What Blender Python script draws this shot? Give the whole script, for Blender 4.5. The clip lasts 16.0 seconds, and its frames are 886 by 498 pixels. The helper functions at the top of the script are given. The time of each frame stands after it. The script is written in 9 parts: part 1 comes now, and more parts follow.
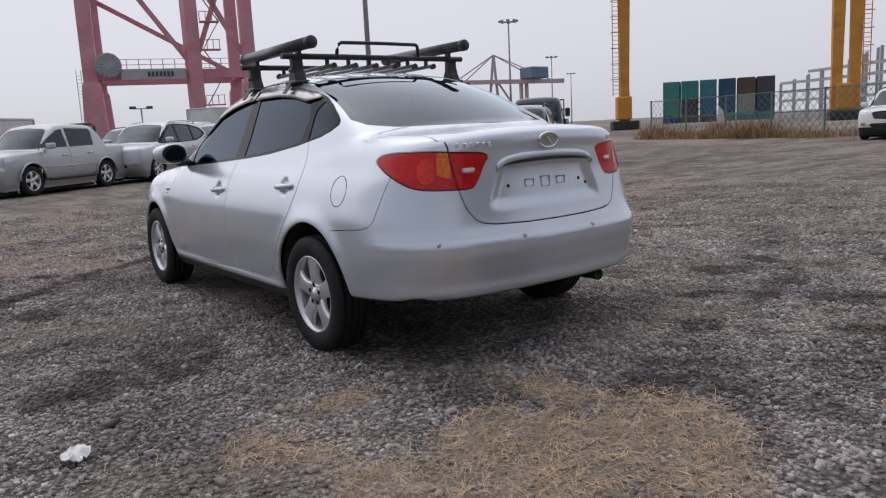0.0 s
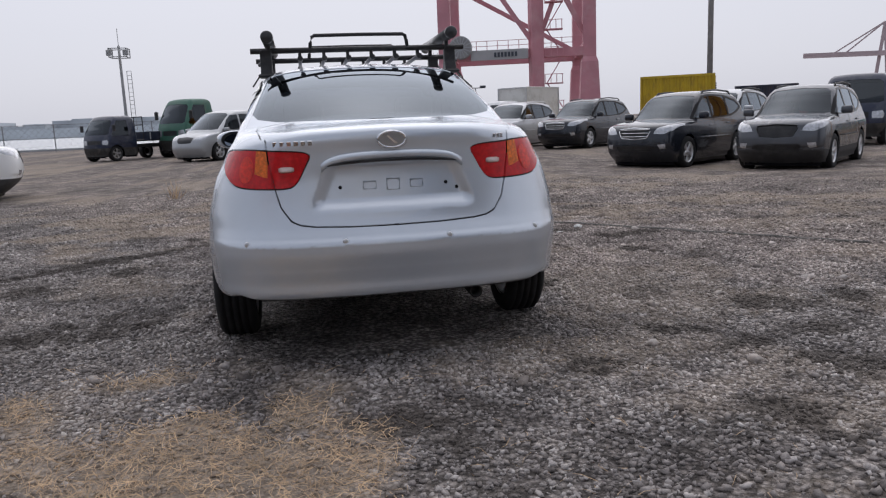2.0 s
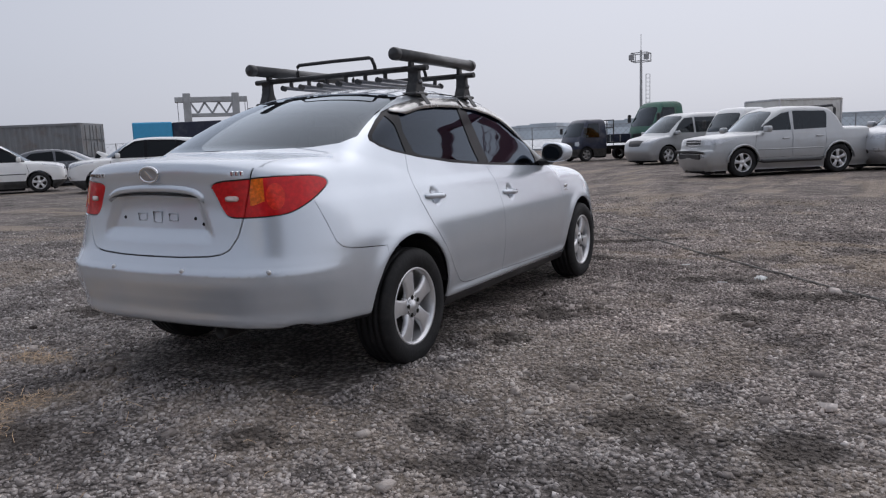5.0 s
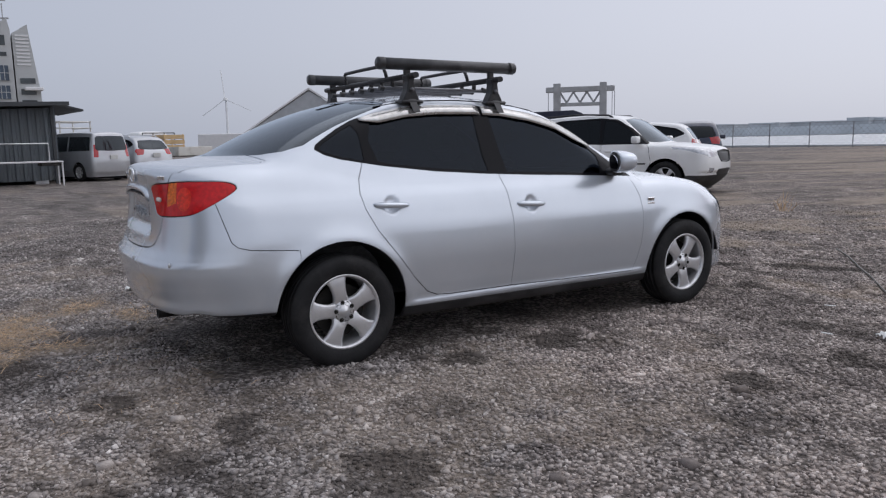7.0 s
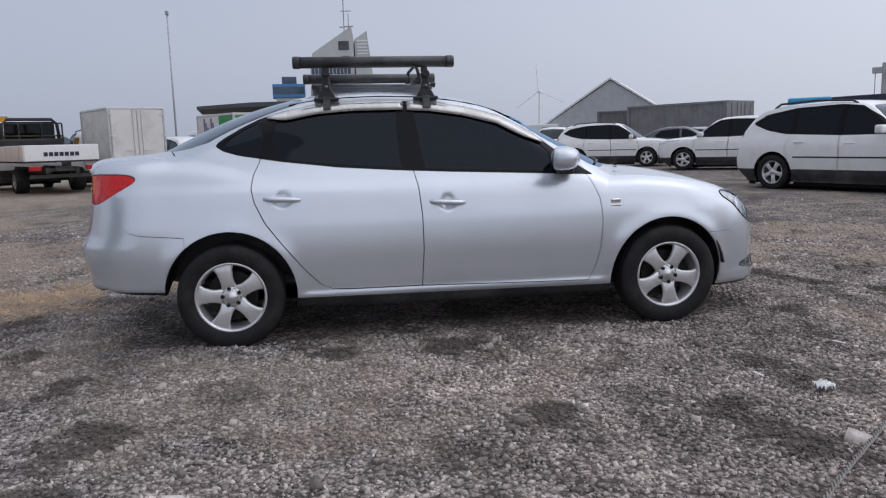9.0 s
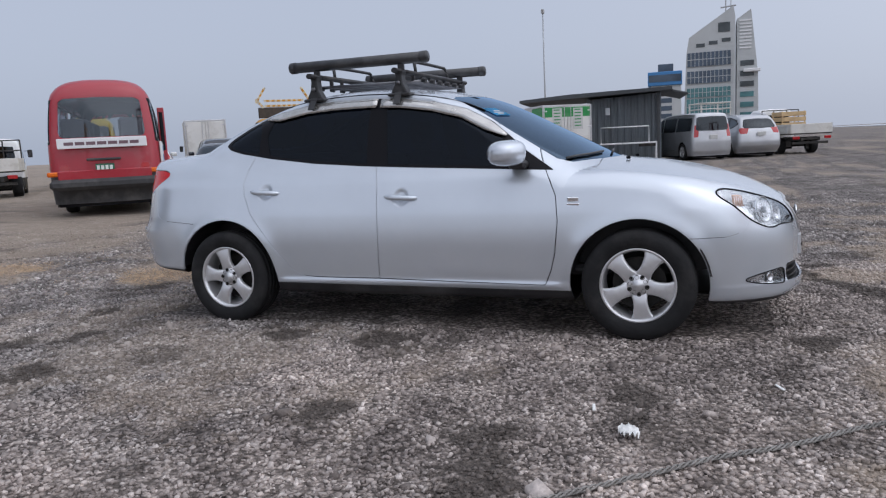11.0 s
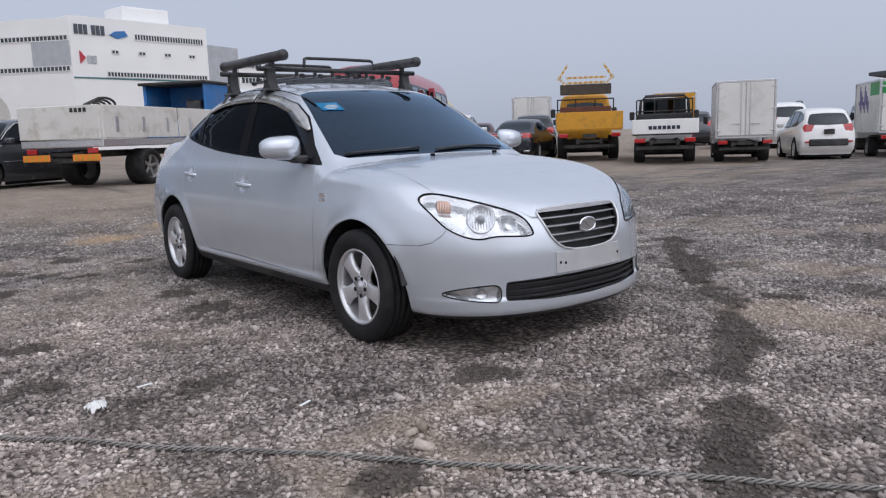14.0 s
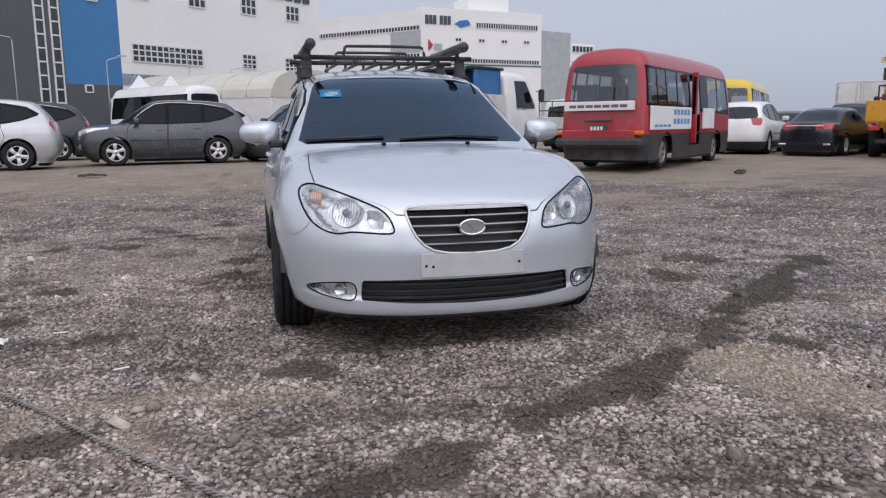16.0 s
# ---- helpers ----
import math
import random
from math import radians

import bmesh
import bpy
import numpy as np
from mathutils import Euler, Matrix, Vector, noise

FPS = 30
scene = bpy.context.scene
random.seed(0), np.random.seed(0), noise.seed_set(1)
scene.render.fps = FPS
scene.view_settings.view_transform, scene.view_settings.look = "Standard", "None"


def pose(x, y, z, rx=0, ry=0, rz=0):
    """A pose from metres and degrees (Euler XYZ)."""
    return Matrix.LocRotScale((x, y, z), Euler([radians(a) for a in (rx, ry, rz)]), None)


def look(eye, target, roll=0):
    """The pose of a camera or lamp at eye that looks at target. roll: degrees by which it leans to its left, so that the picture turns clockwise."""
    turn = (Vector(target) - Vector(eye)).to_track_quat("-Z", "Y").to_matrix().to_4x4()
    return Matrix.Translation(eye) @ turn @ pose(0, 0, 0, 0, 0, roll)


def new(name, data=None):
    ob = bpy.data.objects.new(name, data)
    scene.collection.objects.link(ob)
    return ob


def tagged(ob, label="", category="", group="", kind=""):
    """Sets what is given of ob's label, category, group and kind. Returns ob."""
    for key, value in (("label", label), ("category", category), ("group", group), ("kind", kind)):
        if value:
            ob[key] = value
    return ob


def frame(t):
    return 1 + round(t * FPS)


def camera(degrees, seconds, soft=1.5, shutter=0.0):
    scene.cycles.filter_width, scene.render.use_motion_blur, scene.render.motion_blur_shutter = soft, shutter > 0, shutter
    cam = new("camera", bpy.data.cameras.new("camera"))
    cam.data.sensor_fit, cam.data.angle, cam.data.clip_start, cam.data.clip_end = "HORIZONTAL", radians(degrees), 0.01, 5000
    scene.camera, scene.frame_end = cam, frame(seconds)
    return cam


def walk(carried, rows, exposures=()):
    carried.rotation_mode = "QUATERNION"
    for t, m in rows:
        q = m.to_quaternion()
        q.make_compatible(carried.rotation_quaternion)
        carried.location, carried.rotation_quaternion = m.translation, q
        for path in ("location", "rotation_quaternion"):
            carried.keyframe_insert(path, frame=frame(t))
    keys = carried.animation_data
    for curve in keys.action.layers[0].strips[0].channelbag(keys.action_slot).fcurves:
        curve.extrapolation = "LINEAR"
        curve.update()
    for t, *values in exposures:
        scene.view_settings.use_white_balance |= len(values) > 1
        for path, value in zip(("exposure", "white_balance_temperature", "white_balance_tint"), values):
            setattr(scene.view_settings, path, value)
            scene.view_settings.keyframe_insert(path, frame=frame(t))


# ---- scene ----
cam = camera(61.7, 16.0, soft=1.2)
PATH = [
    (0, (-2.568, -4.741, 1.115), (-1.388, -3.158, 0.793), -2.9),
    (0.5, (-2.065, -5.055, 1.115), (-1.062, -3.352, 0.806), -2.0),
    (1, (-1.483, -5.281, 1.088), (-0.637, -3.496, 0.78), -2.1),
    (1.5, (-0.937, -5.441, 1.096), (-0.448, -3.528, 0.781), -3.0),
    (2, (-0.388, -5.461, 1.101), (-0.035, -3.521, 0.763), -2.4),
    (2.5, (0.213, -5.498, 1.102), (0.303, -3.529, 0.766), -2.6),
    (3, (0.745, -5.398, 1.09), (0.639, -3.425, 0.78), -2.2),
    (3.5, (1.34, -5.272, 1.107), (0.914, -3.338, 0.826), -3.0),
    (4, (1.836, -5.053, 1.121), (1.135, -3.2, 0.846), -2.6),
    (4.5, (2.401, -4.812, 1.118), (1.519, -3.037, 0.848), -2.8),
    (5, (2.862, -4.511, 1.131), (1.885, -2.79, 0.847), -2.2),
    (5.2, (3.017, -4.393, 1.158), (2.004, -2.691, 0.874), -2.2),
    (7.3, (4.616, -2.557, 1.18), (2.843, -1.678, 0.889), -1.6),
    (7.5, (4.716, -2.345, 1.164), (2.9, -1.561, 0.87), -2.0),
    (8, (4.921, -1.825, 1.159), (3.022, -1.27, 0.865), -2.6),
    (8.5, (5.032, -1.239, 1.154), (3.106, -0.786, 0.857), -2.3),
    (9, (5.153, -0.659, 1.155), (3.192, -0.397, 0.865), -1.6),
    (9.2, (5.153, -0.436, 1.123), (3.186, -0.222, 0.831), -1.2),
    (11.3, (4.73, 2.072, 1.093), (2.91, 1.292, 0.806), -2.8),
    (11.5, (4.625, 2.27, 1.118), (2.813, 1.477, 0.822), -2.6),
    (12, (4.368, 2.82, 1.112), (2.582, 1.973, 0.811), -2.1),
    (12.5, (4.073, 3.275, 1.09), (2.328, 2.347, 0.781), -1.4),
    (13, (3.764, 3.721, 1.075), (2.251, 2.448, 0.773), -1.9),
    (13.5, (3.356, 4.156, 1.074), (1.975, 2.742, 0.77), -1.6),
    (14, (2.949, 4.577, 1.075), (1.698, 3.046, 0.771), -1.9),
    (14.5, (2.481, 4.892, 1.061), (1.391, 3.244, 0.748), -2.0),
    (15, (1.98, 5.141, 1.064), (1.107, 3.37, 0.746), -2.2),
    (15.5, (1.467, 5.308, 1.064), (0.857, 3.43, 0.746), -1.3),
    (16, (0.949, 5.378, 1.059), (0.471, 3.464, 0.733), -0.5),
]
TONES = [(0, .13, 6250, 14.5), (2.5, .18, 6220, 13.5), (5, .10, 6150, 13), (7.5, .17, 6080, 13.5), (11.5, .36, 5950, 12.5), (13.5, .40, 6020, 13), (16, .43, 6180, 14.2)]
walk(cam, [(t, look(eye, target, roll)) for t, eye, target, roll in PATH], TONES)

# ---- light: an overcast, hazy sky, brightest ahead of the parked car ----
SUN_TURN, SUN_HEIGHT = radians(6), radians(58)
world = bpy.data.worlds.new("sky")
scene.world = world
world.use_nodes = True
wn, wl = world.node_tree.nodes, world.node_tree.links
sky = wn.new("ShaderNodeTexSky")
sky.sky_type = 'NISHITA'
sky.sun_disc = False
sky.sun_elevation, sky.sun_rotation = SUN_HEIGHT, SUN_TURN
sky.air_density, sky.dust_density, sky.ozone_density, sky.altitude = 1.0, 4.0, 1.0, 0
grey = wn.new("ShaderNodeHueSaturation")
grey.inputs["Saturation"].default_value = 0.30
wl.new(sky.outputs["Color"], grey.inputs["Color"])
haze = wn.new("ShaderNodeMix")
haze.data_type = 'RGBA'
haze.inputs["Factor"].default_value = 0.76
# the haze is palest on the sun's side and bluer and darker away from it
way = wn.new("ShaderNodeTexCoord")
dot = wn.new("ShaderNodeVectorMath")
dot.operation = 'DOT_PRODUCT'
dot.inputs[1].default_value = (.5, .866, 0)
wl.new(way.outputs["Generated"], dot.inputs[0])
span = wn.new("ShaderNodeMapRange")
span.interpolation_type = 'SMOOTHSTEP'
span.inputs["From Min"].default_value, span.inputs["From Max"].default_value = -1.0, .8
wl.new(dot.outputs["Value"], span.inputs["Value"])
fade = wn.new("ShaderNodeMix")
fade.data_type = 'RGBA'
fade.inputs["A"].default_value, fade.inputs["B"].default_value = (3.5, 3.8, 4.35, 1), (6.1, 6.15, 6.45, 1)
wl.new(span.outputs["Result"], fade.inputs["Factor"])
wl.new(fade.outputs["Result"], haze.inputs["B"])
wl.new(grey.outputs["Color"], haze.inputs["A"])
wl.new(haze.outputs["Result"], wn["Background"].inputs["Color"])
wn["Background"].inputs["Strength"].default_value = 0.111
sun = new("sun", bpy.data.lights.new("sun", 'SUN'))
sun.data.energy, sun.data.angle, sun.data.color = .8, radians(110), (1.0, 0.965, 0.92)
sun.matrix_world = look((0, 0, 30), Vector((0, 0, 30)) - Vector((math.sin(SUN_TURN) * math.cos(SUN_HEIGHT), math.cos(SUN_TURN) * math.cos(SUN_HEIGHT), math.sin(SUN_HEIGHT))))
scene.view_settings.exposure = 0.0

# ---- materials ----
def material(name, color, rough=0.5, metal=0.0, vary=0.0, scale=8.0, bump=0.0, bump_scale=60.0, coat=0.0, dirt=None, dirt_amount=0.0, dirt_scale=2.0, per_piece=0.0, emit=0.0, spec=0.5):
    """A surface with grain (vary, scale), stains (dirt) and fine relief (bump), all in metres of the thing itself."""
    m = bpy.data.materials.new(name)
    m.use_nodes = True
    n, l = m.node_tree.nodes, m.node_tree.links
    b = n["Principled BSDF"]
    b.inputs["Roughness"].default_value, b.inputs["Metallic"].default_value = rough, metal
    b.inputs["Coat Weight"].default_value = coat
    b.inputs["Coat Roughness"].default_value = 0.06
    b.inputs["Specular IOR Level"].default_value = spec
    b.inputs["Base Color"].default_value = (*color, 1)
    if emit:
        b.inputs["Emission Color"].default_value = (*color, 1)
        b.inputs["Emission Strength"].default_value = emit
    co = n.new("ShaderNodeTexCoord")
    last = None
    if vary:
        t = n.new("ShaderNodeTexNoise")
        t.inputs["Scale"].default_value, t.inputs["Detail"].default_value = scale, 6
        l.new(co.outputs["Object"], t.inputs["Vector"])
        r = n.new("ShaderNodeMapRange")
        r.inputs["From Min"].default_value, r.inputs["From Max"].default_value = 0.3, 0.7
        r.inputs["To Min"].default_value, r.inputs["To Max"].default_value = 1 - vary, 1 + vary
        l.new(t.outputs["Fac"], r.inputs["Value"])
        h = n.new("ShaderNodeHueSaturation")
        h.inputs["Color"].default_value = (*color, 1)
        l.new(r.outputs["Result"], h.inputs["Value"])
        last = h.outputs["Color"]
    if per_piece:
        o = n.new("ShaderNodeObjectInfo")
        r = n.new("ShaderNodeMapRange")
        r.inputs["To Min"].default_value, r.inputs["To Max"].default_value = 1 - per_piece, 1 + per_piece
        l.new(o.outputs["Random"], r.inputs["Value"])
        h = n.new("ShaderNodeHueSaturation")
        if last:
            l.new(last, h.inputs["Color"])
        else:
            h.inputs["Color"].default_value = (*color, 1)
        l.new(r.outputs["Result"], h.inputs["Value"])
        last = h.outputs["Color"]
    if dirt:
        t = n.new("ShaderNodeTexNoise")
        t.inputs["Scale"].default_value, t.inputs["Detail"].default_value, t.inputs["Roughness"].default_value = dirt_scale, 8, 0.65
        l.new(co.outputs["Object"], t.inputs["Vector"])
        r = n.new("ShaderNodeMapRange")
        r.inputs["From Min"].default_value, r.inputs["From Max"].default_value = 0.5, 0.72
        r.inputs["To Max"].default_value = dirt_amount
        l.new(t.outputs["Fac"], r.inputs["Value"])
        x = n.new("ShaderNodeMix")
        x.data_type = 'RGBA'
        l.new(r.outputs["Result"], x.inputs["Factor"])
        x.inputs["A"].default_value, x.inputs["B"].default_value = (*color, 1), (*dirt, 1)
        if last:
            l.new(last, x.inputs["A"])
        last = x.outputs["Result"]
        g = n.new("ShaderNodeMapRange")
        g.inputs["To Min"].default_value, g.inputs["To Max"].default_value = rough, min(1, rough + 0.35)
        l.new(r.outputs["Result"], g.inputs["Value"])
        l.new(g.outputs["Result"], b.inputs["Roughness"])
    if last:
        l.new(last, b.inputs["Base Color"])
    if bump:
        t = n.new("ShaderNodeTexNoise")
        t.inputs["Scale"].default_value, t.inputs["Detail"].default_value = bump_scale, 4
        l.new(co.outputs["Object"], t.inputs["Vector"])
        u = n.new("ShaderNodeBump")
        u.inputs["Strength"].default_value, u.inputs["Distance"].default_value = bump, 0.01
        l.new(t.outputs["Fac"], u.inputs["Height"])
        l.new(u.outputs["Normal"], b.inputs["Normal"])
    return m


def car_paint(name, color, metal=0.55, rough=0.36, dust=0.25):
    """Metallic lacquer with a light film of dust."""
    return material(name, color, rough, metal, vary=0.03, scale=3, coat=0.6, dirt=(0.33, 0.31, 0.29), dirt_amount=dust, dirt_scale=2.2)


def glass(name, tint, sheen=0.09, rough=0.02, gleam=(0.84, 0.92, 1)):
    """Tinted window glass: clear through its own colour, with a mirror sheen at grazing angles."""
    m = bpy.data.materials.new(name)
    m.use_nodes = True
    n, l = m.node_tree.nodes, m.node_tree.links
    n.remove(n["Principled BSDF"])
    t, g, x, f = n.new("ShaderNodeBsdfTransparent"), n.new("ShaderNodeBsdfGlossy"), n.new("ShaderNodeMixShader"), n.new("ShaderNodeLayerWeight")
    t.inputs["Color"].default_value = (*tint, 1)
    g.inputs["Roughness"].default_value = rough
    g.inputs["Color"].default_value = (*gleam, 1)
    f.inputs["Blend"].default_value = 0.5
    p, q = n.new("ShaderNodeMath"), n.new("ShaderNodeMath")
    p.operation, q.operation = 'POWER', 'MULTIPLY_ADD'
    p.inputs[1].default_value, q.inputs[1].default_value, q.inputs[2].default_value = 4.0, 0.9, sheen
    l.new(f.outputs["Facing"], p.inputs[0])
    l.new(p.outputs[0], q.inputs[0])
    l.new(q.outputs[0], x.inputs["Fac"])
    l.new(t.outputs["BSDF"], x.inputs[1])
    l.new(g.outputs["BSDF"], x.inputs[2])
    l.new(x.outputs["Shader"], n["Material Output"].inputs["Surface"])
    return m


SILVER = car_paint("silver_lacquer", (0.65, 0.692, 0.745), 0.58, 0.27, 0.0)
BLACK_TRIM = material("black_trim", (0.02, 0.02, 0.022), 0.45, vary=0.2, dirt=(0.2, 0.19, 0.18), dirt_amount=0.25)
GLOSS_BLACK = material("gloss_black", (0.008, 0.008, 0.010), 0.12, spec=0.12)
RUBBER = material("tyre_rubber", (0.016, 0.016, 0.017), 0.7, vary=0.25, scale=12, dirt=(0.08, 0.075, 0.068), dirt_amount=0.25, dirt_scale=6, bump=0.2, spec=0.25)
ALLOY = material("alloy_wheel", (0.70, 0.70, 0.71), 0.28, 0.62, vary=0.05, coat=0.3, dirt=(0.2, 0.19, 0.18), dirt_amount=0.25, dirt_scale=9)
DARK_METAL = material("dark_brake_metal", (0.03, 0.028, 0.026), 0.55, 0.6, vary=0.3, scale=20)
CHROME = material("chrome", (0.85, 0.85, 0.86), 0.12, 1.0)
TINT = glass("tinted_glass", (0.022, 0.030, 0.052), 0.030, gleam=(0.58, 0.66, 0.78))
SCREEN_TINT = glass("windscreen_glass", (0.045, 0.062, 0.10), 0.085, gleam=(0.56, 0.76, 1))
REAR_TINT = glass("rear_screen_glass", (0.05, 0.062, 0.085), 0.085)
CLEAR = glass("clear_glass", (0.95, 0.96, 0.97))
CABIN = material("cabin_plastic", (0.05, 0.05, 0.055), 0.7, vary=0.2)
FABRIC = material("seat_fabric", (0.09, 0.09, 0.095), 0.9, vary=0.25, scale=40, bump=0.3)
LENS_RED = material("red_lamp_lens", (0.58, 0.010, 0.012), 0.22, vary=0.2, scale=50, coat=0.25, spec=0.3)
LENS_DEEP = material("deep_red_lamp_lens", (0.72, 0.035, 0.015), 0.2, vary=0.25, scale=60, coat=0.25, spec=0.3)
LENS_AMBER = material("amber_lamp_lens", (0.74, 0.15, 0.012), 0.2, vary=0.35, scale=70, coat=0.25, spec=0.3)
PALE_AMBER = material("pale_amber_lens", (0.72, 0.34, 0.14), 0.2, 0.3, vary=0.3, scale=70, coat=0.5)
LENS_WHITE = material("white_lamp_lens", (0.70, 0.56, 0.52), 0.12, vary=0.1, scale=60, coat=1.0)
WHITE_PAINT = car_paint("white_lacquer", (0.78, 0.78, 0.77), 0.0, 0.3, 0.25)

# ---- builders ----
def raw(verts, faces, smooth=False, normals=None):
    """A mesh from arrays; faces may have any number of corners."""
    me = bpy.data.meshes.new("mesh")
    me.from_pydata([tuple(map(float, v)) for v in verts], [], [tuple(map(int, f)) for f in faces])
    if smooth:
        me.polygons.foreach_set("use_smooth", [True] * len(me.polygons))
    if normals is not None:
        me.normals_split_custom_set_from_vertices([tuple(map(float, v)) for v in normals])
    return me


def soup(verts, tris, smooth=True):
    """A large mesh of triangles straight from numpy arrays."""
    me = bpy.data.meshes.new("mesh")
    v, t = np.asarray(verts, np.float32), np.asarray(tris, np.int32)
    me.vertices.add(len(v))
    me.vertices.foreach_set("co", v.ravel())
    me.loops.add(t.size)
    me.loops.foreach_set("vertex_index", t.ravel())
    me.polygons.add(len(t))
    me.polygons.foreach_set("loop_start", np.arange(0, t.size, t.shape[1], dtype=np.int32))
    if smooth:
        me.polygons.foreach_set("use_smooth", np.ones(len(t), bool))
    me.update(calc_edges=True)
    return me


def part(name, bm, mat, parent=None, label="", smooth=None):
    """Links a bmesh or a mesh as one object under its thing."""
    if isinstance(bm, bmesh.types.BMesh):
        me = bpy.data.meshes.new(name)
        if smooth is not None:
            for f in bm.faces:
                f.smooth = smooth
        bm.to_mesh(me)
        bm.free()
    else:
        me = bm
    me.name = name
    for x in (mat if isinstance(mat, (list, tuple)) else (mat,)):
        me.materials.append(x)
    ob = new(name, me)
    if parent is not None:
        ob.parent = parent
    return tagged(ob, label)


def thing(name, label, category, group="", kind="", at=None):
    ob = new(name)
    ob.empty_display_size = 0.2
    if at is not None:
        ob.matrix_basis = at
    return tagged(ob, label, category, group, kind)


def box(bm, lo, hi, bevel=0.0, m=None, segments=1):
    """A box between two corners, with its edges rounded off."""
    lo, hi = Vector(lo), Vector(hi)
    r = bmesh.ops.create_cube(bm, size=1, matrix=Matrix.Translation((lo + hi) / 2) @ Matrix.Diagonal((*(hi - lo), 1)))
    vs = r["verts"]
    if bevel:
        es = list({e for v in vs for e in v.link_edges})
        out = bmesh.ops.bevel(bm, geom=es, offset=bevel, segments=segments, affect='EDGES', profile=0.5)
        vs = list({v for f in out["faces"] for v in f.verts} | {v for v in vs if v.is_valid})
    if m is not None:
        bmesh.ops.transform(bm, matrix=m, verts=vs)
    return vs


def boxes(*specs, bevel=0.0):
    bm = bmesh.new()
    for lo, hi in specs:
        box(bm, lo, hi, bevel)
    return bm


def rod(bm, a, b, r, n=10, r2=None, caps=True):
    """A round bar from a to b."""
    a, b = Vector(a), Vector(b)
    m = Matrix.Translation((a + b) / 2) @ (b - a).to_track_quat("Z", "Y").to_matrix().to_4x4()
    return bmesh.ops.create_cone(bm, cap_ends=caps, segments=n, radius1=r, radius2=r if r2 is None else r2, depth=(b - a).length, matrix=m)["verts"]


def beam(bm, a, b, w, h=None):
    """A square bar from a to b."""
    a, b = Vector(a), Vector(b)
    m = Matrix.Translation((a + b) / 2) @ (b - a).to_track_quat("Z", "Y").to_matrix().to_4x4()
    return bmesh.ops.create_cube(bm, size=1, matrix=m @ Matrix.Diagonal((w, h or w, (b - a).length, 1)))["verts"]


def tube(points, r, n=8, closed=False):
    """A round tube along a line of points."""
    p = [Vector(q) for q in points]
    vs, fs = [], []
    up = Vector((0, 0, 1))
    for i, q in enumerate(p):
        t = (p[min(i + 1, len(p) - 1)] - p[max(i - 1, 0)]).normalized()
        s = t.cross(up if abs(t.z) < 0.95 else Vector((1, 0, 0))).normalized()
        u = s.cross(t)
        for k in range(n):
            a = 2 * math.pi * k / n
            vs.append(q + (s * math.cos(a) + u * math.sin(a)) * r)
    for i in range(len(p) - 1):
        for k in range(n):
            fs.append((i * n + k, i * n + (k + 1) % n, (i + 1) * n + (k + 1) % n, (i + 1) * n + k))
    fs.append(tuple(range(n))[::-1])
    fs.append(tuple(range((len(p) - 1) * n, len(p) * n)))
    me = raw(vs, fs, True)
    return me


def lathe(profile, n=32, axis="X"):
    """Turns a profile of (along, radius) round an axis."""
    vs, fs = [], []
    k = len(profile)
    for i in range(n):
        a = 2 * math.pi * i / n
        c, s = math.cos(a), math.sin(a)
        for u, r in profile:
            vs.append({"X": (u, r * c, r * s), "Y": (r * c, u, r * s), "Z": (r * c, r * s, u)}[axis])
    for i in range(n):
        j = (i + 1) % n
        for q in range(k - 1):
            fs.append((i * k + q, i * k + q + 1, j * k + q + 1, j * k + q))
    return vs, fs


def prism(points, axis, lo, hi, bevel=0.0):
    """A flat outline in the plane across an axis, given thickness from lo to hi."""
    bm = bmesh.new()
    def at(p, d):
        return {"X": (d, p[0], p[1]), "Y": (p[0], d, p[1]), "Z": (p[0], p[1], d)}[axis]
    a = [bm.verts.new(at(p, lo)) for p in points]
    b = [bm.verts.new(at(p, hi)) for p in points]
    bm.faces.new(a)
    bm.faces.new(b[::-1])
    for i in range(len(points)):
        j = (i + 1) % len(points)
        bm.faces.new((a[j], a[i], b[i], b[j]))
    bmesh.ops.recalc_face_normals(bm, faces=bm.faces)
    if bevel:
        bmesh.ops.bevel(bm, geom=list(bm.edges), offset=bevel, segments=2, affect='EDGES', profile=0.5)
    return bm


def curve1(table):
    """A smooth function through (place, value) pairs (monotone cubic)."""
    t = np.array(table, float)
    x, y = t[:, 0], t[:, 1]
    h, d = np.diff(x), np.diff(y) / np.diff(x)
    m = np.zeros(len(x))
    for i in range(1, len(x) - 1):
        if d[i - 1] * d[i] > 0:
            w1, w2 = 2 * h[i] + h[i - 1], h[i] + 2 * h[i - 1]
            m[i] = (w1 + w2) / (w1 / d[i - 1] + w2 / d[i])
    m[0], m[-1] = d[0], d[-1]
    def f(q):
        q = np.clip(q, x[0], x[-1])
        i = np.clip(np.searchsorted(x, q) - 1, 0, len(h) - 1)
        s = (q - x[i]) / h[i]
        return (y[i] * (1 + 2 * s) * (1 - s) ** 2 + m[i] * h[i] * s * (1 - s) ** 2 + y[i + 1] * s * s * (3 - 2 * s) + m[i + 1] * h[i] * s * s * (s - 1))
    return f


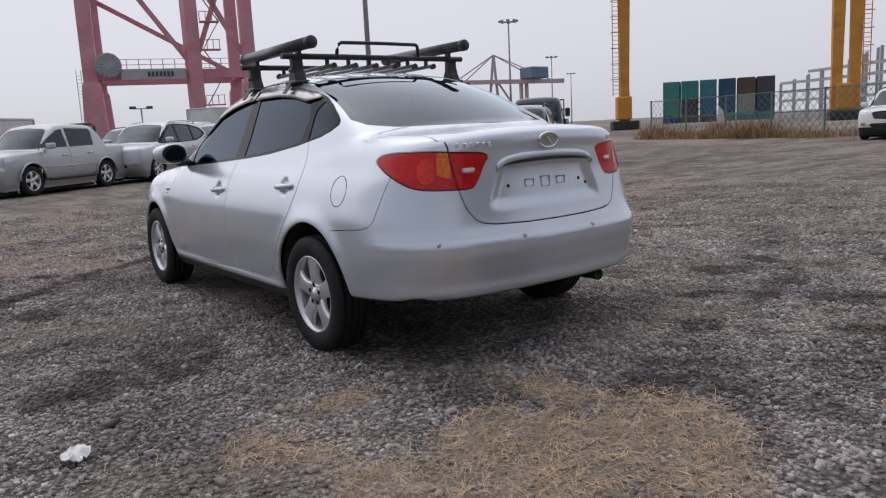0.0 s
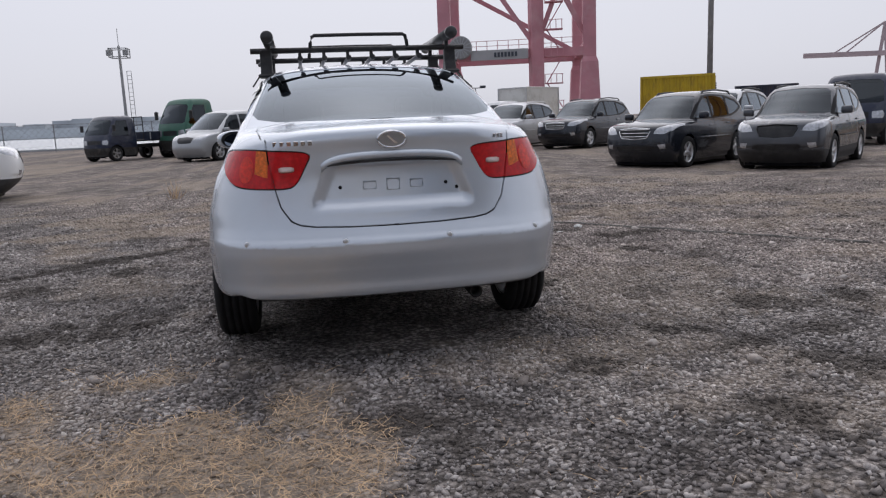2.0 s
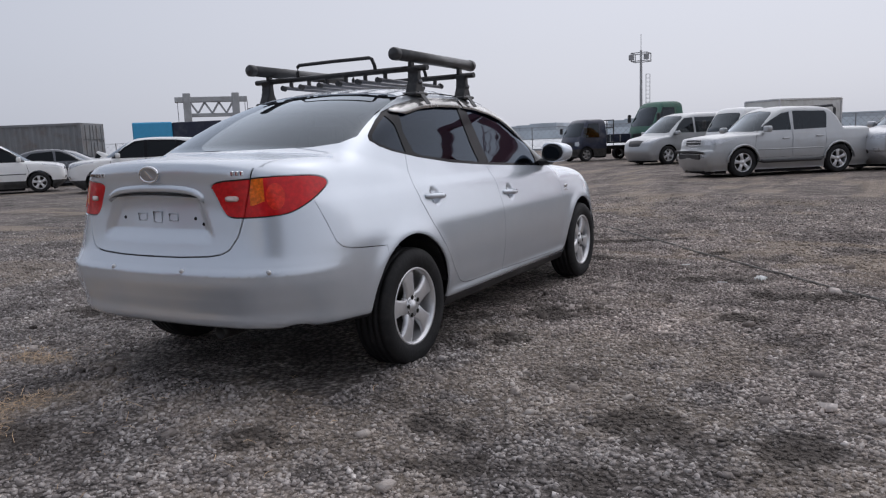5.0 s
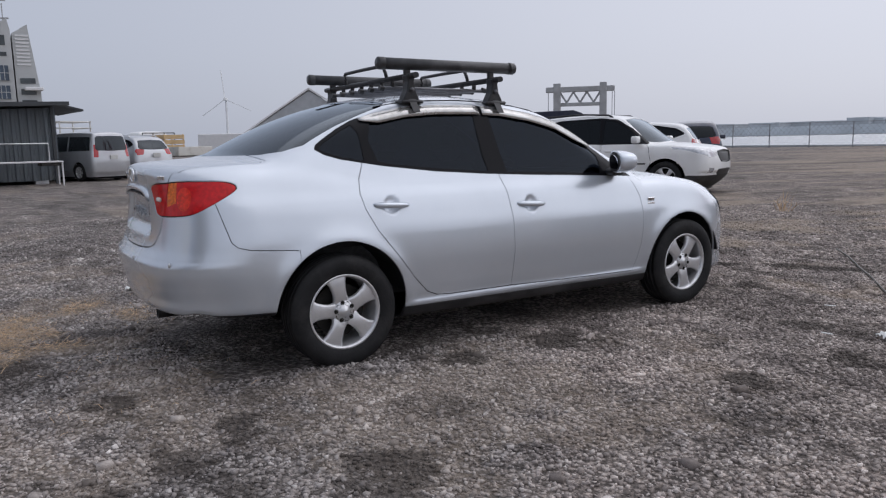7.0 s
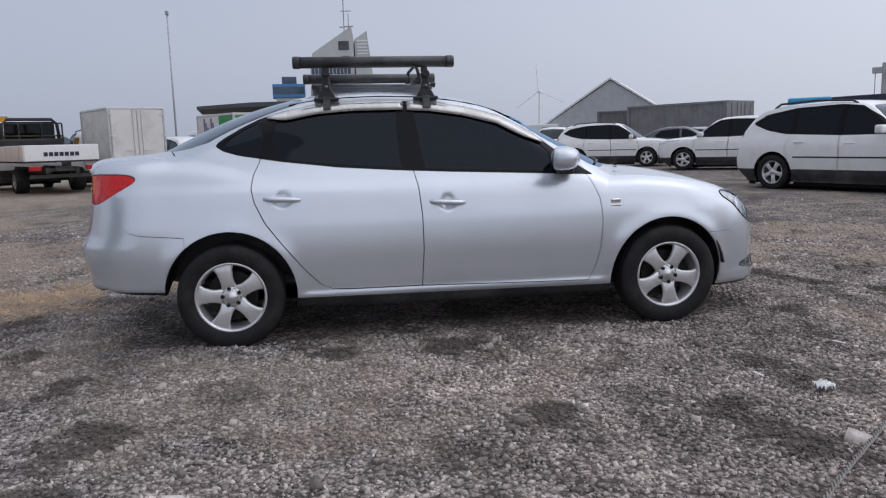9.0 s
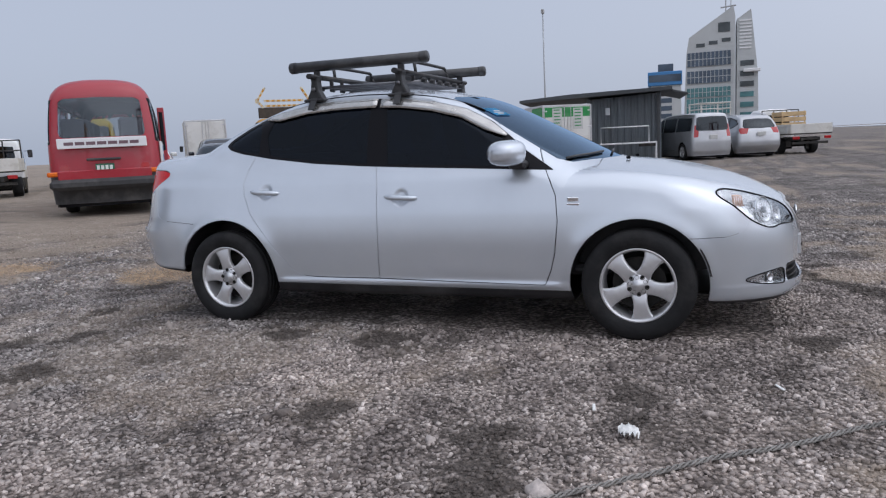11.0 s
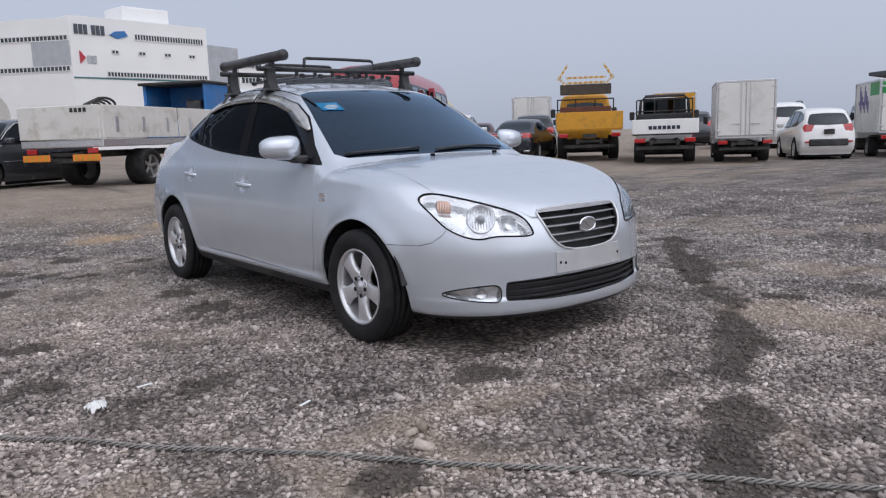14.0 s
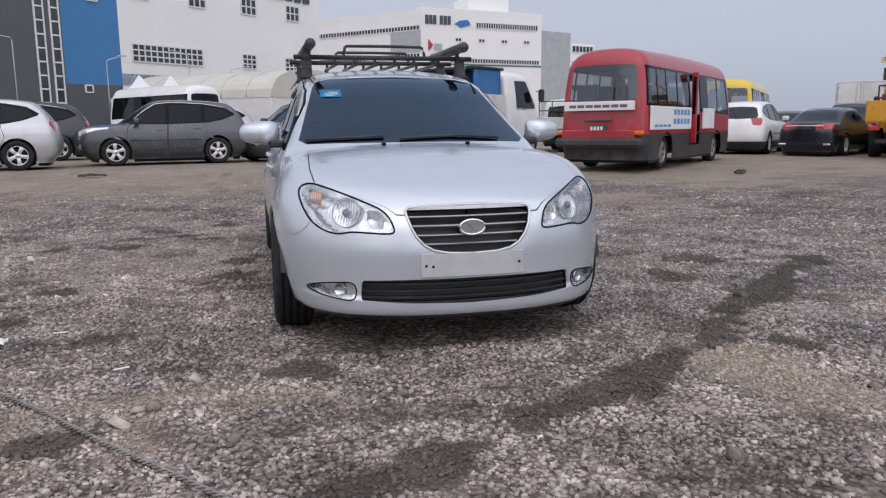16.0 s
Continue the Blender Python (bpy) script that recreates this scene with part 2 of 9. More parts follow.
def outline(points, u, v):
    """Signed distance (inside negative) of (u, v) from a closed outline."""
    p = np.array(points, float)
    q = np.roll(p, -1, 0)
    best, inside = np.full(u.shape, 1e9), np.zeros(u.shape, bool)
    for (ax, ay), (bx, by) in zip(p, q):
        ex, ey = bx - ax, by - ay
        s = np.clip(((u - ax) * ex + (v - ay) * ey) / (ex * ex + ey * ey + 1e-12), 0, 1)
        best = np.minimum(best, (u - ax - s * ex) ** 2 + (v - ay - s * ey) ** 2)
        if abs(ey) > 1e-9:
            inside ^= ((ay > v) != (by > v)) & (u < ex * (v - ay) / ey + ax)
    d = np.sqrt(best)
    return np.where(inside, -d, d)


def smax(a, b, k):
    h = np.maximum(k - np.abs(a - b), 0) / k
    return np.maximum(a, b) + h * h * k * 0.25


def step(x, lo, hi):
    s = np.clip((x - lo) / (hi - lo), 0, 1)
    return s * s * (3 - 2 * s)


def skin(field, lo, hi, cell):
    """The half x >= 0 of the surface where field(x, y, z) = 0: places, outward normals, triangles."""
    n = [int(round((b - a) / cell)) + 1 for a, b in zip(lo, hi)]
    ax = [lo[i] + cell * np.arange(n[i]) for i in range(3)]
    g = np.meshgrid(*ax, indexing="ij")
    f = field(*g)
    c = np.zeros((n[0] - 1, n[1] - 1, n[2] - 1, 3))
    cnt = np.zeros(c.shape[:3])
    idx = np.indices(c.shape[:3]).transpose(1, 2, 3, 0).astype(float)
    corner = [(i, j, k) for i in (0, 1) for j in (0, 1) for k in (0, 1)]
    def at(o):
        return f[o[0]:n[0] - 1 + o[0], o[1]:n[1] - 1 + o[1], o[2]:n[2] - 1 + o[2]]
    for a in corner:
        for d in range(3):
            if a[d] == 0:
                b = list(a)
                b[d] = 1
                fa, fb = at(a), at(b)
                hit = (fa > 0) != (fb > 0)
                s = np.where(hit, fa / np.where(hit, fa - fb, 1), 0)
                for e in range(3):
                    c[..., e] += np.where(hit, a[e] + (s if e == d else 0), 0)
                cnt += hit
    live = cnt > 0
    ids = -np.ones(live.shape, int)
    ids[live] = np.arange(live.sum())
    v = (idx[live] + c[live] / cnt[live][:, None]) * cell + np.array(lo)
    quads = []
    for d in range(3):
        sl = [slice(1, -1)] * 3
        a = [slice(1, n[i] - 1) for i in range(3)]
        a[d] = slice(0, n[d] - 1)
        b = list(a)
        b[d] = slice(1, n[d])
        fa, fb = f[tuple(a)], f[tuple(b)]
        hit = np.argwhere((fa > 0) != (fb > 0))
        flip = (fa > 0)[tuple(hit.T)]
        base = hit + np.array([0 if i == d else 1 for i in range(3)])
        e1, e2 = [np.eye(3, dtype=int)[i] for i in range(3) if i != d]
        cells = [base - e1 - e2, base - e2, base, base - e1]
        ok = np.ones(len(base), bool)
        q = []
        for cc in cells:
            q.append(ids[tuple(cc.T)])
        q = np.stack(q, 1)
        flip = flip if d != 1 else ~flip
        q[flip] = q[flip][:, ::-1]
        quads.append(q)
    q = np.concatenate(quads)
    q = q[(q >= 0).all(1)]
    e = cell * 0.05
    def grad(p):
        x, y, z = p.T
        return np.stack([field(x + e, y, z) - field(x - e, y, z), field(x, y + e, z) - field(x, y - e, z), field(x, y, z + e) - field(x, y, z - e)], 1) / (2 * e)
    for _ in range(3):
        gr = grad(v)
        l2 = np.maximum((gr * gr).sum(1), 0.05)
        mv = -(field(*v.T) / l2)[:, None] * gr
        v = v + np.clip(mv, -cell * 0.5, cell * 0.5)
    v[:, 0] = np.where(v[:, 0] < cell * 0.75, np.maximum(v[:, 0], 0), v[:, 0])
    gr = grad(v)
    nn = gr / np.maximum(np.linalg.norm(gr, axis=1), 1e-6)[:, None]
    t = np.concatenate([q[:, [0, 1, 2]], q[:, [0, 2, 3]]])
    fn = np.cross(v[t[:, 1]] - v[t[:, 0]], v[t[:, 2]] - v[t[:, 0]])
    bad = (fn * nn[t].mean(1)).sum(1) < 0
    t[bad] = t[bad][:, ::-1]
    keep = v[t][:, :, 0].min(1) > -cell * 1.01
    return v, nn, t[keep]


def cut(v, nn, t, tag, f, mask=None):
    """Splits the triangles along the line where f = 0."""
    mask = np.ones(len(t), bool) if mask is None else mask
    f = np.where(np.abs(f) < 1e-5, 1e-5, f)
    s = f[t] > 0
    k = s.sum(1)
    mix = mask & (k > 0) & (k < 3)
    if not mix.any():
        return v, nn, t, tag
    tm, sm, km = t[mix], s[mix], k[mix]
    lone = np.where(km == 1, sm.argmax(1), (~sm).argmax(1))
    r = np.arange(len(tm))
    a, b, c = tm[r, lone], tm[r, (lone + 1) % 3], tm[r, (lone + 2) % 3]
    e = np.concatenate([np.sort(np.stack([a, b], 1), 1), np.sort(np.stack([a, c], 1), 1)])
    u, inv = np.unique(e, axis=0, return_inverse=True)
    inv = inv.ravel()
    w = (f[u[:, 0]] / (f[u[:, 0]] - f[u[:, 1]]))[:, None]
    nv = v[u[:, 0]] * (1 - w) + v[u[:, 1]] * w
    nm = nn[u[:, 0]] * (1 - w) + nn[u[:, 1]] * w
    p, q = inv[:len(tm)] + len(v), inv[len(tm):] + len(v)
    tri = np.concatenate([t[~mix], np.stack([a, p, q], 1), np.stack([p, b, c], 1), np.stack([p, c, q], 1)])
    return np.concatenate([v, nv]), np.concatenate([nn, nm]), tri, np.concatenate([tag[~mix], tag[mix], tag[mix], tag[mix]])


def piece(v, nn, t, side="both", flange=0.012, lift=0.0):
    """One panel of a skin as a mesh: its right half, its left half or both, with its rim turned inwards."""
    use, inv = np.unique(t, return_inverse=True)
    p, m, q = v[use] + nn[use] * lift, nn[use], inv.reshape(-1, 3)
    if flange:
        e = np.concatenate([q[:, [0, 1]], q[:, [1, 2]], q[:, [2, 0]]])
        key = np.sort(e, 1)
        _, i, n = np.unique(key, axis=0, return_index=True, return_counts=True)
        e = e[i[n == 1]]
        e = e[~((p[e[:, 0], 0] < 0.012) & (p[e[:, 1], 0] < 0.012))]
        rim, ri = np.unique(e, return_inverse=True)
        ri = ri.reshape(-1, 2) + 2 * len(p) + 0
        top = p[rim]
        low = p[rim] - m[rim] * flange
        n0 = len(p)
        p = np.concatenate([p, top, low])
        m = np.concatenate([m, m[rim], m[rim]])
        i1 = n0 + (ri - 2 * n0)
        i2 = i1 + len(rim)
        q = np.concatenate([q, np.stack([i1[:, 1], i1[:, 0], i2[:, 0]], 1), np.stack([i1[:, 1], i2[:, 0], i2[:, 1]], 1)])
    mir = p * np.array([-1, 1, 1]), m * np.array([-1, 1, 1]), q[:, ::-1]
    if side == "left":
        p, m, q = mir
    elif side == "both":
        p, m, q = np.concatenate([p, mir[0]]), np.concatenate([m, mir[1]]), np.concatenate([q, mir[2] + len(p)])
    me = soup(p, q)
    me.normals_split_custom_set_from_vertices(m.tolist())
    return me

# ---- the silver saloon ----
CAR_W = curve1([(-2.32, .805), (-2.1, .835), (-1.85, .857), (-1.33, .878), (-.6, .884), (.5, .884), (1.33, .874), (1.7, .845), (2.0, .80), (2.25, .75)])
CAR_SIDE = curve1([(.1, -.10), (.19, -.066), (.25, -.044), (.30, -.031), (.40, -.014), (.55, 0), (.68, -.007), (.80, -.034), (.88, -.06), (.95, -.098), (1.03, -.135), (1.12, -.172), (1.25, -.222), (1.37, -.272), (1.55, -.36)])
CAR_REAR = curve1([(.1, -2.10), (.22, -2.16), (.32, -2.205), (.355, -2.222), (.40, -2.222), (.48, -2.240), (.56, -2.258), (.59, -2.258), (.625, -2.238), (.67, -2.214), (.72, -2.199), (.80, -2.184), (.90, -2.173), (.99, -2.172), (1.05, -2.185), (1.09, -2.195), (1.3, -2.19)])
CAR_FRONT = curve1([(.05, 2.0), (.15, 2.10), (.19, 2.150), (.23, 2.172), (.27, 2.171), (.30, 2.161), (.38, 2.158), (.48, 2.155), (.56, 2.145), (.64, 2.125), (.70, 2.10), (.76, 2.04), (.9, 1.9)])
CAR_DECK = curve1([(-2.3, 1.085), (-2.18, 1.098), (-2.05, 1.108), (-1.9, 1.118), (-1.7, 1.128), (-1.45, 1.10), (-1.0, 1.0), (0, .95), (.8, .955), (1.1, .962), (1.3, .948), (1.5, .918), (1.7, .868), (1.85, .815), (2.0, .748), (2.15, .665), (2.3, .57)])
CAR_ROOF = curve1([(-2.1, .93), (-1.86, 1.085), (-1.7, 1.172), (-1.5, 1.268), (-1.3, 1.348), (-1.1, 1.41), (-.9, 1.452), (-.7, 1.474), (-.46, 1.483), (-.2, 1.472), (0, 1.45), (.15, 1.422), (.3, 1.38), (.45, 1.318), (.7, 1.19), (.95, 1.06), (1.17, .945), (1.4, .82)])
CAR_FLOOR = curve1([(-2.3, .345), (-2.1, .335), (-1.9, .325), (-1.68, .315), (-1.6, .22), (-.9, .20), (1.0, .19), (1.7, .185), (2.0, .17), (2.25, .165)])
ARCHES = ((1.315, .292, .366), (-1.312, .305, .372))


def car_field(x, y, z):
    x = np.abs(x)
    w = CAR_W(y) + CAR_SIDE(z)
    for cy, cz, r in ARCHES:
        d = np.hypot(y - cy, z - cz)
        w = w + .012 * np.exp(-((d - r) / .055) ** 2) * step(z, .22, .4)
    w = w + .013 * np.exp(-((z - .282) / .022) ** 2) * (1 - step(np.abs(y), .86, .98))
    w = w - .020 * step(-y, 1.65, 2.1) * (1 - step(z, .50, .90))
    for hy, hz in ((-1.0, .845), (-.047, .796)):
        w = w - .013 * (1 - step(np.hypot((y - hy) / .058, (z - hz) / .062), .35, 1.0))
    side = (x - w) * .95
    rear = -(y - CAR_REAR(z) - .095 * (x / .7) ** 2.6) * .95
    half = .36 - .085 * np.clip((z - .75) / .195, 0, 1)
    rear = rear + np.where(y < -1.9, .024 * (1 - step(x - half, -.045, .02)) * step(z, .722, .785) * (1 - step(z, .915, .957)), 0)
    front = (y - CAR_FRONT(z) + .225 * (x / .7) ** 2.55) * .93
    deck = (z - CAR_DECK(y) + .045 * (x / .7) ** 2) * .93
    low = smax(smax(smax(side, rear, .28), front, .20), deck, .085)
    low = smax(low, CAR_FLOOR(y) + .13 * step(.78 - x, 0, .25) * step(-y, 1.55, 1.75) * (1 - step(-y, 1.98, 2.10)) - z, .05)
    yy = y + .085 * (x / .68) ** 2 * step(y, -.1, .6) - .13 * (x / .6) ** 2 * step(-y, .5, 1.1)
    top = (z - CAR_ROOF(yy) + .045 * (x / .58) ** 2.4) * np.where((y > .25) | (y < -1.1), .86, 1.0)
    green = np.maximum(smax(side, top, .085), np.maximum(np.maximum(y - 1.22, -1.78 - y), .80 - z))
    h = np.maximum(.035 - np.abs(low - green), 0) / .035 * step(z, .80, 1.02)
    return np.minimum(low, green) - h * h * .035 * .25


DLO = [(.865, .925), (.69, .934), (.34, .952), (0, .968), (-.34, .988), (-.67, 1.014), (-1.0, 1.056), (-1.24, 1.098), (-1.33, 1.125), (-1.375, 1.155), (-1.36, 1.18), (-1.32, 1.207), (-1.22, 1.265), (-1.12, 1.312), (-.986, 1.352), (-.786, 1.387), (-.585, 1.401), (-.314, 1.402), (-.109, 1.390), (.099, 1.358), (.31, 1.303), (.475, 1.217), (.575, 1.14), (.70, 1.037)]
PANE_FRONT = [(.58, .957), (.30, .972), (-.165, .995), (-.185, 1.13), (-.20, 1.26), (-.215, 1.372), (-.10, 1.372), (.09, 1.34), (.29, 1.285), (.44, 1.208), (.545, 1.125), (.60, 1.07), (.60, .99)]
PANE_REAR = [(-.30, 1.003), (-.67, 1.034), (-.95, 1.066), (-1.02, 1.085), (-1.055, 1.20), (-1.02, 1.30), (-.95, 1.338), (-.77, 1.368), (-.58, 1.382), (-.315, 1.382), (-.32, 1.25), (-.315, 1.10)]
PANE_QUARTER = [(-1.10, 1.088), (-1.24, 1.115), (-1.32, 1.14), (-1.345, 1.16), (-1.33, 1.183), (-1.21, 1.252), (-1.13, 1.29), (-1.105, 1.24)]
SCREEN = [(-.6, .972), (0, .972), (.50, .968), (.655, .962), (.70, .985), (.565, 1.325), (.53, 1.368), (.44, 1.388), (0, 1.402), (-.6, 1.402)]
BACKLIGHT = [(-.6, 1.128), (0, 1.128), (.50, 1.132), (.60, 1.148), (.632, 1.178), (.555, 1.388), (.52, 1.412), (.40, 1.43), (0, 1.44), (-.6, 1.44)]
TAIL = [(.352, .972), (.362, .988), (.41, .998), (.55, 1.004), (.70, 1.014), (.84, 1.014), (.98, 1.012), (1.05, 1.0), (1.083, .978), (1.06, .955), (.97, .908), (.87, .868), (.80, .85), (.70, .842), (.55, .838), (.45, .838), (.415, .868), (.375, .94)]
HEAD = [(.760, .755), (.737, .786), (.69, .796), (.60, .768), (.475, .720), (.385, .678), (.352, .60), (.365, .578), (.47, .584), (.545, .588), (.60, .574), (.66, .588), (.715, .628), (.748, .695)]
GRILLE = [(-.2, .700), (0, .702), (.2, .699), (.282, .692), (.299, .680), (.296, .655), (.280, .605), (.258, .563), (.226, .527), (.183, .503), (.12, .490), (0, .485), (-.2, .485)]
INTAKE = [(-.2, .372), (0, .372), (.30, .371), (.502, .366), (.507, .355), (.512, .285), (.506, .274), (.30, .262), (0, .255), (-.2, .255)]
FOG = [(.528, .356), (.62, .352), (.70, .338), (.752, .315), (.70, .290), (.61, .276), (.532, .270)]
DOOR_REAR = [(-.245, 1.2), (-.238, .992), (-.214, .893), (-.20, .726), (-.199, .525), (-.213, .309), (-.638, .311), (-.736, .317), (-.801, .343), (-.893, .441), (-1.013, .596), (-1.101, .714), (-1.157, .83), (-1.174, .911), (-1.16, .99), (-1.128, 1.053), (-1.08, 1.2)]
DOOR_FRONT = [(-.245, 1.2), (-.238, .992), (-.214, .893), (-.20, .726), (-.199, .525), (-.213, .309), (.81, .287), (.846, .37), (.874, .474), (.892, .647), (.881, .785), (.845, .872), (.80, .965), (.7, 1.2)]
BUMPER_REAR = [(-1.55, .650), (-1.795, .67), (-1.854, .686), (-1.882, .713), (-1.91, .82), (-1.935, .92), (-2.6, .92), (-2.6, .05), (-1.55, .05)]
BUMPER_FRONT = [(1.4, .548), (1.76, .549), (1.82, .565), (1.86, .60), (1.885, .66), (1.9, .8), (2.6, .8), (2.6, .05), (1.4, .05)]


def rounded(pts, keep=()):
    """Cuts the corners of an outline, but for those that stay sharp."""
    for _ in range(2):
        out = []
        for i, p in enumerate(pts):
            a, b = pts[i - 1], pts[(i + 1) % len(pts)]
            if any(abs(p[0] - k[0]) + abs(p[1] - k[1]) < 1e-9 for k in keep):
                out.append(p)
            else:
                out += [(p[0] * .75 + a[0] * .25, p[1] * .75 + a[1] * .25), (p[0] * .75 + b[0] * .25, p[1] * .75 + b[1] * .25)]
        pts = out
    return pts


HEAD, TAIL, FOG = rounded(HEAD), rounded(TAIL), rounded(FOG)
LID = [(-.3, .662), (0, .662), (.2, .664), (.36, .671), (.42, .68), (.458, .698), (.498, .756), (.522, .847), (.542, .963), (.548, 1.06), (.55, 1.4), (-.3, 1.4)]


def lid_line(x, y, z):
    """The rim of the boot lid: down the tail, and along the deck to the rear windscreen."""
    deck = x - np.interp(y, (-2.15, -2.05, -1.75, -1.6), (.548, .57, .60, .60))
    return np.maximum(np.where((z > 1.055) | (y > -2.0), deck, outline(LID, x, z)), y + 1.72 - .10 * (x / .6) ** 2)


def bonnet_edge(y):
    return np.interp(y, (1.0, 1.3, 1.6, 1.75, 1.86, 1.95, 2.03, 2.09), (.655, .675, .690, .680, .605, .49, .385, .32))


def saloon_panels(cell):
    v, nn, t = skin(car_field, (-cell * 1.5, -2.40, .13), (.96, 2.28, 1.53), cell)
    tag = np.zeros(len(t), int)
    state = [v, nn, t, tag]

    def cen():
        return state[0][state[2]].mean(1)

    def normal():
        return state[1][state[2]].mean(1)

    def carve(fn, code, where, gap=0.0, over=(0,)):
        """Marks as code what lies inside fn = 0 and, with a gap, leaves a slit along it."""
        for level in ((gap, -gap) if gap else (0.0,)):
            m = where(cen(), normal()) & np.isin(state[3], over)
            state[:] = cut(*state, fn(*state[0].T) - level, m)
        c = cen()
        d = fn(*c.T)
        m = where(c, normal()) & np.isin(state[3], over)
        state[3] = np.where(m & (d < -gap), code, np.where(m & (np.abs(d) <= gap) & (gap > 0), 99, state[3]))

    side = lambda c, n: (c[:, 0] > .42) & (np.abs(n[:, 0]) > .25)
    for cy, cz, r in ARCHES:
        carve(lambda x, y, z: np.hypot(y - cy, z - cz) - r, 98, lambda c, n: c[:, 0] > .5)
    carve(lambda x, y, z: outline(DLO, y, z), 2, side)
    carve(lambda x, y, z: outline(PANE_FRONT, y, z), 3, side, over=(2,))
    carve(lambda x, y, z: outline(PANE_REAR, y, z), 4, side, over=(2,))
    carve(lambda x, y, z: outline(PANE_QUARTER, y, z), 5, side, over=(2,))
    carve(lambda x, y, z: outline(SCREEN, x, z), 6, lambda c, n: (c[:, 1] > .05) & (n[:, 1] > .2) & (c[:, 2] > .93))
    carve(lambda x, y, z: outline(BACKLIGHT, x, z), 7, lambda c, n: (c[:, 1] < -.6) & (n[:, 1] < -.12) & (c[:, 2] > 1.1) & (c[:, 1] > -1.95))
    carve(lambda x, y, z: outline(TAIL, x + y + 2.15, z), 8, lambda c, n: (c[:, 1] < -1.7) & (c[:, 2] > .78), .0035)
    carve(lambda x, y, z: outline(HEAD, x, z), 10, lambda c, n: (c[:, 1] > 1.6), .003)
    carve(lambda x, y, z: outline(GRILLE, x, z), 11, lambda c, n: (c[:, 1] > 1.9), .003)
    carve(lambda x, y, z: outline(INTAKE, x, z), 12, lambda c, n: (c[:, 1] > 1.8))
    carve(lambda x, y, z: outline(FOG, x, z), 13, lambda c, n: (c[:, 1] > 1.7) & (c[:, 2] < .4))
    carve(lid_line, 14, lambda c, n: (c[:, 1] < -1.4) & (c[:, 2] > .6), .0038, over=(0, 8))
    inner = state[3] == 14
    c = cen()
    state[3] = np.where(inner & (outline(TAIL, c[:, 0] + c[:, 1] + 2.15, c[:, 2]) < -.002), 9, state[3])
    carve(lambda x, y, z: np.hypot(x + y + 2.15 - .735, z - .926) - .058, 21, lambda c, n: (c[:, 1] < -1.7) & (c[:, 2] > .8), 0, over=(8,))
    carve(lambda x, y, z: np.maximum(np.abs(x + y + 2.15 - .624) - .043, .897 - z + .25 * (x + y + 2.15 - .624)), 22, lambda c, n: (c[:, 1] < -1.7) & (c[:, 2] > .8), 0, over=(8,))
    carve(lambda x, y, z: np.maximum(np.maximum(x - bonnet_edge(y), y - 2.105 + .225 * (x / .7) ** 2.55), 1.07 - y - .0), 15, lambda c, n: (c[:, 1] > .9) & (c[:, 2] > .62) & (n[:, 2] > .35), .003)
    carve(lambda x, y, z: outline(DOOR_REAR, y, z), 16, side, .003)
    carve(lambda x, y, z: outline(DOOR_FRONT, y, z), 17, side, .003)
    carve(lambda x, y, z: outline(BUMPER_REAR, y, z), 18, lambda c, n: c[:, 1] < -1.3, .002)
    carve(lambda x, y, z: outline(BUMPER_FRONT, y, z), 19, lambda c, n: c[:, 1] > 1.3, .002)
    # the black strip under the sills and bumpers
    carve(lambda x, y, z: z - np.interp(y, (-2.3, -2.2, -1.68, -1.6, -.95, .95, 1.7, 2.0, 2.3), (.354, .350, .342, .272, .272, .256, .205, .205, .205)), 20, lambda c, n: c[:, 2] < .45, 0, over=(0, 18, 19))
    return state


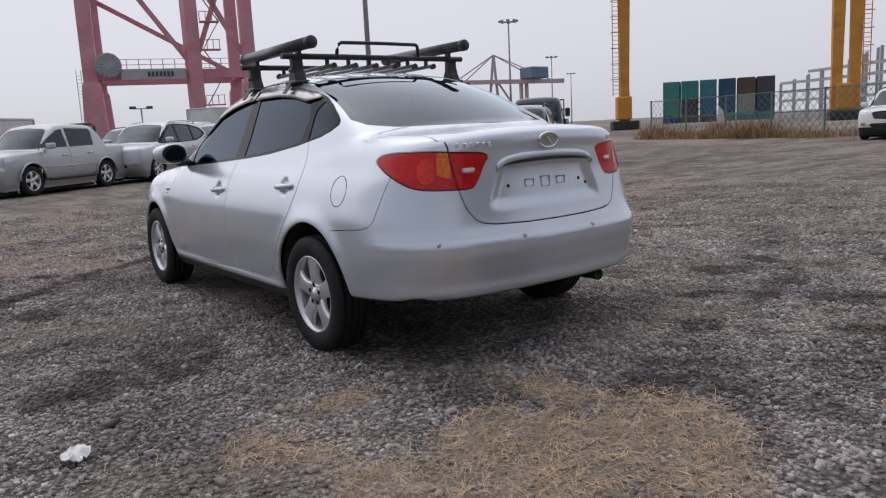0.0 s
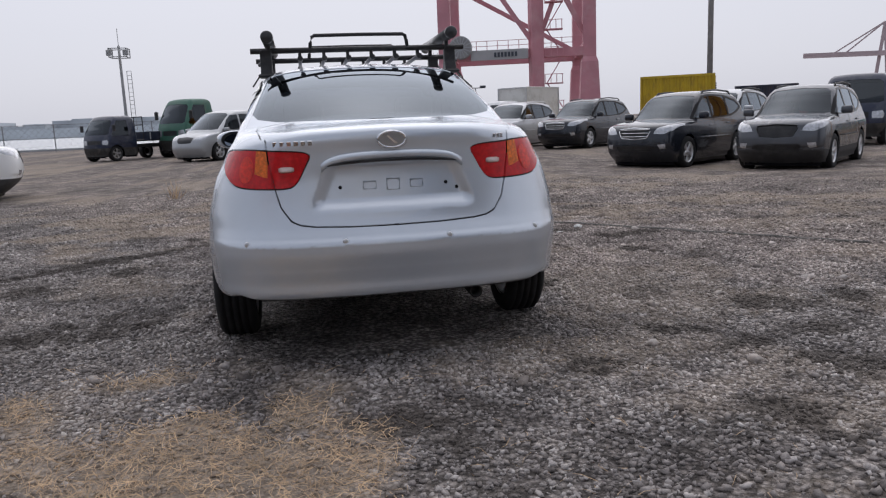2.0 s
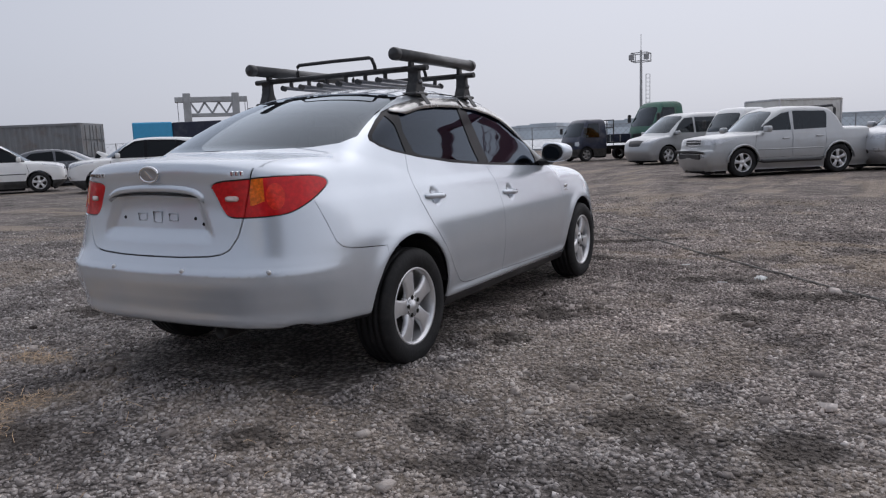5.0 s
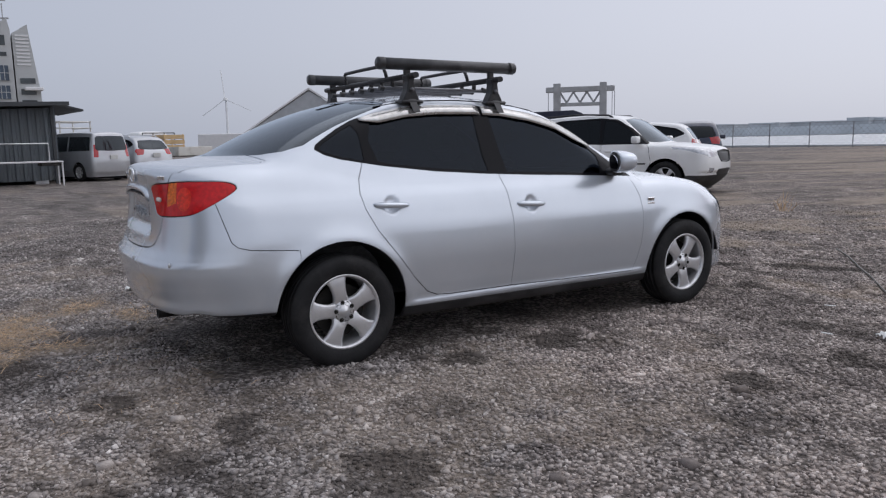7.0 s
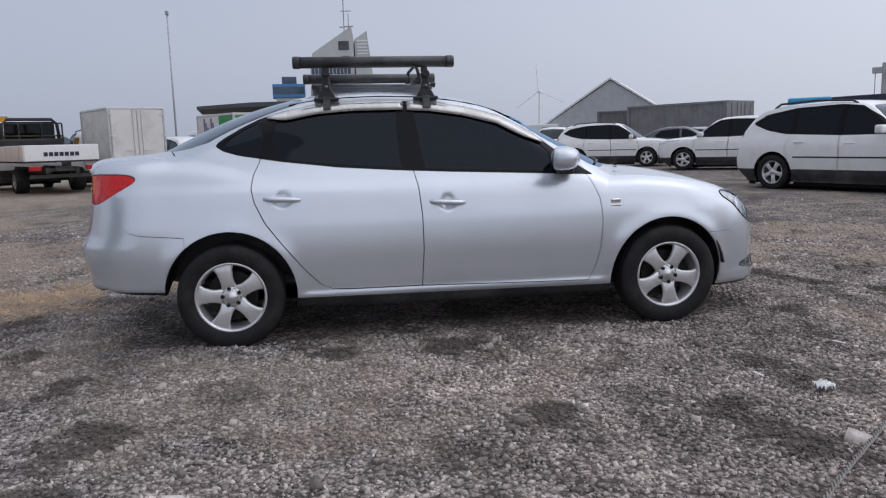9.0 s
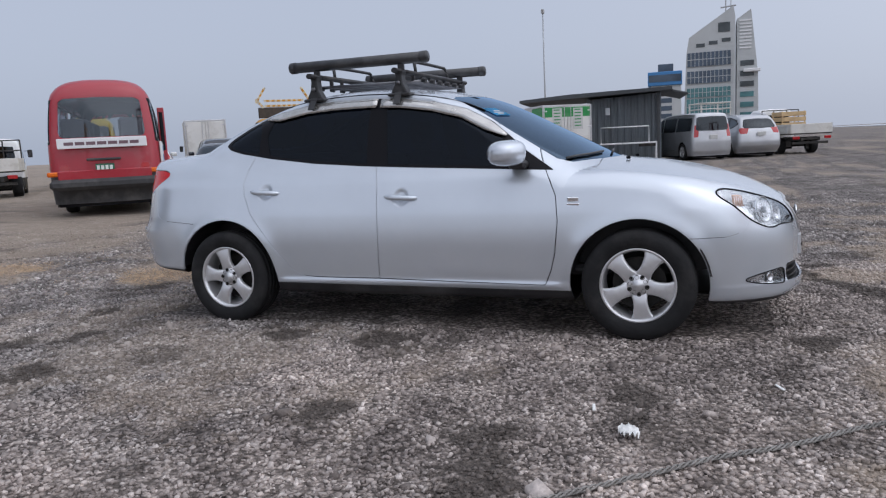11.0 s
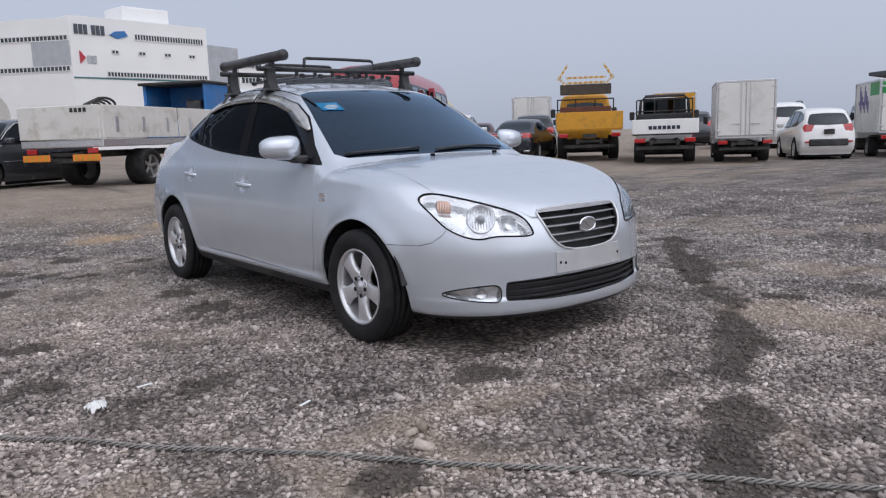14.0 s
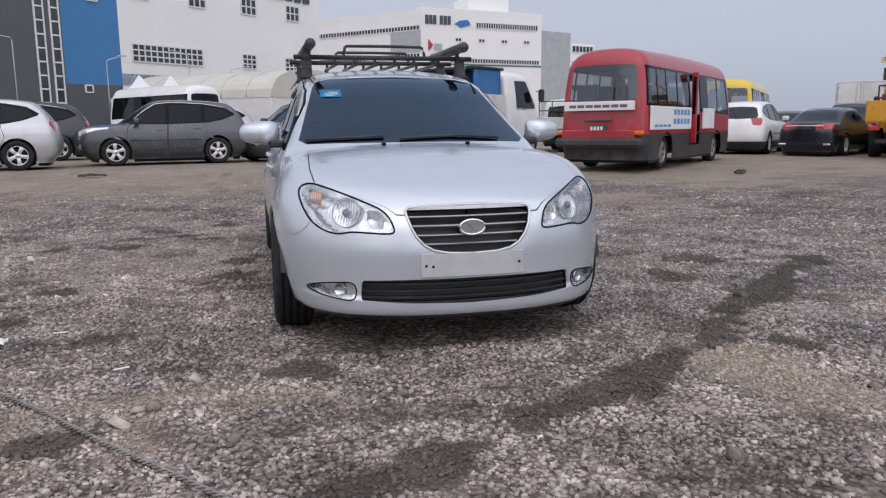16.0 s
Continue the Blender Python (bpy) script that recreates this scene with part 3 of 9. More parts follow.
def wheel_meshes(r=.315, rim=.214, width=.20, spokes=5, cheap=False):
    """Tyre, rim and brake disc of a wheel whose outer face looks along +x, hub at the origin."""
    h = width / 2
    n = 24 if cheap else 64
    tyre = [(-h * .8, rim + .004), (-h, rim + .02), (-h * 1.03, (rim + r) / 2), (-h * .97, r - .022), (-h * .80, r - .004)]
    grooves = () if cheap else (-.55, -.18, .18, .55)
    for g in grooves:
        tyre += [(h * (g - .06), r), (h * (g - .05), r - .009), (h * (g + .05), r - .009), (h * (g + .06), r)]
    tyre += [(h * .80, r - .004), (h * .97, r - .022), (h * 1.03, (rim + r) / 2 + .006), (h * 1.0, rim + .022), (h * .86, rim + .002)]
    out = {"tyre": raw(*lathe(tyre, n), smooth=True)}
    lip = [(-h * .9, rim - .012), (h * .2, rim - .022), (h * .62, rim - .014), (h * .88, rim - .008), (h * .90, rim + .003), (h * .80, rim + .006), (-h * .9, rim + .006)]
    out["barrel"] = raw(*lathe(lip, n), smooth=True)
    disc = [(-.02, .02), (-.02, rim * .72), (.0, rim * .72), (.0, .05), (.02, .05), (.02, .0)]
    out["disc"] = raw(*lathe(disc, max(16, n // 2)), smooth=False)
    bm = bmesh.new()
    face = h * .66
    for i in range(spokes):
        a0 = 2 * math.pi * i / spokes
        rows = []
        for k, (rad, half, x, dep) in enumerate(((.030, .040, face - .006, .03), (.062, .042, face + .004, .03), (.090, .036, face + .010, .028), (.122, .037, face + .012, .026), (rim - .046, .045, face + .011, .024), (rim - .022, .058, face + .007, .022), (rim - .005, .078, face + .002, .02))):
            rad *= rim / .214 if k < 4 else 1
            ring = []
            for s, dx in ((-1, -dep), (-1, -.004), (-.72, 0), (.72, 0), (1, -.004), (1, -dep)):
                ring.append(bm.verts.new((x + dx, rad * math.cos(a0) - s * half * math.sin(a0), rad * math.sin(a0) + s * half * math.cos(a0))))
            rows.append(ring)
        for p, q in zip(rows, rows[1:]):
            for k in range(5):
                bm.faces.new((p[k], p[k + 1], q[k + 1], q[k]))
    hub = [(face - .03, .062), (face + .002, .060), (face + .008, .05), (face + .008, .028), (face + .014, .026), (face + .016, .0)]
    vs, fs = lathe(hub, 24)
    vv = [bm.verts.new(p) for p in vs]
    for f in fs:
        try:
            bm.faces.new([vv[i] for i in f])
        except ValueError:
            pass
    bmesh.ops.recalc_face_normals(bm, faces=bm.faces)
    for f in bm.faces:
        f.smooth = True
    me = bpy.data.meshes.new("spokes")
    bm.to_mesh(me)
    bm.free()
    out["spokes"] = me
    return out


def add_wheel(parent, meshes, mats, y, x, z, nuts=False):
    """A wheel > tyre, rim, brake disc under a vehicle; x < 0 is the left side."""
    w = new("wheel", meshes["tyre"])
    if not meshes["tyre"].materials:
        for k, m in zip(("tyre", "barrel", "disc", "spokes"), mats):
            meshes[k].materials.append(m)
            meshes[k].name = {"tyre": "wheel", "barrel": "rim", "disc": "brake_disc", "spokes": "spoke_star"}[k]
    w.parent = parent
    w.matrix_basis = pose(x, y, z, random.uniform(0, 72), 0, 0 if x > 0 else 180)
    for k, name in (("barrel", "rim"), ("disc", "brake_disc"), ("spokes", "spoke_star")):
        o = new(name, meshes[k])
        o.parent = w
    if nuts:
        for k in range(5):
            a = 2 * math.pi * k / 5
            vs, fs = lathe([(0, .0125), (.0015, .0125), (.0015, .0085), (-.004, .008), (.004, .006), (.004, 0)], 10)
            o = part("wheel_nut", raw(vs, fs), DARK_METAL, w)
            o.matrix_basis = pose(.075, .049 * math.cos(a), .049 * math.sin(a))
    return w


saloon = thing("saloon_car", "silver four-door saloon with tinted windows, parked on gravel", "car")
v, nn, t, tag = saloon_panels(.0148)
body = lambda *codes: t[np.isin(tag, codes)]


def surf_x(y, z):
    """How far out the saloon's side stands there."""
    a, b = 0.3, 1.1
    for _ in range(30):
        m = (a + b) / 2
        a, b = (m, b) if car_field(np.float64(m), np.float64(y), np.float64(z)) < 0 else (a, m)
    return a


def surf_y(x, z, front=1, mid=0.0):
    """Where the saloon's nose (front = 1), tail (-1) or a screen ends, at x and z."""
    a, b = mid, mid + 2.6 * front
    for _ in range(34):
        m = (a + b) / 2
        a, b = (m, b) if car_field(np.float64(x), np.float64(m), np.float64(z)) < 0 else (a, m)
    return a


def surf_z(x, y):
    a, b = .8, 1.7
    for _ in range(30):
        m = (a + b) / 2
        a, b = (m, b) if car_field(np.float64(x), np.float64(y), np.float64(m)) < 0 else (a, m)
    return a


def ribbon(rows, closed=False):
    """A solid strip: each row is a ring of corner points, joined to the next."""
    bm = bmesh.new()
    rings = [[bm.verts.new(p) for p in r] for r in rows]
    n = len(rings[0])
    for a, b in zip(rings, rings[1:]):
        for k in range(n):
            bm.faces.new((a[k], a[(k + 1) % n], b[(k + 1) % n], b[k]))
    bm.faces.new(rings[0][::-1])
    bm.faces.new(rings[-1])
    bmesh.ops.recalc_face_normals(bm, faces=bm.faces)
    return bm


MIRROR = material("dark_mirror_glass", (0.30, 0.32, 0.36), 0.04, 1.0)
CHROME_DULL = material("brushed_reflector", (0.88, 0.88, 0.89), 0.16, 0.85, vary=0.10, scale=30, bump=0.35, bump_scale=45)
LAMP_DARK = material("dark_lamp_bezel", (0.16, 0.16, 0.17), 0.3, 0.6, vary=0.15, scale=30)
GREY_SLAT = material("grey_grille_slat", (0.42, 0.42, 0.43), 0.3, 0.7, vary=0.1, scale=20)
SILVER_TRIM = material("silver_trim", (0.62, 0.62, 0.63), 0.28, 0.7, vary=0.1, scale=14, dirt=(0.35, 0.32, 0.28), dirt_amount=0.25)
VISOR = material("smoked_chrome_visor", (0.58, 0.57, 0.55), 0.2, 0.75, vary=0.15, scale=9, dirt=(0.34, 0.32, 0.28), dirt_amount=0.3, dirt_scale=7)
STICKER = material("blue_sticker", (0.03, 0.32, 0.62), 0.4, vary=0.2, scale=40)
PIPE = material("black_plastic_pipe", (0.035, 0.035, 0.037), 0.32, vary=0.3, scale=14, dirt=(0.16, 0.16, 0.155), dirt_amount=0.35, dirt_scale=5)
RACK = material("black_rack_metal", (0.022, 0.022, 0.024), 0.42, 0.2, vary=0.3, scale=20, dirt=(0.15, 0.13, 0.11), dirt_amount=0.3, dirt_scale=12)
STEEL_ROD = material("steel_rod", (0.16, 0.16, 0.17), 0.32, 0.8, vary=0.2, scale=15)

part("body", piece(v, nn, body(0)), SILVER, saloon)
for side in ("right", "left"):
    sx = 1 if side == "right" else -1
    df = part("front_door", piece(v, nn, body(17), side), SILVER, saloon)
    dr = part("rear_door", piece(v, nn, body(16), side), SILVER, saloon)
    part("window_frame", piece(v, nn, body(2), side, .02, -.003), GLOSS_BLACK, saloon, "black window surround")
    part("front_window", piece(v, nn, body(3), side, 0, -.007), TINT, df, "dark tinted side window")
    part("rear_window", piece(v, nn, body(4), side, 0, -.007), TINT, dr, "dark tinted side window")
    part("quarter_window", piece(v, nn, body(5), side, 0, -.007), TINT, saloon, "dark tinted quarter window")
    for door, hy, hz in ((dr, -1.0, .845), (df, -.047, .796)):
        xs = surf_x(hy + .105, hz) + .004
        rows = []
        for k in range(13):
            u = -1 + k / 6
            y = hy + .108 * u
            hgt = .017 * (1 - .45 * abs(u) ** 4)
            out = xs + .026 * (1 - abs(u) ** 3.5) - .004
            rows.append([(sx * (out - .012), y, hz - hgt - .006 * u), (sx * out, y, hz - hgt * .8 - .006 * u), (sx * (out + .006), y, hz - .006 * u), (sx * out, y, hz + hgt * .8 - .006 * u), (sx * (out - .012), y, hz + hgt - .006 * u)])
        part("door_handle", ribbon(rows), SILVER, door, smooth=True)
    # tail lamp: red outer lens, amber and round lenses; the inner one sits on the boot lid
    tl = part("tail_lamp", piece(v, nn, body(8), side, .02, -.002), LENS_RED, saloon, "red tail lamp")
    part("round_lens", piece(v, nn, body(21), side, .004, .001), LENS_DEEP, tl)
    part("indicator_lens", piece(v, nn, body(22), side, .004, -.001), LENS_AMBER, tl, "amber indicator lens")
    il = part("inner_tail_lamp", piece(v, nn, body(9), side, .02, -.002), LENS_RED, saloon, "red tail lamp on the boot lid")
    lens = []
    for k in range(3):
        q = (.0, .6, 1.0)[k]
        lens.append([(sx * (.464 + q * .034 * math.copysign(abs(math.cos(a)) ** .6, math.cos(a))), surf_y(.464 + q * .034 * math.cos(a), .921 + q * .011 * math.sin(a), -1) - (.006, .005, .001)[k], .921 + q * .013 * math.copysign(abs(math.sin(a)) ** .6, math.sin(a))) for a in np.linspace(0, 2 * math.pi, 20, endpoint=False)])
    part("reversing_lens", ribbon(lens), LENS_WHITE, il, "white reversing lens", smooth=True)
    # headlamp: housing, bowls and a clear cover
    hl = part("headlamp", piece(v, nn, body(10), side, .004, .0), CLEAR, saloon, "clear headlamp cover")
    part("housing", piece(v, nn, body(10), side, -.05, -.055), CHROME_DULL, hl, "silver reflector housing")
    cx, cz, r = .555, .668, .067
    tilt = pose(sx * cx, surf_y(cx, cz) - .043, cz, 14, 0, -33 * sx)
    vs, fs = lathe([(-.020, 0), (-.019, r * .25), (-.015, r * .6), (-.006, r * .9), (.0, r), (-.003, r * 1.05), (-.012, r * 1.06)], 28, "Y")
    part("reflector_bowl", raw(vs, fs, True), CHROME_DULL, hl).matrix_basis = tilt
    vs, fs = lathe([(-.018, 0.0), (-.004, .020), (.002, .016), (.004, 0)], 16, "Y")
    part("bulb_shield", raw(vs, fs, True), LAMP_DARK, hl).matrix_basis = tilt
    ring = [(r * 1.03 * math.cos(a), 0, r * 1.03 * math.sin(a)) for a in np.linspace(0, 2 * math.pi, 25)]
    part("bowl_rim", tube(ring, .003, 6), GREY_SLAT, hl).matrix_basis = tilt
    for k in range(9):
        q = r * (-.8 + .2 * k)
        h = math.sqrt(r * r * .86 - q * q)
        part("flute", tube([(q, -.012 + .012 * abs(q) / r, -h), (q, -.014, 0), (q, -.012 + .012 * abs(q) / r, h)], .0022, 5), CHROME, hl).matrix_basis = tilt
    # the squarish inner reflector
    cx, cz = .435, .640
    square = lambda w, h, y: [(w * math.copysign(abs(math.cos(a)) ** .45, math.cos(a)), y, h * math.copysign(abs(math.sin(a)) ** .45, math.sin(a)) + .22 * w * math.cos(a)) for a in np.linspace(0, 2 * math.pi, 28, endpoint=False)]
    tilt = pose(sx * cx, surf_y(cx, cz) - .043, cz, 10, 0, -28 * sx) @ Matrix.Diagonal((sx, 1, 1, 1))
    part("square_reflector", ribbon([square(.004, .004, -.024), square(.022, .020, -.022), square(.036, .036, -.008), square(.041, .041, .0), square(.043, .043, -.008)]), CHROME_DULL, hl, smooth=True).matrix_basis = tilt
    for k in range(3):
        part("flute", tube([(-.022 + .022 * k, -.012, -.028), (-.022 + .022 * k, -.019, 0), (-.022 + .022 * k, -.012, .03)], .0025, 5), GREY_SLAT, hl).matrix_basis = tilt
    # amber corner with its fluted lens
    cx, cz = .682, .728
    tilt = pose(sx * cx, surf_y(cx, cz) - .030, cz, 12, 0, -48 * sx) @ Matrix.Diagonal((sx, 1, 1, 1))
    part("indicator", ribbon([square(.003, .003, -.004), square(.026, .024, -.003), square(.036, .031, -.006)]), PALE_AMBER, hl, "pale amber indicator lens", smooth=True).matrix_basis = tilt
    for k in range(5):
        part("flute", tube([(-.026 + .013 * k, 0, -.026 - .1 * .013 * k), (-.026 + .013 * k, 0, .022 + .1 * .013 * k)], .0022, 5), CHROME_DULL, hl).matrix_basis = tilt
    line = [(sx * x, surf_y(x, z) + .001, z) for (x0, z0), (x1, z1) in zip(HEAD, HEAD[1:] + HEAD[:1]) for x, z in ((x0 + (x1 - x0) * k / 4, z0 + (z1 - z0) * k / 4) for k in range(4))]
    part("seal", tube(line + line[:1], .0045, 5), GLOSS_BLACK, hl, "black rubber lamp seal")
    fg = part("fog_lamp", piece(v, nn, body(13), side, .006, .0), CLEAR, saloon, "clear fog lamp")
    part("reflector", piece(v, nn, body(13), side, -.035, -.038), CHROME_DULL, fg)
    vs, fs = lathe([(-.012, 0), (-.011, .014), (-.005, .026), (0, .029), (-.008, .031)], 20, "Y")
    o = part("reflector_bowl", raw(vs, fs, True), CHROME, fg)
    o.matrix_basis = pose(sx * .60, surf_y(.60, .312) - .026, .312, 0, 0, -30 * sx)
    line = [(sx * x, surf_y(x, z) + .001, z) for x, z in FOG]
    part("seal", tube(line + line[:1], .0035, 5), GLOSS_BLACK, fg, "dark lamp edge")
    # door mirror
    bm = bmesh.new()
    bmesh.ops.create_uvsphere(bm, u_segments=28, v_segments=18, radius=1)
    for w in bm.verts:
        x, y, z = w.co
        w.co = (math.copysign(abs(x) ** .66, x) * .138 + .01 * y, (y if y > -.25 else -.25 + (y + .25) * .12) * .13, math.copysign(abs(z) ** .64, z) * .073 * (1 - .18 * x))
    mir = part("door_mirror", bm, SILVER, saloon, smooth=True)
    mir.matrix_basis = pose(sx * .915, .622, 1.03, 0, 0, -27 * sx) @ Matrix.Diagonal((sx * .86, .80, .96, 1))
    bm = prism([(.092 * math.cos(a) * (1.12 if math.cos(a) > 0 else 1.0), .056 * math.sin(a)) for a in np.linspace(0, 2 * math.pi, 24, endpoint=False)], "Y", -.0475, -.040)
    mg = part("mirror_glass", bm, MIRROR, mir)
    mg.matrix_basis = pose(0, -.004, 0, 10)
    bm = prism([(.122 * math.cos(a) * (1.05 if math.cos(a) > 0 else 1.0), .066 * math.sin(a)) for a in np.linspace(0, 2 * math.pi, 28, endpoint=False)], "Y", -.044, -.030)
    part("mirror_bezel", bm, BLACK_TRIM, mir, "black mirror bezel")
    bm = bmesh.new()
    box(bm, (.775, .62, .94), (.87, .72, .985), .014)
    if sx < 0:
        bmesh.ops.scale(bm, vec=(-1, 1, 1), verts=bm.verts)
        bmesh.ops.reverse_faces(bm, faces=bm.faces)
    part("mirror_arm", bm, BLACK_TRIM, saloon, "black mirror arm")
    # wind deflectors over the side windows: a band inside the upper edge of the opening
    arc = [(.575, 1.14), (.475, 1.217), (.31, 1.303), (.099, 1.358), (-.109, 1.390), (-.314, 1.402), (-.585, 1.401), (-.786, 1.387), (-.986, 1.352), (-1.08, 1.325)]
    al = np.concatenate([[0], np.cumsum([math.dist(p, q) for p, q in zip(arc, arc[1:])])])
    ay, az_ = np.array(arc).T
    cut_at = float(np.interp(.26, -ay, al))
    for s0, s1, n in ((.0, cut_at - .012, 26), (cut_at + .012, al[-1], 24)):
        rows = []
        for k in range(n + 1):
            s = s0 + (s1 - s0) * k / n
            y, z = np.interp(s, al, ay), np.interp(s, al, az_)
            y2, z2 = np.interp(s + .03, al, ay), np.interp(s + .03, al, az_)
            y1, z1 = np.interp(s - .03, al, ay), np.interp(s - .03, al, az_)
            ln = math.hypot(y2 - y1, z2 - z1)
            ny, nz = (z2 - z1) / ln, -(y2 - y1) / ln
            if nz > 0:
                ny, nz = -ny, -nz
            drop = .058 * (min(1, .3 + 5 * k / n) if s0 == 0 else min(1, .3 + 6 * (1 - k / n)))
            ya, za, yb, zb = y + ny * .002, z + nz * .002, y + ny * drop, z + nz * drop
            ym, zm = y + ny * drop * .5, z + nz * drop * .5
            xa, xm, xb = surf_x(y + ny * .012, z + nz * .012) + .001, surf_x(ym, zm) + .008, surf_x(yb, zb) + .011
            rows.append([(sx * xa, ya, za), (sx * xm, ym, zm), (sx * xb, yb, zb), (sx * (xb - .003), yb, zb), (sx * (xm - .004), ym, zm), (sx * (xa - .004), ya, za)])
        part("wind_deflector", ribbon(rows), VISOR, saloon, "silver wind deflector over the window", smooth=True)
    gut = [(sx * (surf_x(y, z) - .002), y, z) for y, z in ((-.95, 1.385), (-.8, 1.41), (-.6, 1.424), (-.4, 1.428), (-.2, 1.421), (0, 1.40), (.15, 1.373), (.30, 1.33), (.40, 1.285))]
    part("drip_moulding", tube(gut, .006, 6), GLOSS_BLACK, saloon, "black roof drip moulding")
    w = [(sx * x, surf_y(x, z) + .014, z) for x, z in ((.66, .985), (.58, .993), (.45, .998), (.32, 1.004), (.22, 1.008))] if sx > 0 else [(x, surf_y(abs(x), z) + .014, z) for x, z in ((.13, .992), (-.05, 1.004), (-.25, 1.006), (-.40, .998), (-.50, .99))]
    part("wiper", tube(w, .008, 6), BLACK_TRIM, saloon, "black windscreen wiper")
    part("washer_jet", boxes(((sx * .245 - .012, 1.19, .955), (sx * .245 + .012, 1.215, .972)), bevel=.004), GLOSS_BLACK, saloon)
part("windscreen", piece(v, nn, body(6), "both", .01, -.004), SCREEN_TINT, saloon, "tinted windscreen")
part("rear_windscreen", piece(v, nn, body(7), "both", .01, -.004), REAR_TINT, saloon, "tinted rear windscreen")
part("bonnet", piece(v, nn, body(15)), SILVER, saloon)
lid = part("boot_lid", piece(v, nn, body(14)), SILVER, saloon)
rb = part("rear_bumper", piece(v, nn, body(18)), SILVER, saloon)
fb = part("front_bumper", piece(v, nn, body(19)), SILVER, saloon)
part("underskirt", piece(v, nn, body(20)), BLACK_TRIM, saloon, "black lower sill and bumper skirt")
part("inner_shell", piece(v, nn, body(0, 14, 15, 16, 17, 18, 19, 20, 99), "both", 0, -.02), BLACK_TRIM, saloon)
# grille with slats, chrome rim and oval badge
gr = part("grille", piece(v, nn, body(11), "both", -.03, -.06), BLACK_TRIM, saloon, "black grille with silver slats")
for z in (.650, .610, .568, .528):
    half = float(np.interp(z, (.485, .492, .503, .527, .563, .605, .655), (.08, .12, .178, .22, .25, .272, .288)))
    rows = []
    for k in range(25):
        x = half * (-1 + k / 12)
        y = surf_y(abs(x), z) - .012
        rows.append([(x, y - .03, z + .004), (x, y, z - .003), (x, y + .005, z + .001), (x, y, z + .005)])
    part("slat", ribbon(rows), GREY_SLAT, gr)
rimline = [(x, surf_y(abs(x), z) + .002, z) for (x0, z0), (x1, z1) in zip(GRILLE[1:-1], GRILLE[2:-1]) for x, z in ((x0 + (x1 - x0) * k / 5, z0 + (z1 - z0) * k / 5) for k in range(6))]
rimline = [(-x, y, z) for x, y, z in rimline[::-1]] + rimline
rimline = [p for i, p in enumerate(rimline) if i == 0 or (Vector(p) - Vector(rimline[i - 1])).length > .004]
part("grille_rim", tube(rimline + rimline[:1], .0065, 8), SILVER_TRIM, gr, "silver grille rim")
topbar = [[(x, surf_y(abs(x), .69) - .012, .679), (x, surf_y(abs(x), .69) + .004, .682), (x, surf_y(abs(x), .69) + .002, .697), (x, surf_y(abs(x), .69) - .012, .699)] for x in np.linspace(-.285, .285, 21)]
part("top_bar", ribbon(topbar), SILVER_TRIM, gr)


def oval_badge(parent, at, w, h):
    ring = [(w * math.cos(a), 0, h * math.sin(a)) for a in np.linspace(0, 2 * math.pi, 33)]
    b = part("badge", tube(ring, .006, 8), CHROME, parent, "oval chrome badge")
    b.matrix_basis = at
    bm = prism([(w * .97 * math.cos(a), h * .95 * math.sin(a)) for a in np.linspace(0, 2 * math.pi, 28, endpoint=False)], "Y", -.003, .002)
    part("badge_plate", bm, GREY_SLAT, b)
    bm = prism([(-.4 * w, -.5 * h), (-.2 * w, -.5 * h), (.4 * w, .5 * h), (.2 * w, .5 * h)], "Y", -.004, .006)
    part("badge_bar", bm, CHROME, b)


oval_badge(gr, pose(0, surf_y(0, .60) + .004, .603), .060, .034)
oval_badge(lid, pose(0, surf_y(0, 1.035, -1) - .006, 1.035, -4, 0, 180), .062, .035)
ik = part("lower_intake", piece(v, nn, body(12), "both", -.03, -.06), BLACK_TRIM, saloon, "black lower air intake")
for z in (.346, .315, .286, .262):
    half = float(np.interp(z, (.25, .285, .33, .37), (.30, .54, .515, .49))) - .01
    rows = []
    for k in range(25):
        x = half * (-1 + k / 12)
        y = surf_y(abs(x), z) - .022
        rows.append([(x, y - .03, z + .004), (x, y, z - .005), (x, y, z + .005)])
    part("slat", ribbon(rows), BLACK_TRIM, ik)
plate = [[(x, surf_y(abs(x), z0) + d, z0) for z0, d in ((.382, .001), (.384, .011), (.487, .009), (.489, -.001))] for x in np.linspace(-.245, .245, 15)]
fp = part("number_plate", ribbon(plate), material("blank_plate", (0.55, 0.55, 0.56), 0.4, 0.3, vary=0.06, scale=12, dirt=(0.3, 0.29, 0.27), dirt_amount=0.3), saloon, "blank pale grey plate")
for x, z in ((.222, .435), (-.222, .435), (.19, .43)):
    vs, fs = lathe([(0, .007), (.004, .006), (.005, 0)], 10, "Y")
    o = part("plate_screw", raw(vs, fs, True), DARK_METAL, fp)
    o.matrix_basis = pose(x, surf_y(abs(x), z) + .010, z)
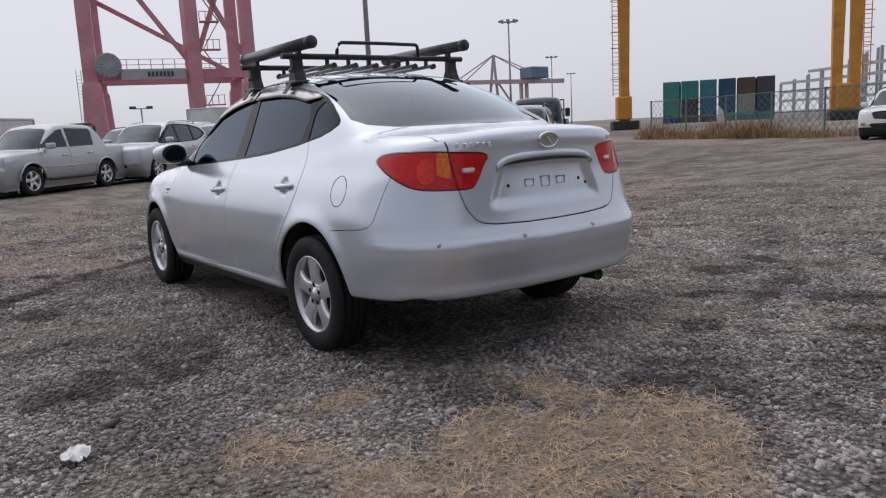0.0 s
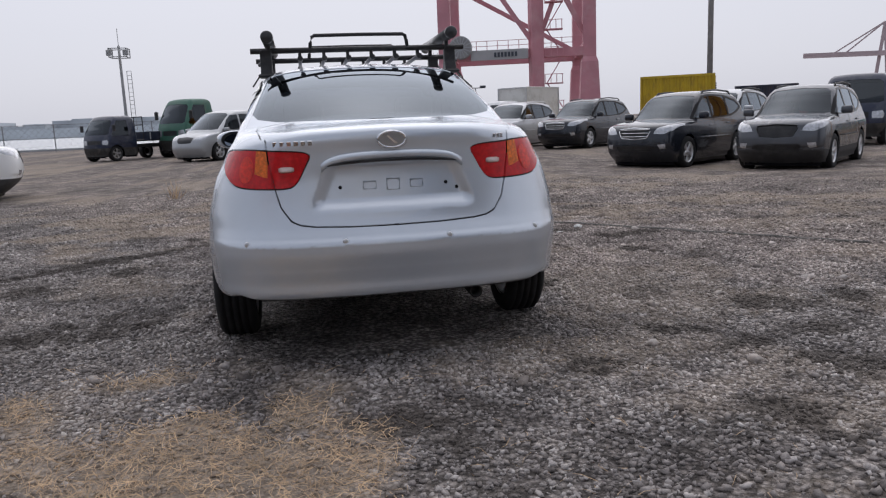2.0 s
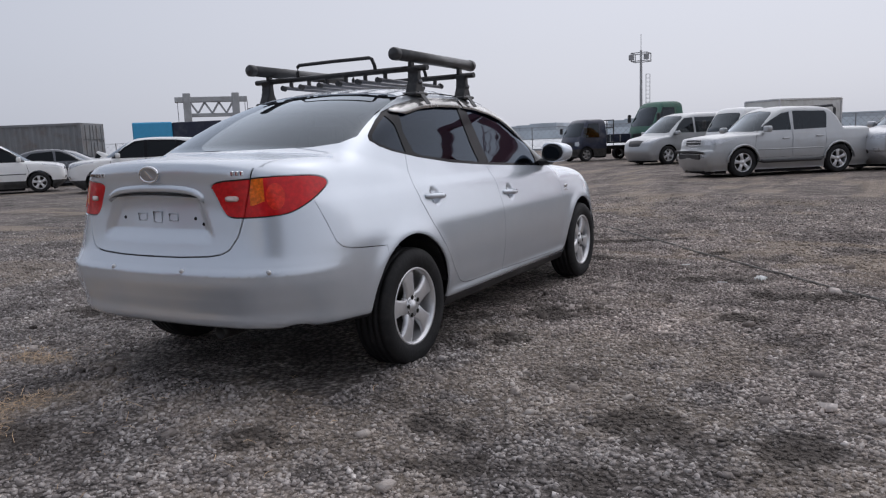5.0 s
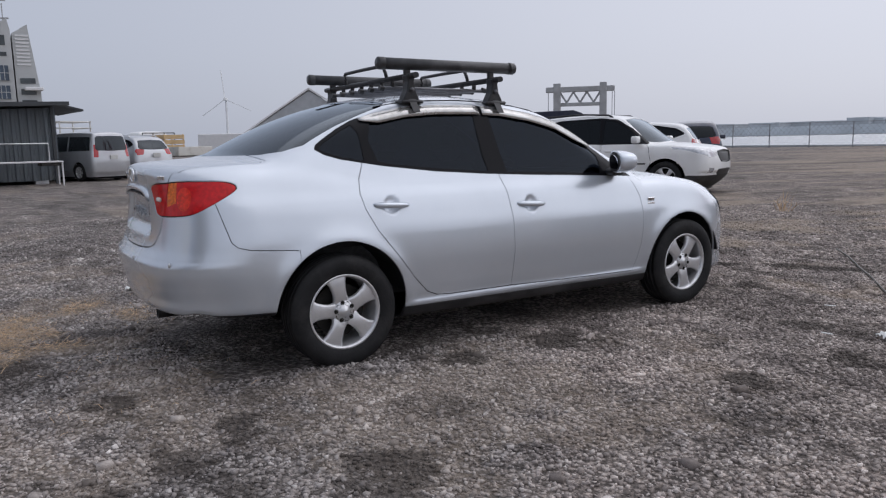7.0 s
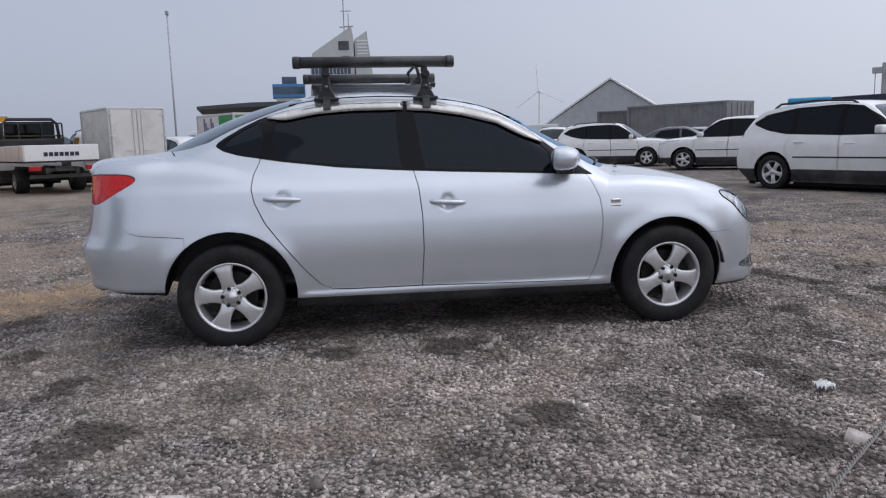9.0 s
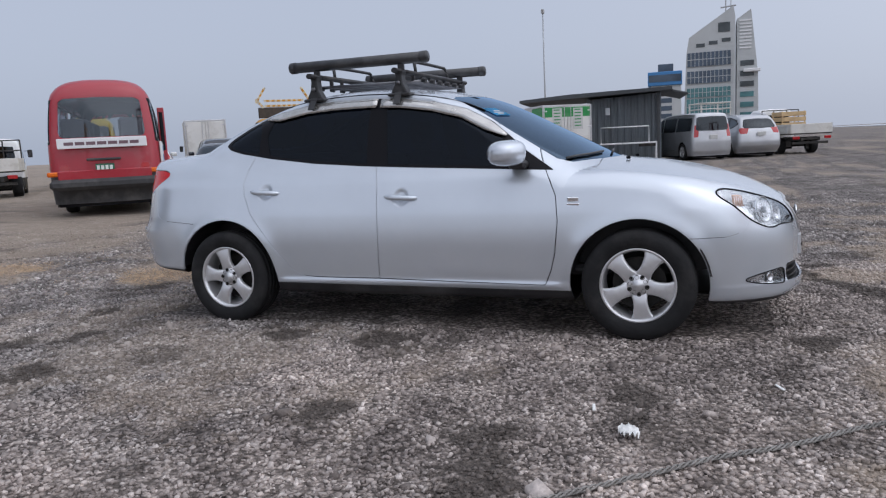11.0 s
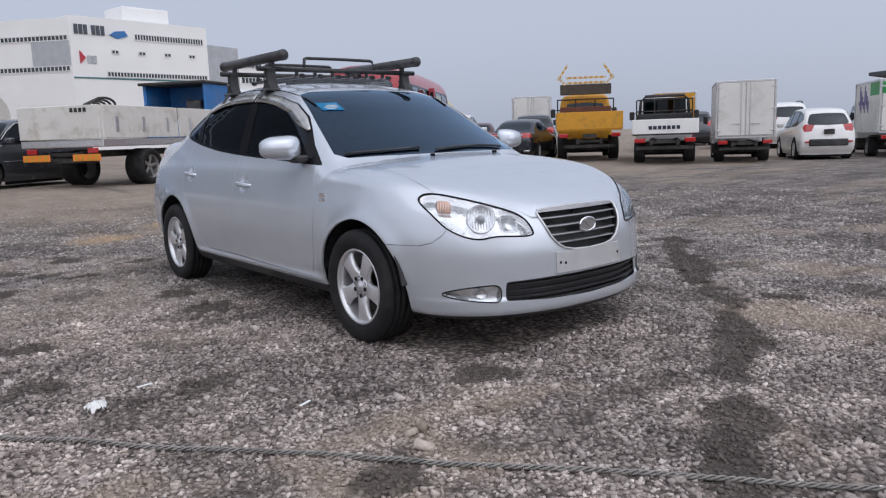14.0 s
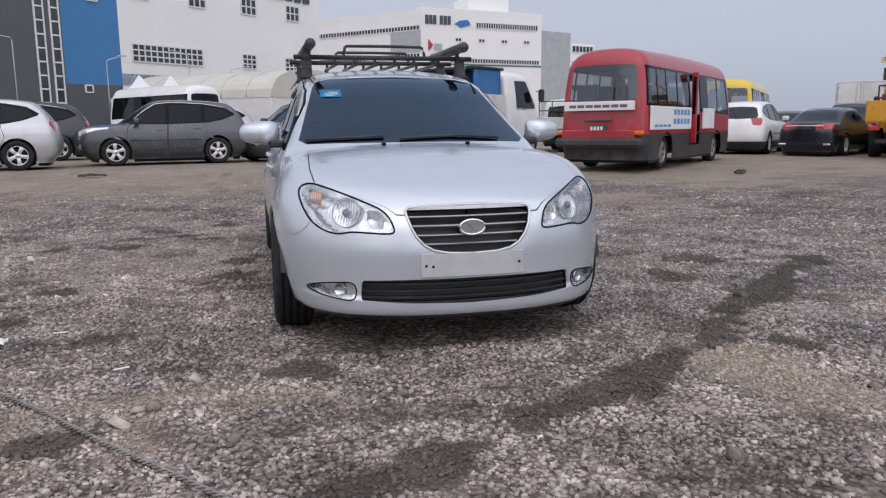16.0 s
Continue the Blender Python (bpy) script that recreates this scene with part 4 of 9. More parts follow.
# tail details
rows = []
for k in range(31):
    x = -.315 + .63 * k / 30
    u = abs(x) / .315
    zt = .992 - .018 * u ** 2 - .03 * u ** 8
    y = surf_y(abs(x), zt, -1)
    rows.append([(x, y + .01, zt), (x, y - .012, zt - .006), (x, y - .017, zt - .026), (x, y - .004, zt - .040), (x, y + .02, zt - .040)])
part("garnish", ribbon(rows), SILVER, lid, "raised strip over the plate recess", smooth=True)
rows = [[(x, surf_y(abs(x), .95, -1) - .004, .948 - .012 * (x / .29) ** 2), (x, surf_y(abs(x), .95, -1) - .012, .946 - .012 * (x / .29) ** 2), (x, surf_y(abs(x), .95, -1) - .012, .940 - .012 * (x / .29) ** 2), (x, surf_y(abs(x), .95, -1) + .01, .940 - .012 * (x / .29) ** 2)] for x in np.linspace(-.29, .29, 17)]
part("garnish_lip", ribbon(rows), BLACK_TRIM, lid)
for x, w, h in ((-.105, .028, .016), (0, .028, .024), (.105, .028, .016)):
    y = surf_y(abs(x), .838, -1)
    ring = [(x - w, y - .002, .838 - h), (x - w, y - .002, .838 + h), (x + w, y - .002, .838 + h), (x + w, y - .002, .838 - h), (x - w, y - .002, .838 - h)]
    part("stamping", tube(ring, .0035, 6), SILVER, lid)
for x, z in ((-.236, .832), (.24, .832), (.29, .808)):
    vs, fs = lathe([(0, 0), (-.003, .006), (.002, .009)], 12, "Y")
    o = part("plate_hole", raw(vs, fs, True), GLOSS_BLACK, lid)
    o.matrix_basis = pose(x, surf_y(abs(x), z, -1) - .001, z)
for x0, n, stepx, w, z in ((-.515, 6, .030, .020, 1.033), (.468, 3, .019, .013, 1.031)):
    for k in range(n):
        x = x0 + k * stepx
        y = surf_y(abs(x), z, -1)
        part("letter_bar", boxes(((x, y - .006, z - .010), (x + w, y + .006, z + .010)), bevel=.002), CHROME, lid)
for x in (-.655, -.231, .231, .655):
    y = surf_y(abs(x), .605, -1)
    vs, fs = lathe([(.004, .013), (-.002, .012), (-.004, .009), (-.005, 0)], 16, "Y")
    o = part("parking_sensor", raw(vs, fs, True), SILVER_TRIM, rb)
    o.matrix_basis = pose(x, y, .605)
vs, fs = lathe([(.35, .028), (0, .030), (-.03, .030), (-.03, .025), (.05, .024), (.05, 0)], 20, "Y")
o = part("exhaust_pipe", raw(vs, fs, True), DARK_METAL, saloon)
o.matrix_basis = pose(.36, -2.14, .318)
for sx in (1, -1):
    x = surf_x(.977, .75)
    for z, w, h in ((.765, .030, .012), (.735, .034, .010)):
        part("side_badge", boxes(((sx * x - .004, .977 - w, z - h), (sx * x + .004, .977 + w, z + h)), bevel=.003), CHROME, saloon)
bm = bmesh.new()
st = []
for z in (1.252, 1.302):
    st.append([(x, surf_y(x, z) + .001, z) for x in np.linspace(.395, .525, 8)])
g = [[bm.verts.new(p) for p in r] for r in st]
for k in range(7):
    bm.faces.new((g[0][k], g[0][k + 1], g[1][k + 1], g[1][k]))
bmesh.ops.solidify(bm, geom=bm.faces[:], thickness=.002)
stick = part("sticker", bm, STICKER, saloon, "blue paper sticker on the windscreen")
for x0, x1, z in ((.415, .475, 1.283), (.415, .50, 1.272), (.44, .49, 1.262)):
    part("print_bar", ribbon([[(x, surf_y(x, z) + .004, z - .003), (x, surf_y(x, z) + .004, z + .003), (x, surf_y(x, z) + .002, z + .003), (x, surf_y(x, z) + .002, z - .003)] for x in np.linspace(x0, x1, 4)]), WHITE_PAINT, stick)
# fuel flap, on the left rear wing
ring = []
for a in np.linspace(0, 2 * math.pi, 33):
    y, z = -1.585 + .066 * math.cos(a), .838 + .072 * math.sin(a)
    ring.append((-(surf_x(y, z) - .0005), y, z))
part("fuel_flap", tube(ring, .0022, 5), GLOSS_BLACK, saloon, "round fuel flap seam")
# cabin
part("cabin_floor", boxes(((-.70, -1.5, .32), (.70, 1.15, .38)), bevel=.02), CABIN, saloon)
bm = bmesh.new()
box(bm, (-.68, .72, .70), (.68, 1.12, .93), .06, segments=2)
part("dashboard", bm, CABIN, saloon)
part("parcel_shelf", boxes(((-.60, -1.72, 1.04), (.60, -1.15, 1.07)), bevel=.01), CABIN, saloon)
for x in (.37, -.37):
    bm = bmesh.new()
    box(bm, (x - .25, -.18, .42), (x + .25, .38, .60), .06, segments=2)
    part("seat_cushion", bm, FABRIC, saloon)
    bm = bmesh.new()
    box(bm, (x - .25, -.30, .55), (x + .25, -.14, 1.10), .06, pose(0, 0, 0, 8), 2)
    part("seat_back", bm, FABRIC, saloon)
    bm = bmesh.new()
    box(bm, (x - .13, -.44, 1.12), (x + .13, -.34, 1.28), .04, segments=2)
    part("headrest", bm, FABRIC, saloon)
bm = bmesh.new()
box(bm, (-.62, -1.25, .45), (.62, -.70, .62), .06, segments=2)
part("rear_bench", bm, FABRIC, saloon)
bm = bmesh.new()
box(bm, (-.62, -1.36, .58), (.62, -1.20, 1.08), .06, segments=2)
part("rear_backrest", bm, FABRIC, saloon)
ring = [(-.37 + .18 * math.cos(a), .60 + .06 * math.sin(a), .86 + .17 * math.sin(a)) for a in np.linspace(0, 2 * math.pi, 25)]
part("steering_wheel", tube(ring, .014, 7), BLACK_TRIM, saloon)
for cy, cz, r in ARCHES:
    for sx in (1, -1):
        rows = []
        for k in range(19):
            a = math.pi * (.05 + .90 * k / 18)
            c, d = math.cos(a), math.sin(a)
            rows.append([(sx * x, cy + q * c, cz + q * d) for x, q in ((.855, r + .004), (.60, r + .004), (.60, .10), (.59, .10), (.59, r + .014), (.855, r + .014))])
        part("wheel_liner", ribbon(rows), BLACK_TRIM, saloon)
wm = wheel_meshes(.304, .199)
for y, x in ((1.315, .785), (1.315, -.785), (-1.315, .785), (-1.315, -.785)):
    w = add_wheel(saloon, wm, (RUBBER, ALLOY, DARK_METAL, ALLOY), y, x, .298, True)
    for k in range(5):
        a = 2 * math.pi * (k + .5) / 5
        vs, fs = lathe([(.066, .0125), (.0745, .0115), (.072, .006), (.070, 0)], 10)
        o = part("wheel_nut", raw(vs, fs, True), DARK_METAL, w)
        o.location = (0, .044 * math.cos(a), .044 * math.sin(a))

# ---- roof rack ----
rack = thing("roof_rack", "black roof rack with two crossbars, hoops and steel rods", "roof rack")
for y, zr in ((-.725, 1.565), (-.13, 1.555)):
    bm = bmesh.new()
    rod(bm, (-.655, y, zr), (.655, y, zr), .017, 14)
    bmesh.ops.scale(bm, vec=(1, 1.2, 1), space=Matrix.Translation((0, -y, -zr)), verts=bm.verts)
    part("crossbar", bm, RACK, rack, smooth=None)
    for sx in (1, -1):
        foot = [(.056, -.03), (.046, .0), (.026, .045), (.020, .11), (.030, .15), (-.030, .15), (-.020, .11), (-.026, .045), (-.046, .0), (-.056, -.03)]
        zb = surf_z(.565, y) + .0
        bm = prism([(y + a, zb + .035 + b * (zr - zb - .03) / .15) for a, b in foot], "X", sx * .565 - .035, sx * .565 + .035, .008)
        f = part("foot", bm, RACK, rack, "black plastic rack foot")
        bm = bmesh.new()
        box(bm, (sx * .565 - .05, y - .075, zb - .004), (sx * .565 + .05, y + .075, zb + .016), .008)
        part("foot_pad", bm, BLACK_TRIM, f)
        vs, fs = lathe([(0, .013), (.012, .012), (.014, 0)], 12)
        o = part("lock", raw(vs, fs, True), STEEL_ROD, f)
        o.matrix_basis = pose(sx * .601, y, zb + .075, 0, 0, 0 if sx > 0 else 180)
        bm = bmesh.new()
        beam(bm, (sx * .60, y, zb + .02), (sx * .655, y, surf_z(.565, y) - .055), .045, .006)
        part("clamp", bm, BLACK_TRIM, f)
    hoop = [(-.30, y - .005, zr), (-.295, y - .01, zr + .04), (-.285, y - .02, zr + .075), (-.27, y - .022, zr + .083), (0, y - .022, zr + .085), (.27, y - .022, zr + .083), (.285, y - .02, zr + .075), (.295, y - .01, zr + .04), (.30, y - .005, zr)]
    part("hoop", tube(hoop, .011, 8), RACK, rack)
for k in range(6):
    x = -.3625 + .145 * k
    bm = bmesh.new()
    rod(bm, (x, -.80, 1.512), (x, -.055, 1.502), .0115, 10)
    r = part("rod", bm, STEEL_ROD, rack, "steel rod", smooth=True)
    for y in (-.80, -.055):
        bm = bmesh.new()
        rod(bm, (x, y - .014, 1.51), (x, y + .014, 1.505), .0165, 10)
        part("rod_cap", bm, RACK, r)
        
    for y in (-.725, -.13):
        bm = bmesh.new()
        box(bm, (x - .010, y - .012, 1.505), (x + .010, y + .012, 1.56), .004)
        part("bracket", bm, RACK, r)
for sx in (1, -1):
    tubething = thing("pipe", "long black plastic pipe with end caps on the rack", "pipe", "pipes on the roof rack")
    z0, z1, y0, y1 = (1.635, 1.632, -.905, .040) if sx > 0 else (1.628, 1.622, -.895, .060)
    bm = bmesh.new()
    rod(bm, (sx * .548, y0, z0), (sx * .545, y1, z1), .034, 24)
    part("barrel", bm, PIPE, tubething, smooth=None)
    for y, d in ((y0, -1), (y1, 1)):
        vs, fs = lathe([(-.03, .0365), (.004, .0365), (.012, .031), (.014, 0)], 24, "Y")
        o = part("end_cap", raw(vs, fs, True), PIPE, tubething)
        o.matrix_basis = pose(sx * .5465, y, z0 if d < 0 else z1, 0, 0, 0 if d > 0 else 180)
    for y in (-.725, -.13):
        part("stand", boxes(((sx * .5465 - .012, y - .02, 1.565), (sx * .5465 + .012, y + .02, 1.612)), bevel=.004), RACK, tubething)
for o in scene.objects:
    if o.type == 'MESH' and o.name.split(".")[0] in ("barrel", "crossbar"):
        for p in o.data.polygons:
            p.use_smooth = len(p.vertices) == 4

# ---- parked vehicles: one skin a style, lacquer of each vehicle's own ----
def style(W, SIDE, REAR, FRONT, DECK, ROOF, floor=.24, arches=(), arch_r=.40, wheel_r=.34, wheel_x=.80, lean_front=.16, lean_rear=.10, corner=.13, crown=.05, roof_k=.075, hood_k=.07, **more):
    s = dict(W=curve1(W), SIDE=curve1(SIDE), REAR=curve1(REAR), FRONT=curve1(FRONT), DECK=curve1(DECK), ROOF=curve1(ROOF), floor=floor, arches=arches, arch_r=arch_r, wheel_r=wheel_r, wheel_x=wheel_x,
             lean_front=lean_front, lean_rear=lean_rear, corner=corner, crown=crown, roof_k=roof_k, hood_k=hood_k)
    s.update(more)
    return s


def style_field(s):
    def field(x, y, z):
        x = np.abs(x)
        w = s["W"](y) + s["SIDE"](z)
        side = (x - w) * .95
        rear = -(y - s["REAR"](z) - s["lean_rear"] * (x / .8) ** 2.4) * .93
        front = (y - s["FRONT"](z) + s["lean_front"] * (x / .8) ** 2.2) * .93
        hull = smax(smax(side, rear, s["corner"]), front, s["corner"])
        deck = (z - s["DECK"](y) + .04 * (x / .8) ** 2) * .95
        low = smax(smax(hull, deck, s["hood_k"]), s["floor"] + s.get("rise", 0) * step(np.abs(y), 1.6, 2.2) - z, .06)
        yy = y + .16 * (x / .75) ** 2 * step(y, .2, 1.0)
        top = (z - s["ROOF"](yy) + s["crown"] * (x / .7) ** 2.6) * .9
        green = smax(smax(smax(side, rear, s["corner"] * .8), top, s["roof_k"]), front, .1)
        return np.minimum(low, green)
    return field


def style_meshes(s, cell=.05):
    """The skin of a style, split into its panels: a list of (part, mesh, kind of surface)."""
    fld = style_field(s)
    lo, hi = s["box"]
    v, nn, t = skin(fld, (-cell * 1.5, lo[1], lo[2]), hi, cell)
    state = [v, nn, t, np.zeros(len(t), int)]

    def carve(fn, code, where, gap=0.0, over=(0,)):
        for level in ((gap, -gap) if gap else (0.0,)):
            c, n = state[0][state[2]].mean(1), state[1][state[2]].mean(1)
            state[:] = cut(*state, fn(*state[0].T) - level, where(c, n) & np.isin(state[3], over))
        c, n = state[0][state[2]].mean(1), state[1][state[2]].mean(1)
        d = fn(*c.T)
        m = where(c, n) & np.isin(state[3], over)
        state[3] = np.where(m & (d < -gap), code, np.where(m & (np.abs(d) <= gap) & (gap > 0), 99, state[3]))

    side = lambda c, n: (c[:, 0] > .35) & (np.abs(n[:, 0]) > .3)
    for cy in s["arches"]:
        carve(lambda x, y, z: np.hypot(y - cy, z - s["wheel_r"]) - s["arch_r"], 98, lambda c, n: c[:, 0] > .4)
    for p in s.get("openings", ()):
        carve(lambda x, y, z: outline(p, y, z), 98, side)
    if "screen" in s:
        carve(lambda x, y, z: outline([(-a, b) for a, b in s["screen"][:1]] + s["screen"] + [(-a, b) for a, b in s["screen"][-1:]], x, z), 2, lambda c, n: (c[:, 1] > s.get("screen_y", 0)) & (n[:, 1] > .2))
    if "back" in s:
        carve(lambda x, y, z: outline([(-.3, s["back"][0][1])] + s["back"] + [(-.3, s["back"][-1][1])], x, z), 3, lambda c, n: (c[:, 1] < s.get("back_y", 0)) & (n[:, 1] < -.25))
    for i, p in enumerate(s.get("panes", ())):
        carve(lambda x, y, z: outline(p, y, z), 30 + i, side)
    if "frame" in s:
        carve(lambda x, y, z: outline(s["frame"], y, z), 4, side)
    if "head" in s:
        carve(lambda x, y, z: outline(s["head"], x, z), 5, lambda c, n: c[:, 1] > hi[1] - 1.0)
    if "grille" in s:
        carve(lambda x, y, z: outline([(-.3, s["grille"][0][1])] + s["grille"] + [(-.3, s["grille"][-1][1])], x, z), 6, lambda c, n: (c[:, 1] > hi[1] - .7) & (n[:, 1] > .3))
    for key, code in (("intake", 11), ("fog", 12)):
        if key in s:
            carve(lambda x, y, z: outline(s[key], x, z), code, lambda c, n: (c[:, 1] > hi[1] - 1.0) & (n[:, 1] > .2))
    if "tail" in s:
        carve(lambda x, y, z: outline(s["tail"], x + .75 * (y - lo[1]), z), 7, lambda c, n: c[:, 1] < lo[1] + .75)
    if "clad" in s:
        carve(lambda x, y, z: z - s["clad"], 8, lambda c, n: c[:, 2] < s["clad"] + .15)
    for i, p in enumerate(s.get("doors", ())):
        carve(lambda x, y, z: outline(p, y, z), 9 if i % 2 else 10, side, .006, over=(0,))
    v, nn, t, tag = state
    get = lambda *c: t[np.isin(tag, c)]
    out = [("body", piece(v, nn, get(0), "both", .02), "paint")]
    both = lambda code: len(get(code)) > 0
    if both(2):
        out.append(("windscreen", piece(v, nn, get(2), "both", .0, -.008), "glass"))
    if both(3):
        out.append(("rear_window", piece(v, nn, get(3), "both", .0, -.008), "glass"))
    for i in range(len(s.get("panes", ()))):
        for sd in ("right", "left"):
            if both(30 + i):
                out.append(("side_window", piece(v, nn, get(30 + i), sd, .0, -.008), "glass"))
    for sd in ("right", "left"):
        for code, name, kind in ((4, "window_frame", "black"), (5, "headlamp", "lamp"), (7, "tail_lamp", "red"), (12, "fog_lamp", "lamp"), (9, "front_door", "paint"), (10, "rear_door", "paint")):
            if both(code):
                out.append((name, piece(v, nn, get(code), sd, .015), kind))
    if both(6):
        out.append(("grille", piece(v, nn, get(6), "both", .02, -.012), "grille"))
    if both(11):
        out.append(("lower_intake", piece(v, nn, get(11), "both", .02, -.015), "grille"))
    if both(8):
        out.append(("cladding", piece(v, nn, get(8), "both", .015), "clad"))
    c2 = cell * 2.2
    v2, n2, t2 = skin(fld, (-c2 * 1.5, lo[1] - .2, lo[2] - .1), (hi[0] + .2, hi[1] + .2, hi[2] + .2), c2)
    c, n = v2[t2].mean(1), n2[t2].mean(1)
    solid = np.ones(len(t2), bool)
    for p in (*s.get("panes", ()), *s.get("openings", ())):
        solid &= ~((outline(p, c[:, 1], c[:, 2]) < .04) & side(c, n))
    for key, test in (("screen", c[:, 1] > s.get("screen_y", 0)), ("back", c[:, 1] < s.get("back_y", 0))):
        if key in s:
            p = [(-.3, s[key][0][1])] + s[key] + [(-.3, s[key][-1][1])]
            solid &= ~((outline(p, c[:, 0], c[:, 2]) < .04) & test & (np.abs(n[:, 1]) > .2))
    for cy in s["arches"]:
        solid &= ~((np.hypot(c[:, 1] - cy, c[:, 2] - s["wheel_r"]) < s["arch_r"] + .05) & (c[:, 0] > .45))
    out.append(("inner_shell", piece(v2, n2, t2[solid], "both", 0, -.035), "black"))
    return out


SUV = style(
    W=[(-2.36, .82), (-1.9, .905), (0, .935), (1.6, .92), (2.36, .82)],
    SIDE=[(.2, -.08), (.35, -.02), (.6, 0), (.85, -.012), (1.0, -.05), (1.1, -.09), (1.6, -.27), (1.8, -.35)],
    REAR=[(.2, -2.08), (.35, -2.24), (.48, -2.32), (.6, -2.33), (.78, -2.31), (1.0, -2.26), (1.15, -2.20), (1.3, -2.10), (1.45, -1.97), (1.6, -1.80), (1.8, -1.55)],
    FRONT=[(.15, 2.0), (.28, 2.17), (.40, 2.28), (.52, 2.335), (.66, 2.33), (.76, 2.315), (.90, 2.28), (1.0, 2.21), (1.1, 2.10)],
    DECK=[(-2.4, 1.06), (.9, 1.09), (1.3, 1.09), (1.7, 1.06), (2.05, 1.01), (2.25, .95), (2.4, .86)],
    ROOF=[(-2.4, 1.47), (-2.1, 1.565), (-1.7, 1.645), (-1.2, 1.70), (-.4, 1.725), (.1, 1.70), (.38, 1.63), (.74, 1.42), (1.02, 1.23), (1.3, 1.05), (1.8, .85), (2.4, .5)],
    floor=.36, rise=.10, arches=(1.37, -1.33), arch_r=.415, wheel_r=.355, wheel_x=.80,
    box=((0, -2.5, .15), (1.0, 2.5, 1.85)),
    panes=([(.93, 1.10), (.02, 1.10), (.0, 1.59), (.22, 1.56), (.56, 1.38)], [(-.06, 1.10), (-.92, 1.13), (-.96, 1.585), (-.1, 1.60)], [(-1.02, 1.145), (-1.45, 1.215), (-1.74, 1.315), (-1.77, 1.345), (-1.58, 1.455), (-1.04, 1.56)]),
    frame=[(1.02, 1.07), (0, 1.065), (-1.1, 1.105), (-1.5, 1.18), (-1.84, 1.30), (-1.87, 1.35), (-1.62, 1.50), (-1.0, 1.61), (-.1, 1.64), (.28, 1.60), (.62, 1.40)],
    screen=[(0, 1.12), (.60, 1.10), (.73, 1.12), (.60, 1.55), (.52, 1.60), (0, 1.635)],
    back=[(0, 1.13), (.60, 1.15), (.66, 1.22), (.56, 1.47), (.48, 1.51), (0, 1.53)],
    head=[(.46, .80), (.70, .78), (.86, .86), (.90, 1.0), (.80, .99), (.55, .92)],
    grille=[(0, .93), (.38, .90), (.40, .84), (.32, .70), (0, .68)],
    tail=[(.68, 1.16), (1.05, 1.17), (1.12, 1.08), (1.0, .92), (.72, .94)],
    intake=[(-.3, .55), (0, .55), (.44, .54), (.48, .47), (.42, .42), (0, .42), (-.3, .42)], fog=[(.58, .56), (.73, .57), (.75, .48), (.62, .46)], clad=.42, doors=([(.01, 1.3), (0, 1.0), (.03, .7), (.02, .42), (1.02, .42), (1.08, .7), (1.02, 1.0), (.7, 1.3)], [(-.03, 1.3), (-.02, 1.0), (.01, .7), (0, .42), (-.85, .42), (-.98, .60), (-1.08, .8), (-1.02, 1.0), (-1.0, 1.3)]))
VAN = style(
    W=[(-2.56, .86), (-2.1, .93), (0, .95), (1.6, .93), (2.5, .80)],
    SIDE=[(.2, -.06), (.4, -.01), (.7, 0), (1.0, -.02), (1.2, -.06), (1.8, -.20), (2.0, -.28)],
    REAR=[(.2, -2.48), (.4, -2.55), (.7, -2.56), (1.0, -2.53), (1.5, -2.46), (1.9, -2.36)],
    FRONT=[(.15, 2.4), (.3, 2.5), (.5, 2.56), (.75, 2.52), (.95, 2.42), (1.2, 2.2)],
    DECK=[(-2.6, 1.1), (1.2, 1.12), (1.7, 1.10), (2.1, 1.02), (2.5, .86)],
    ROOF=[(-2.6, 1.84), (-2.2, 1.89), (-1, 1.92), (.3, 1.90), (.75, 1.83), (1.1, 1.64), (1.5, 1.36), (1.85, 1.10), (2.2, .85), (2.6, .5)],
    floor=.26, arches=(1.62, -1.58), arch_r=.40, wheel_r=.345, wheel_x=.82, box=((0, -2.7, .15), (1.05, 2.7, 2.05)),
    panes=([(1.35, 1.16), (.42, 1.16), (.42, 1.72), (.78, 1.70), (1.02, 1.52)], [(.34, 1.16), (-.85, 1.16), (-.85, 1.73), (.34, 1.73)], [(-.93, 1.16), (-2.25, 1.18), (-2.2, 1.70), (-.93, 1.73)]),
    screen=[(0, 1.18), (.62, 1.16), (.76, 1.18), (.66, 1.72), (.55, 1.78), (0, 1.80)], screen_y=.6,
    back=[(0, 1.16), (.66, 1.18), (.72, 1.25), (.66, 1.68), (.56, 1.73), (0, 1.74)],
    head=[(.48, .80), (.74, .78), (.86, .88), (.90, 1.02), (.78, 1.0), (.55, .93)], grille=[(0, .93), (.40, .90), (.40, .84), (.34, .70), (0, .68)],
    tail=[(.78, 1.40), (1.0, 1.40), (1.02, .92), (.80, .92)], doors=([(.38, 1.14), (.38, .40), (1.25, .40), (1.38, .7), (1.40, 1.14)], [(.30, 1.14), (.30, .40), (-.87, .40), (-.87, 1.14)]))
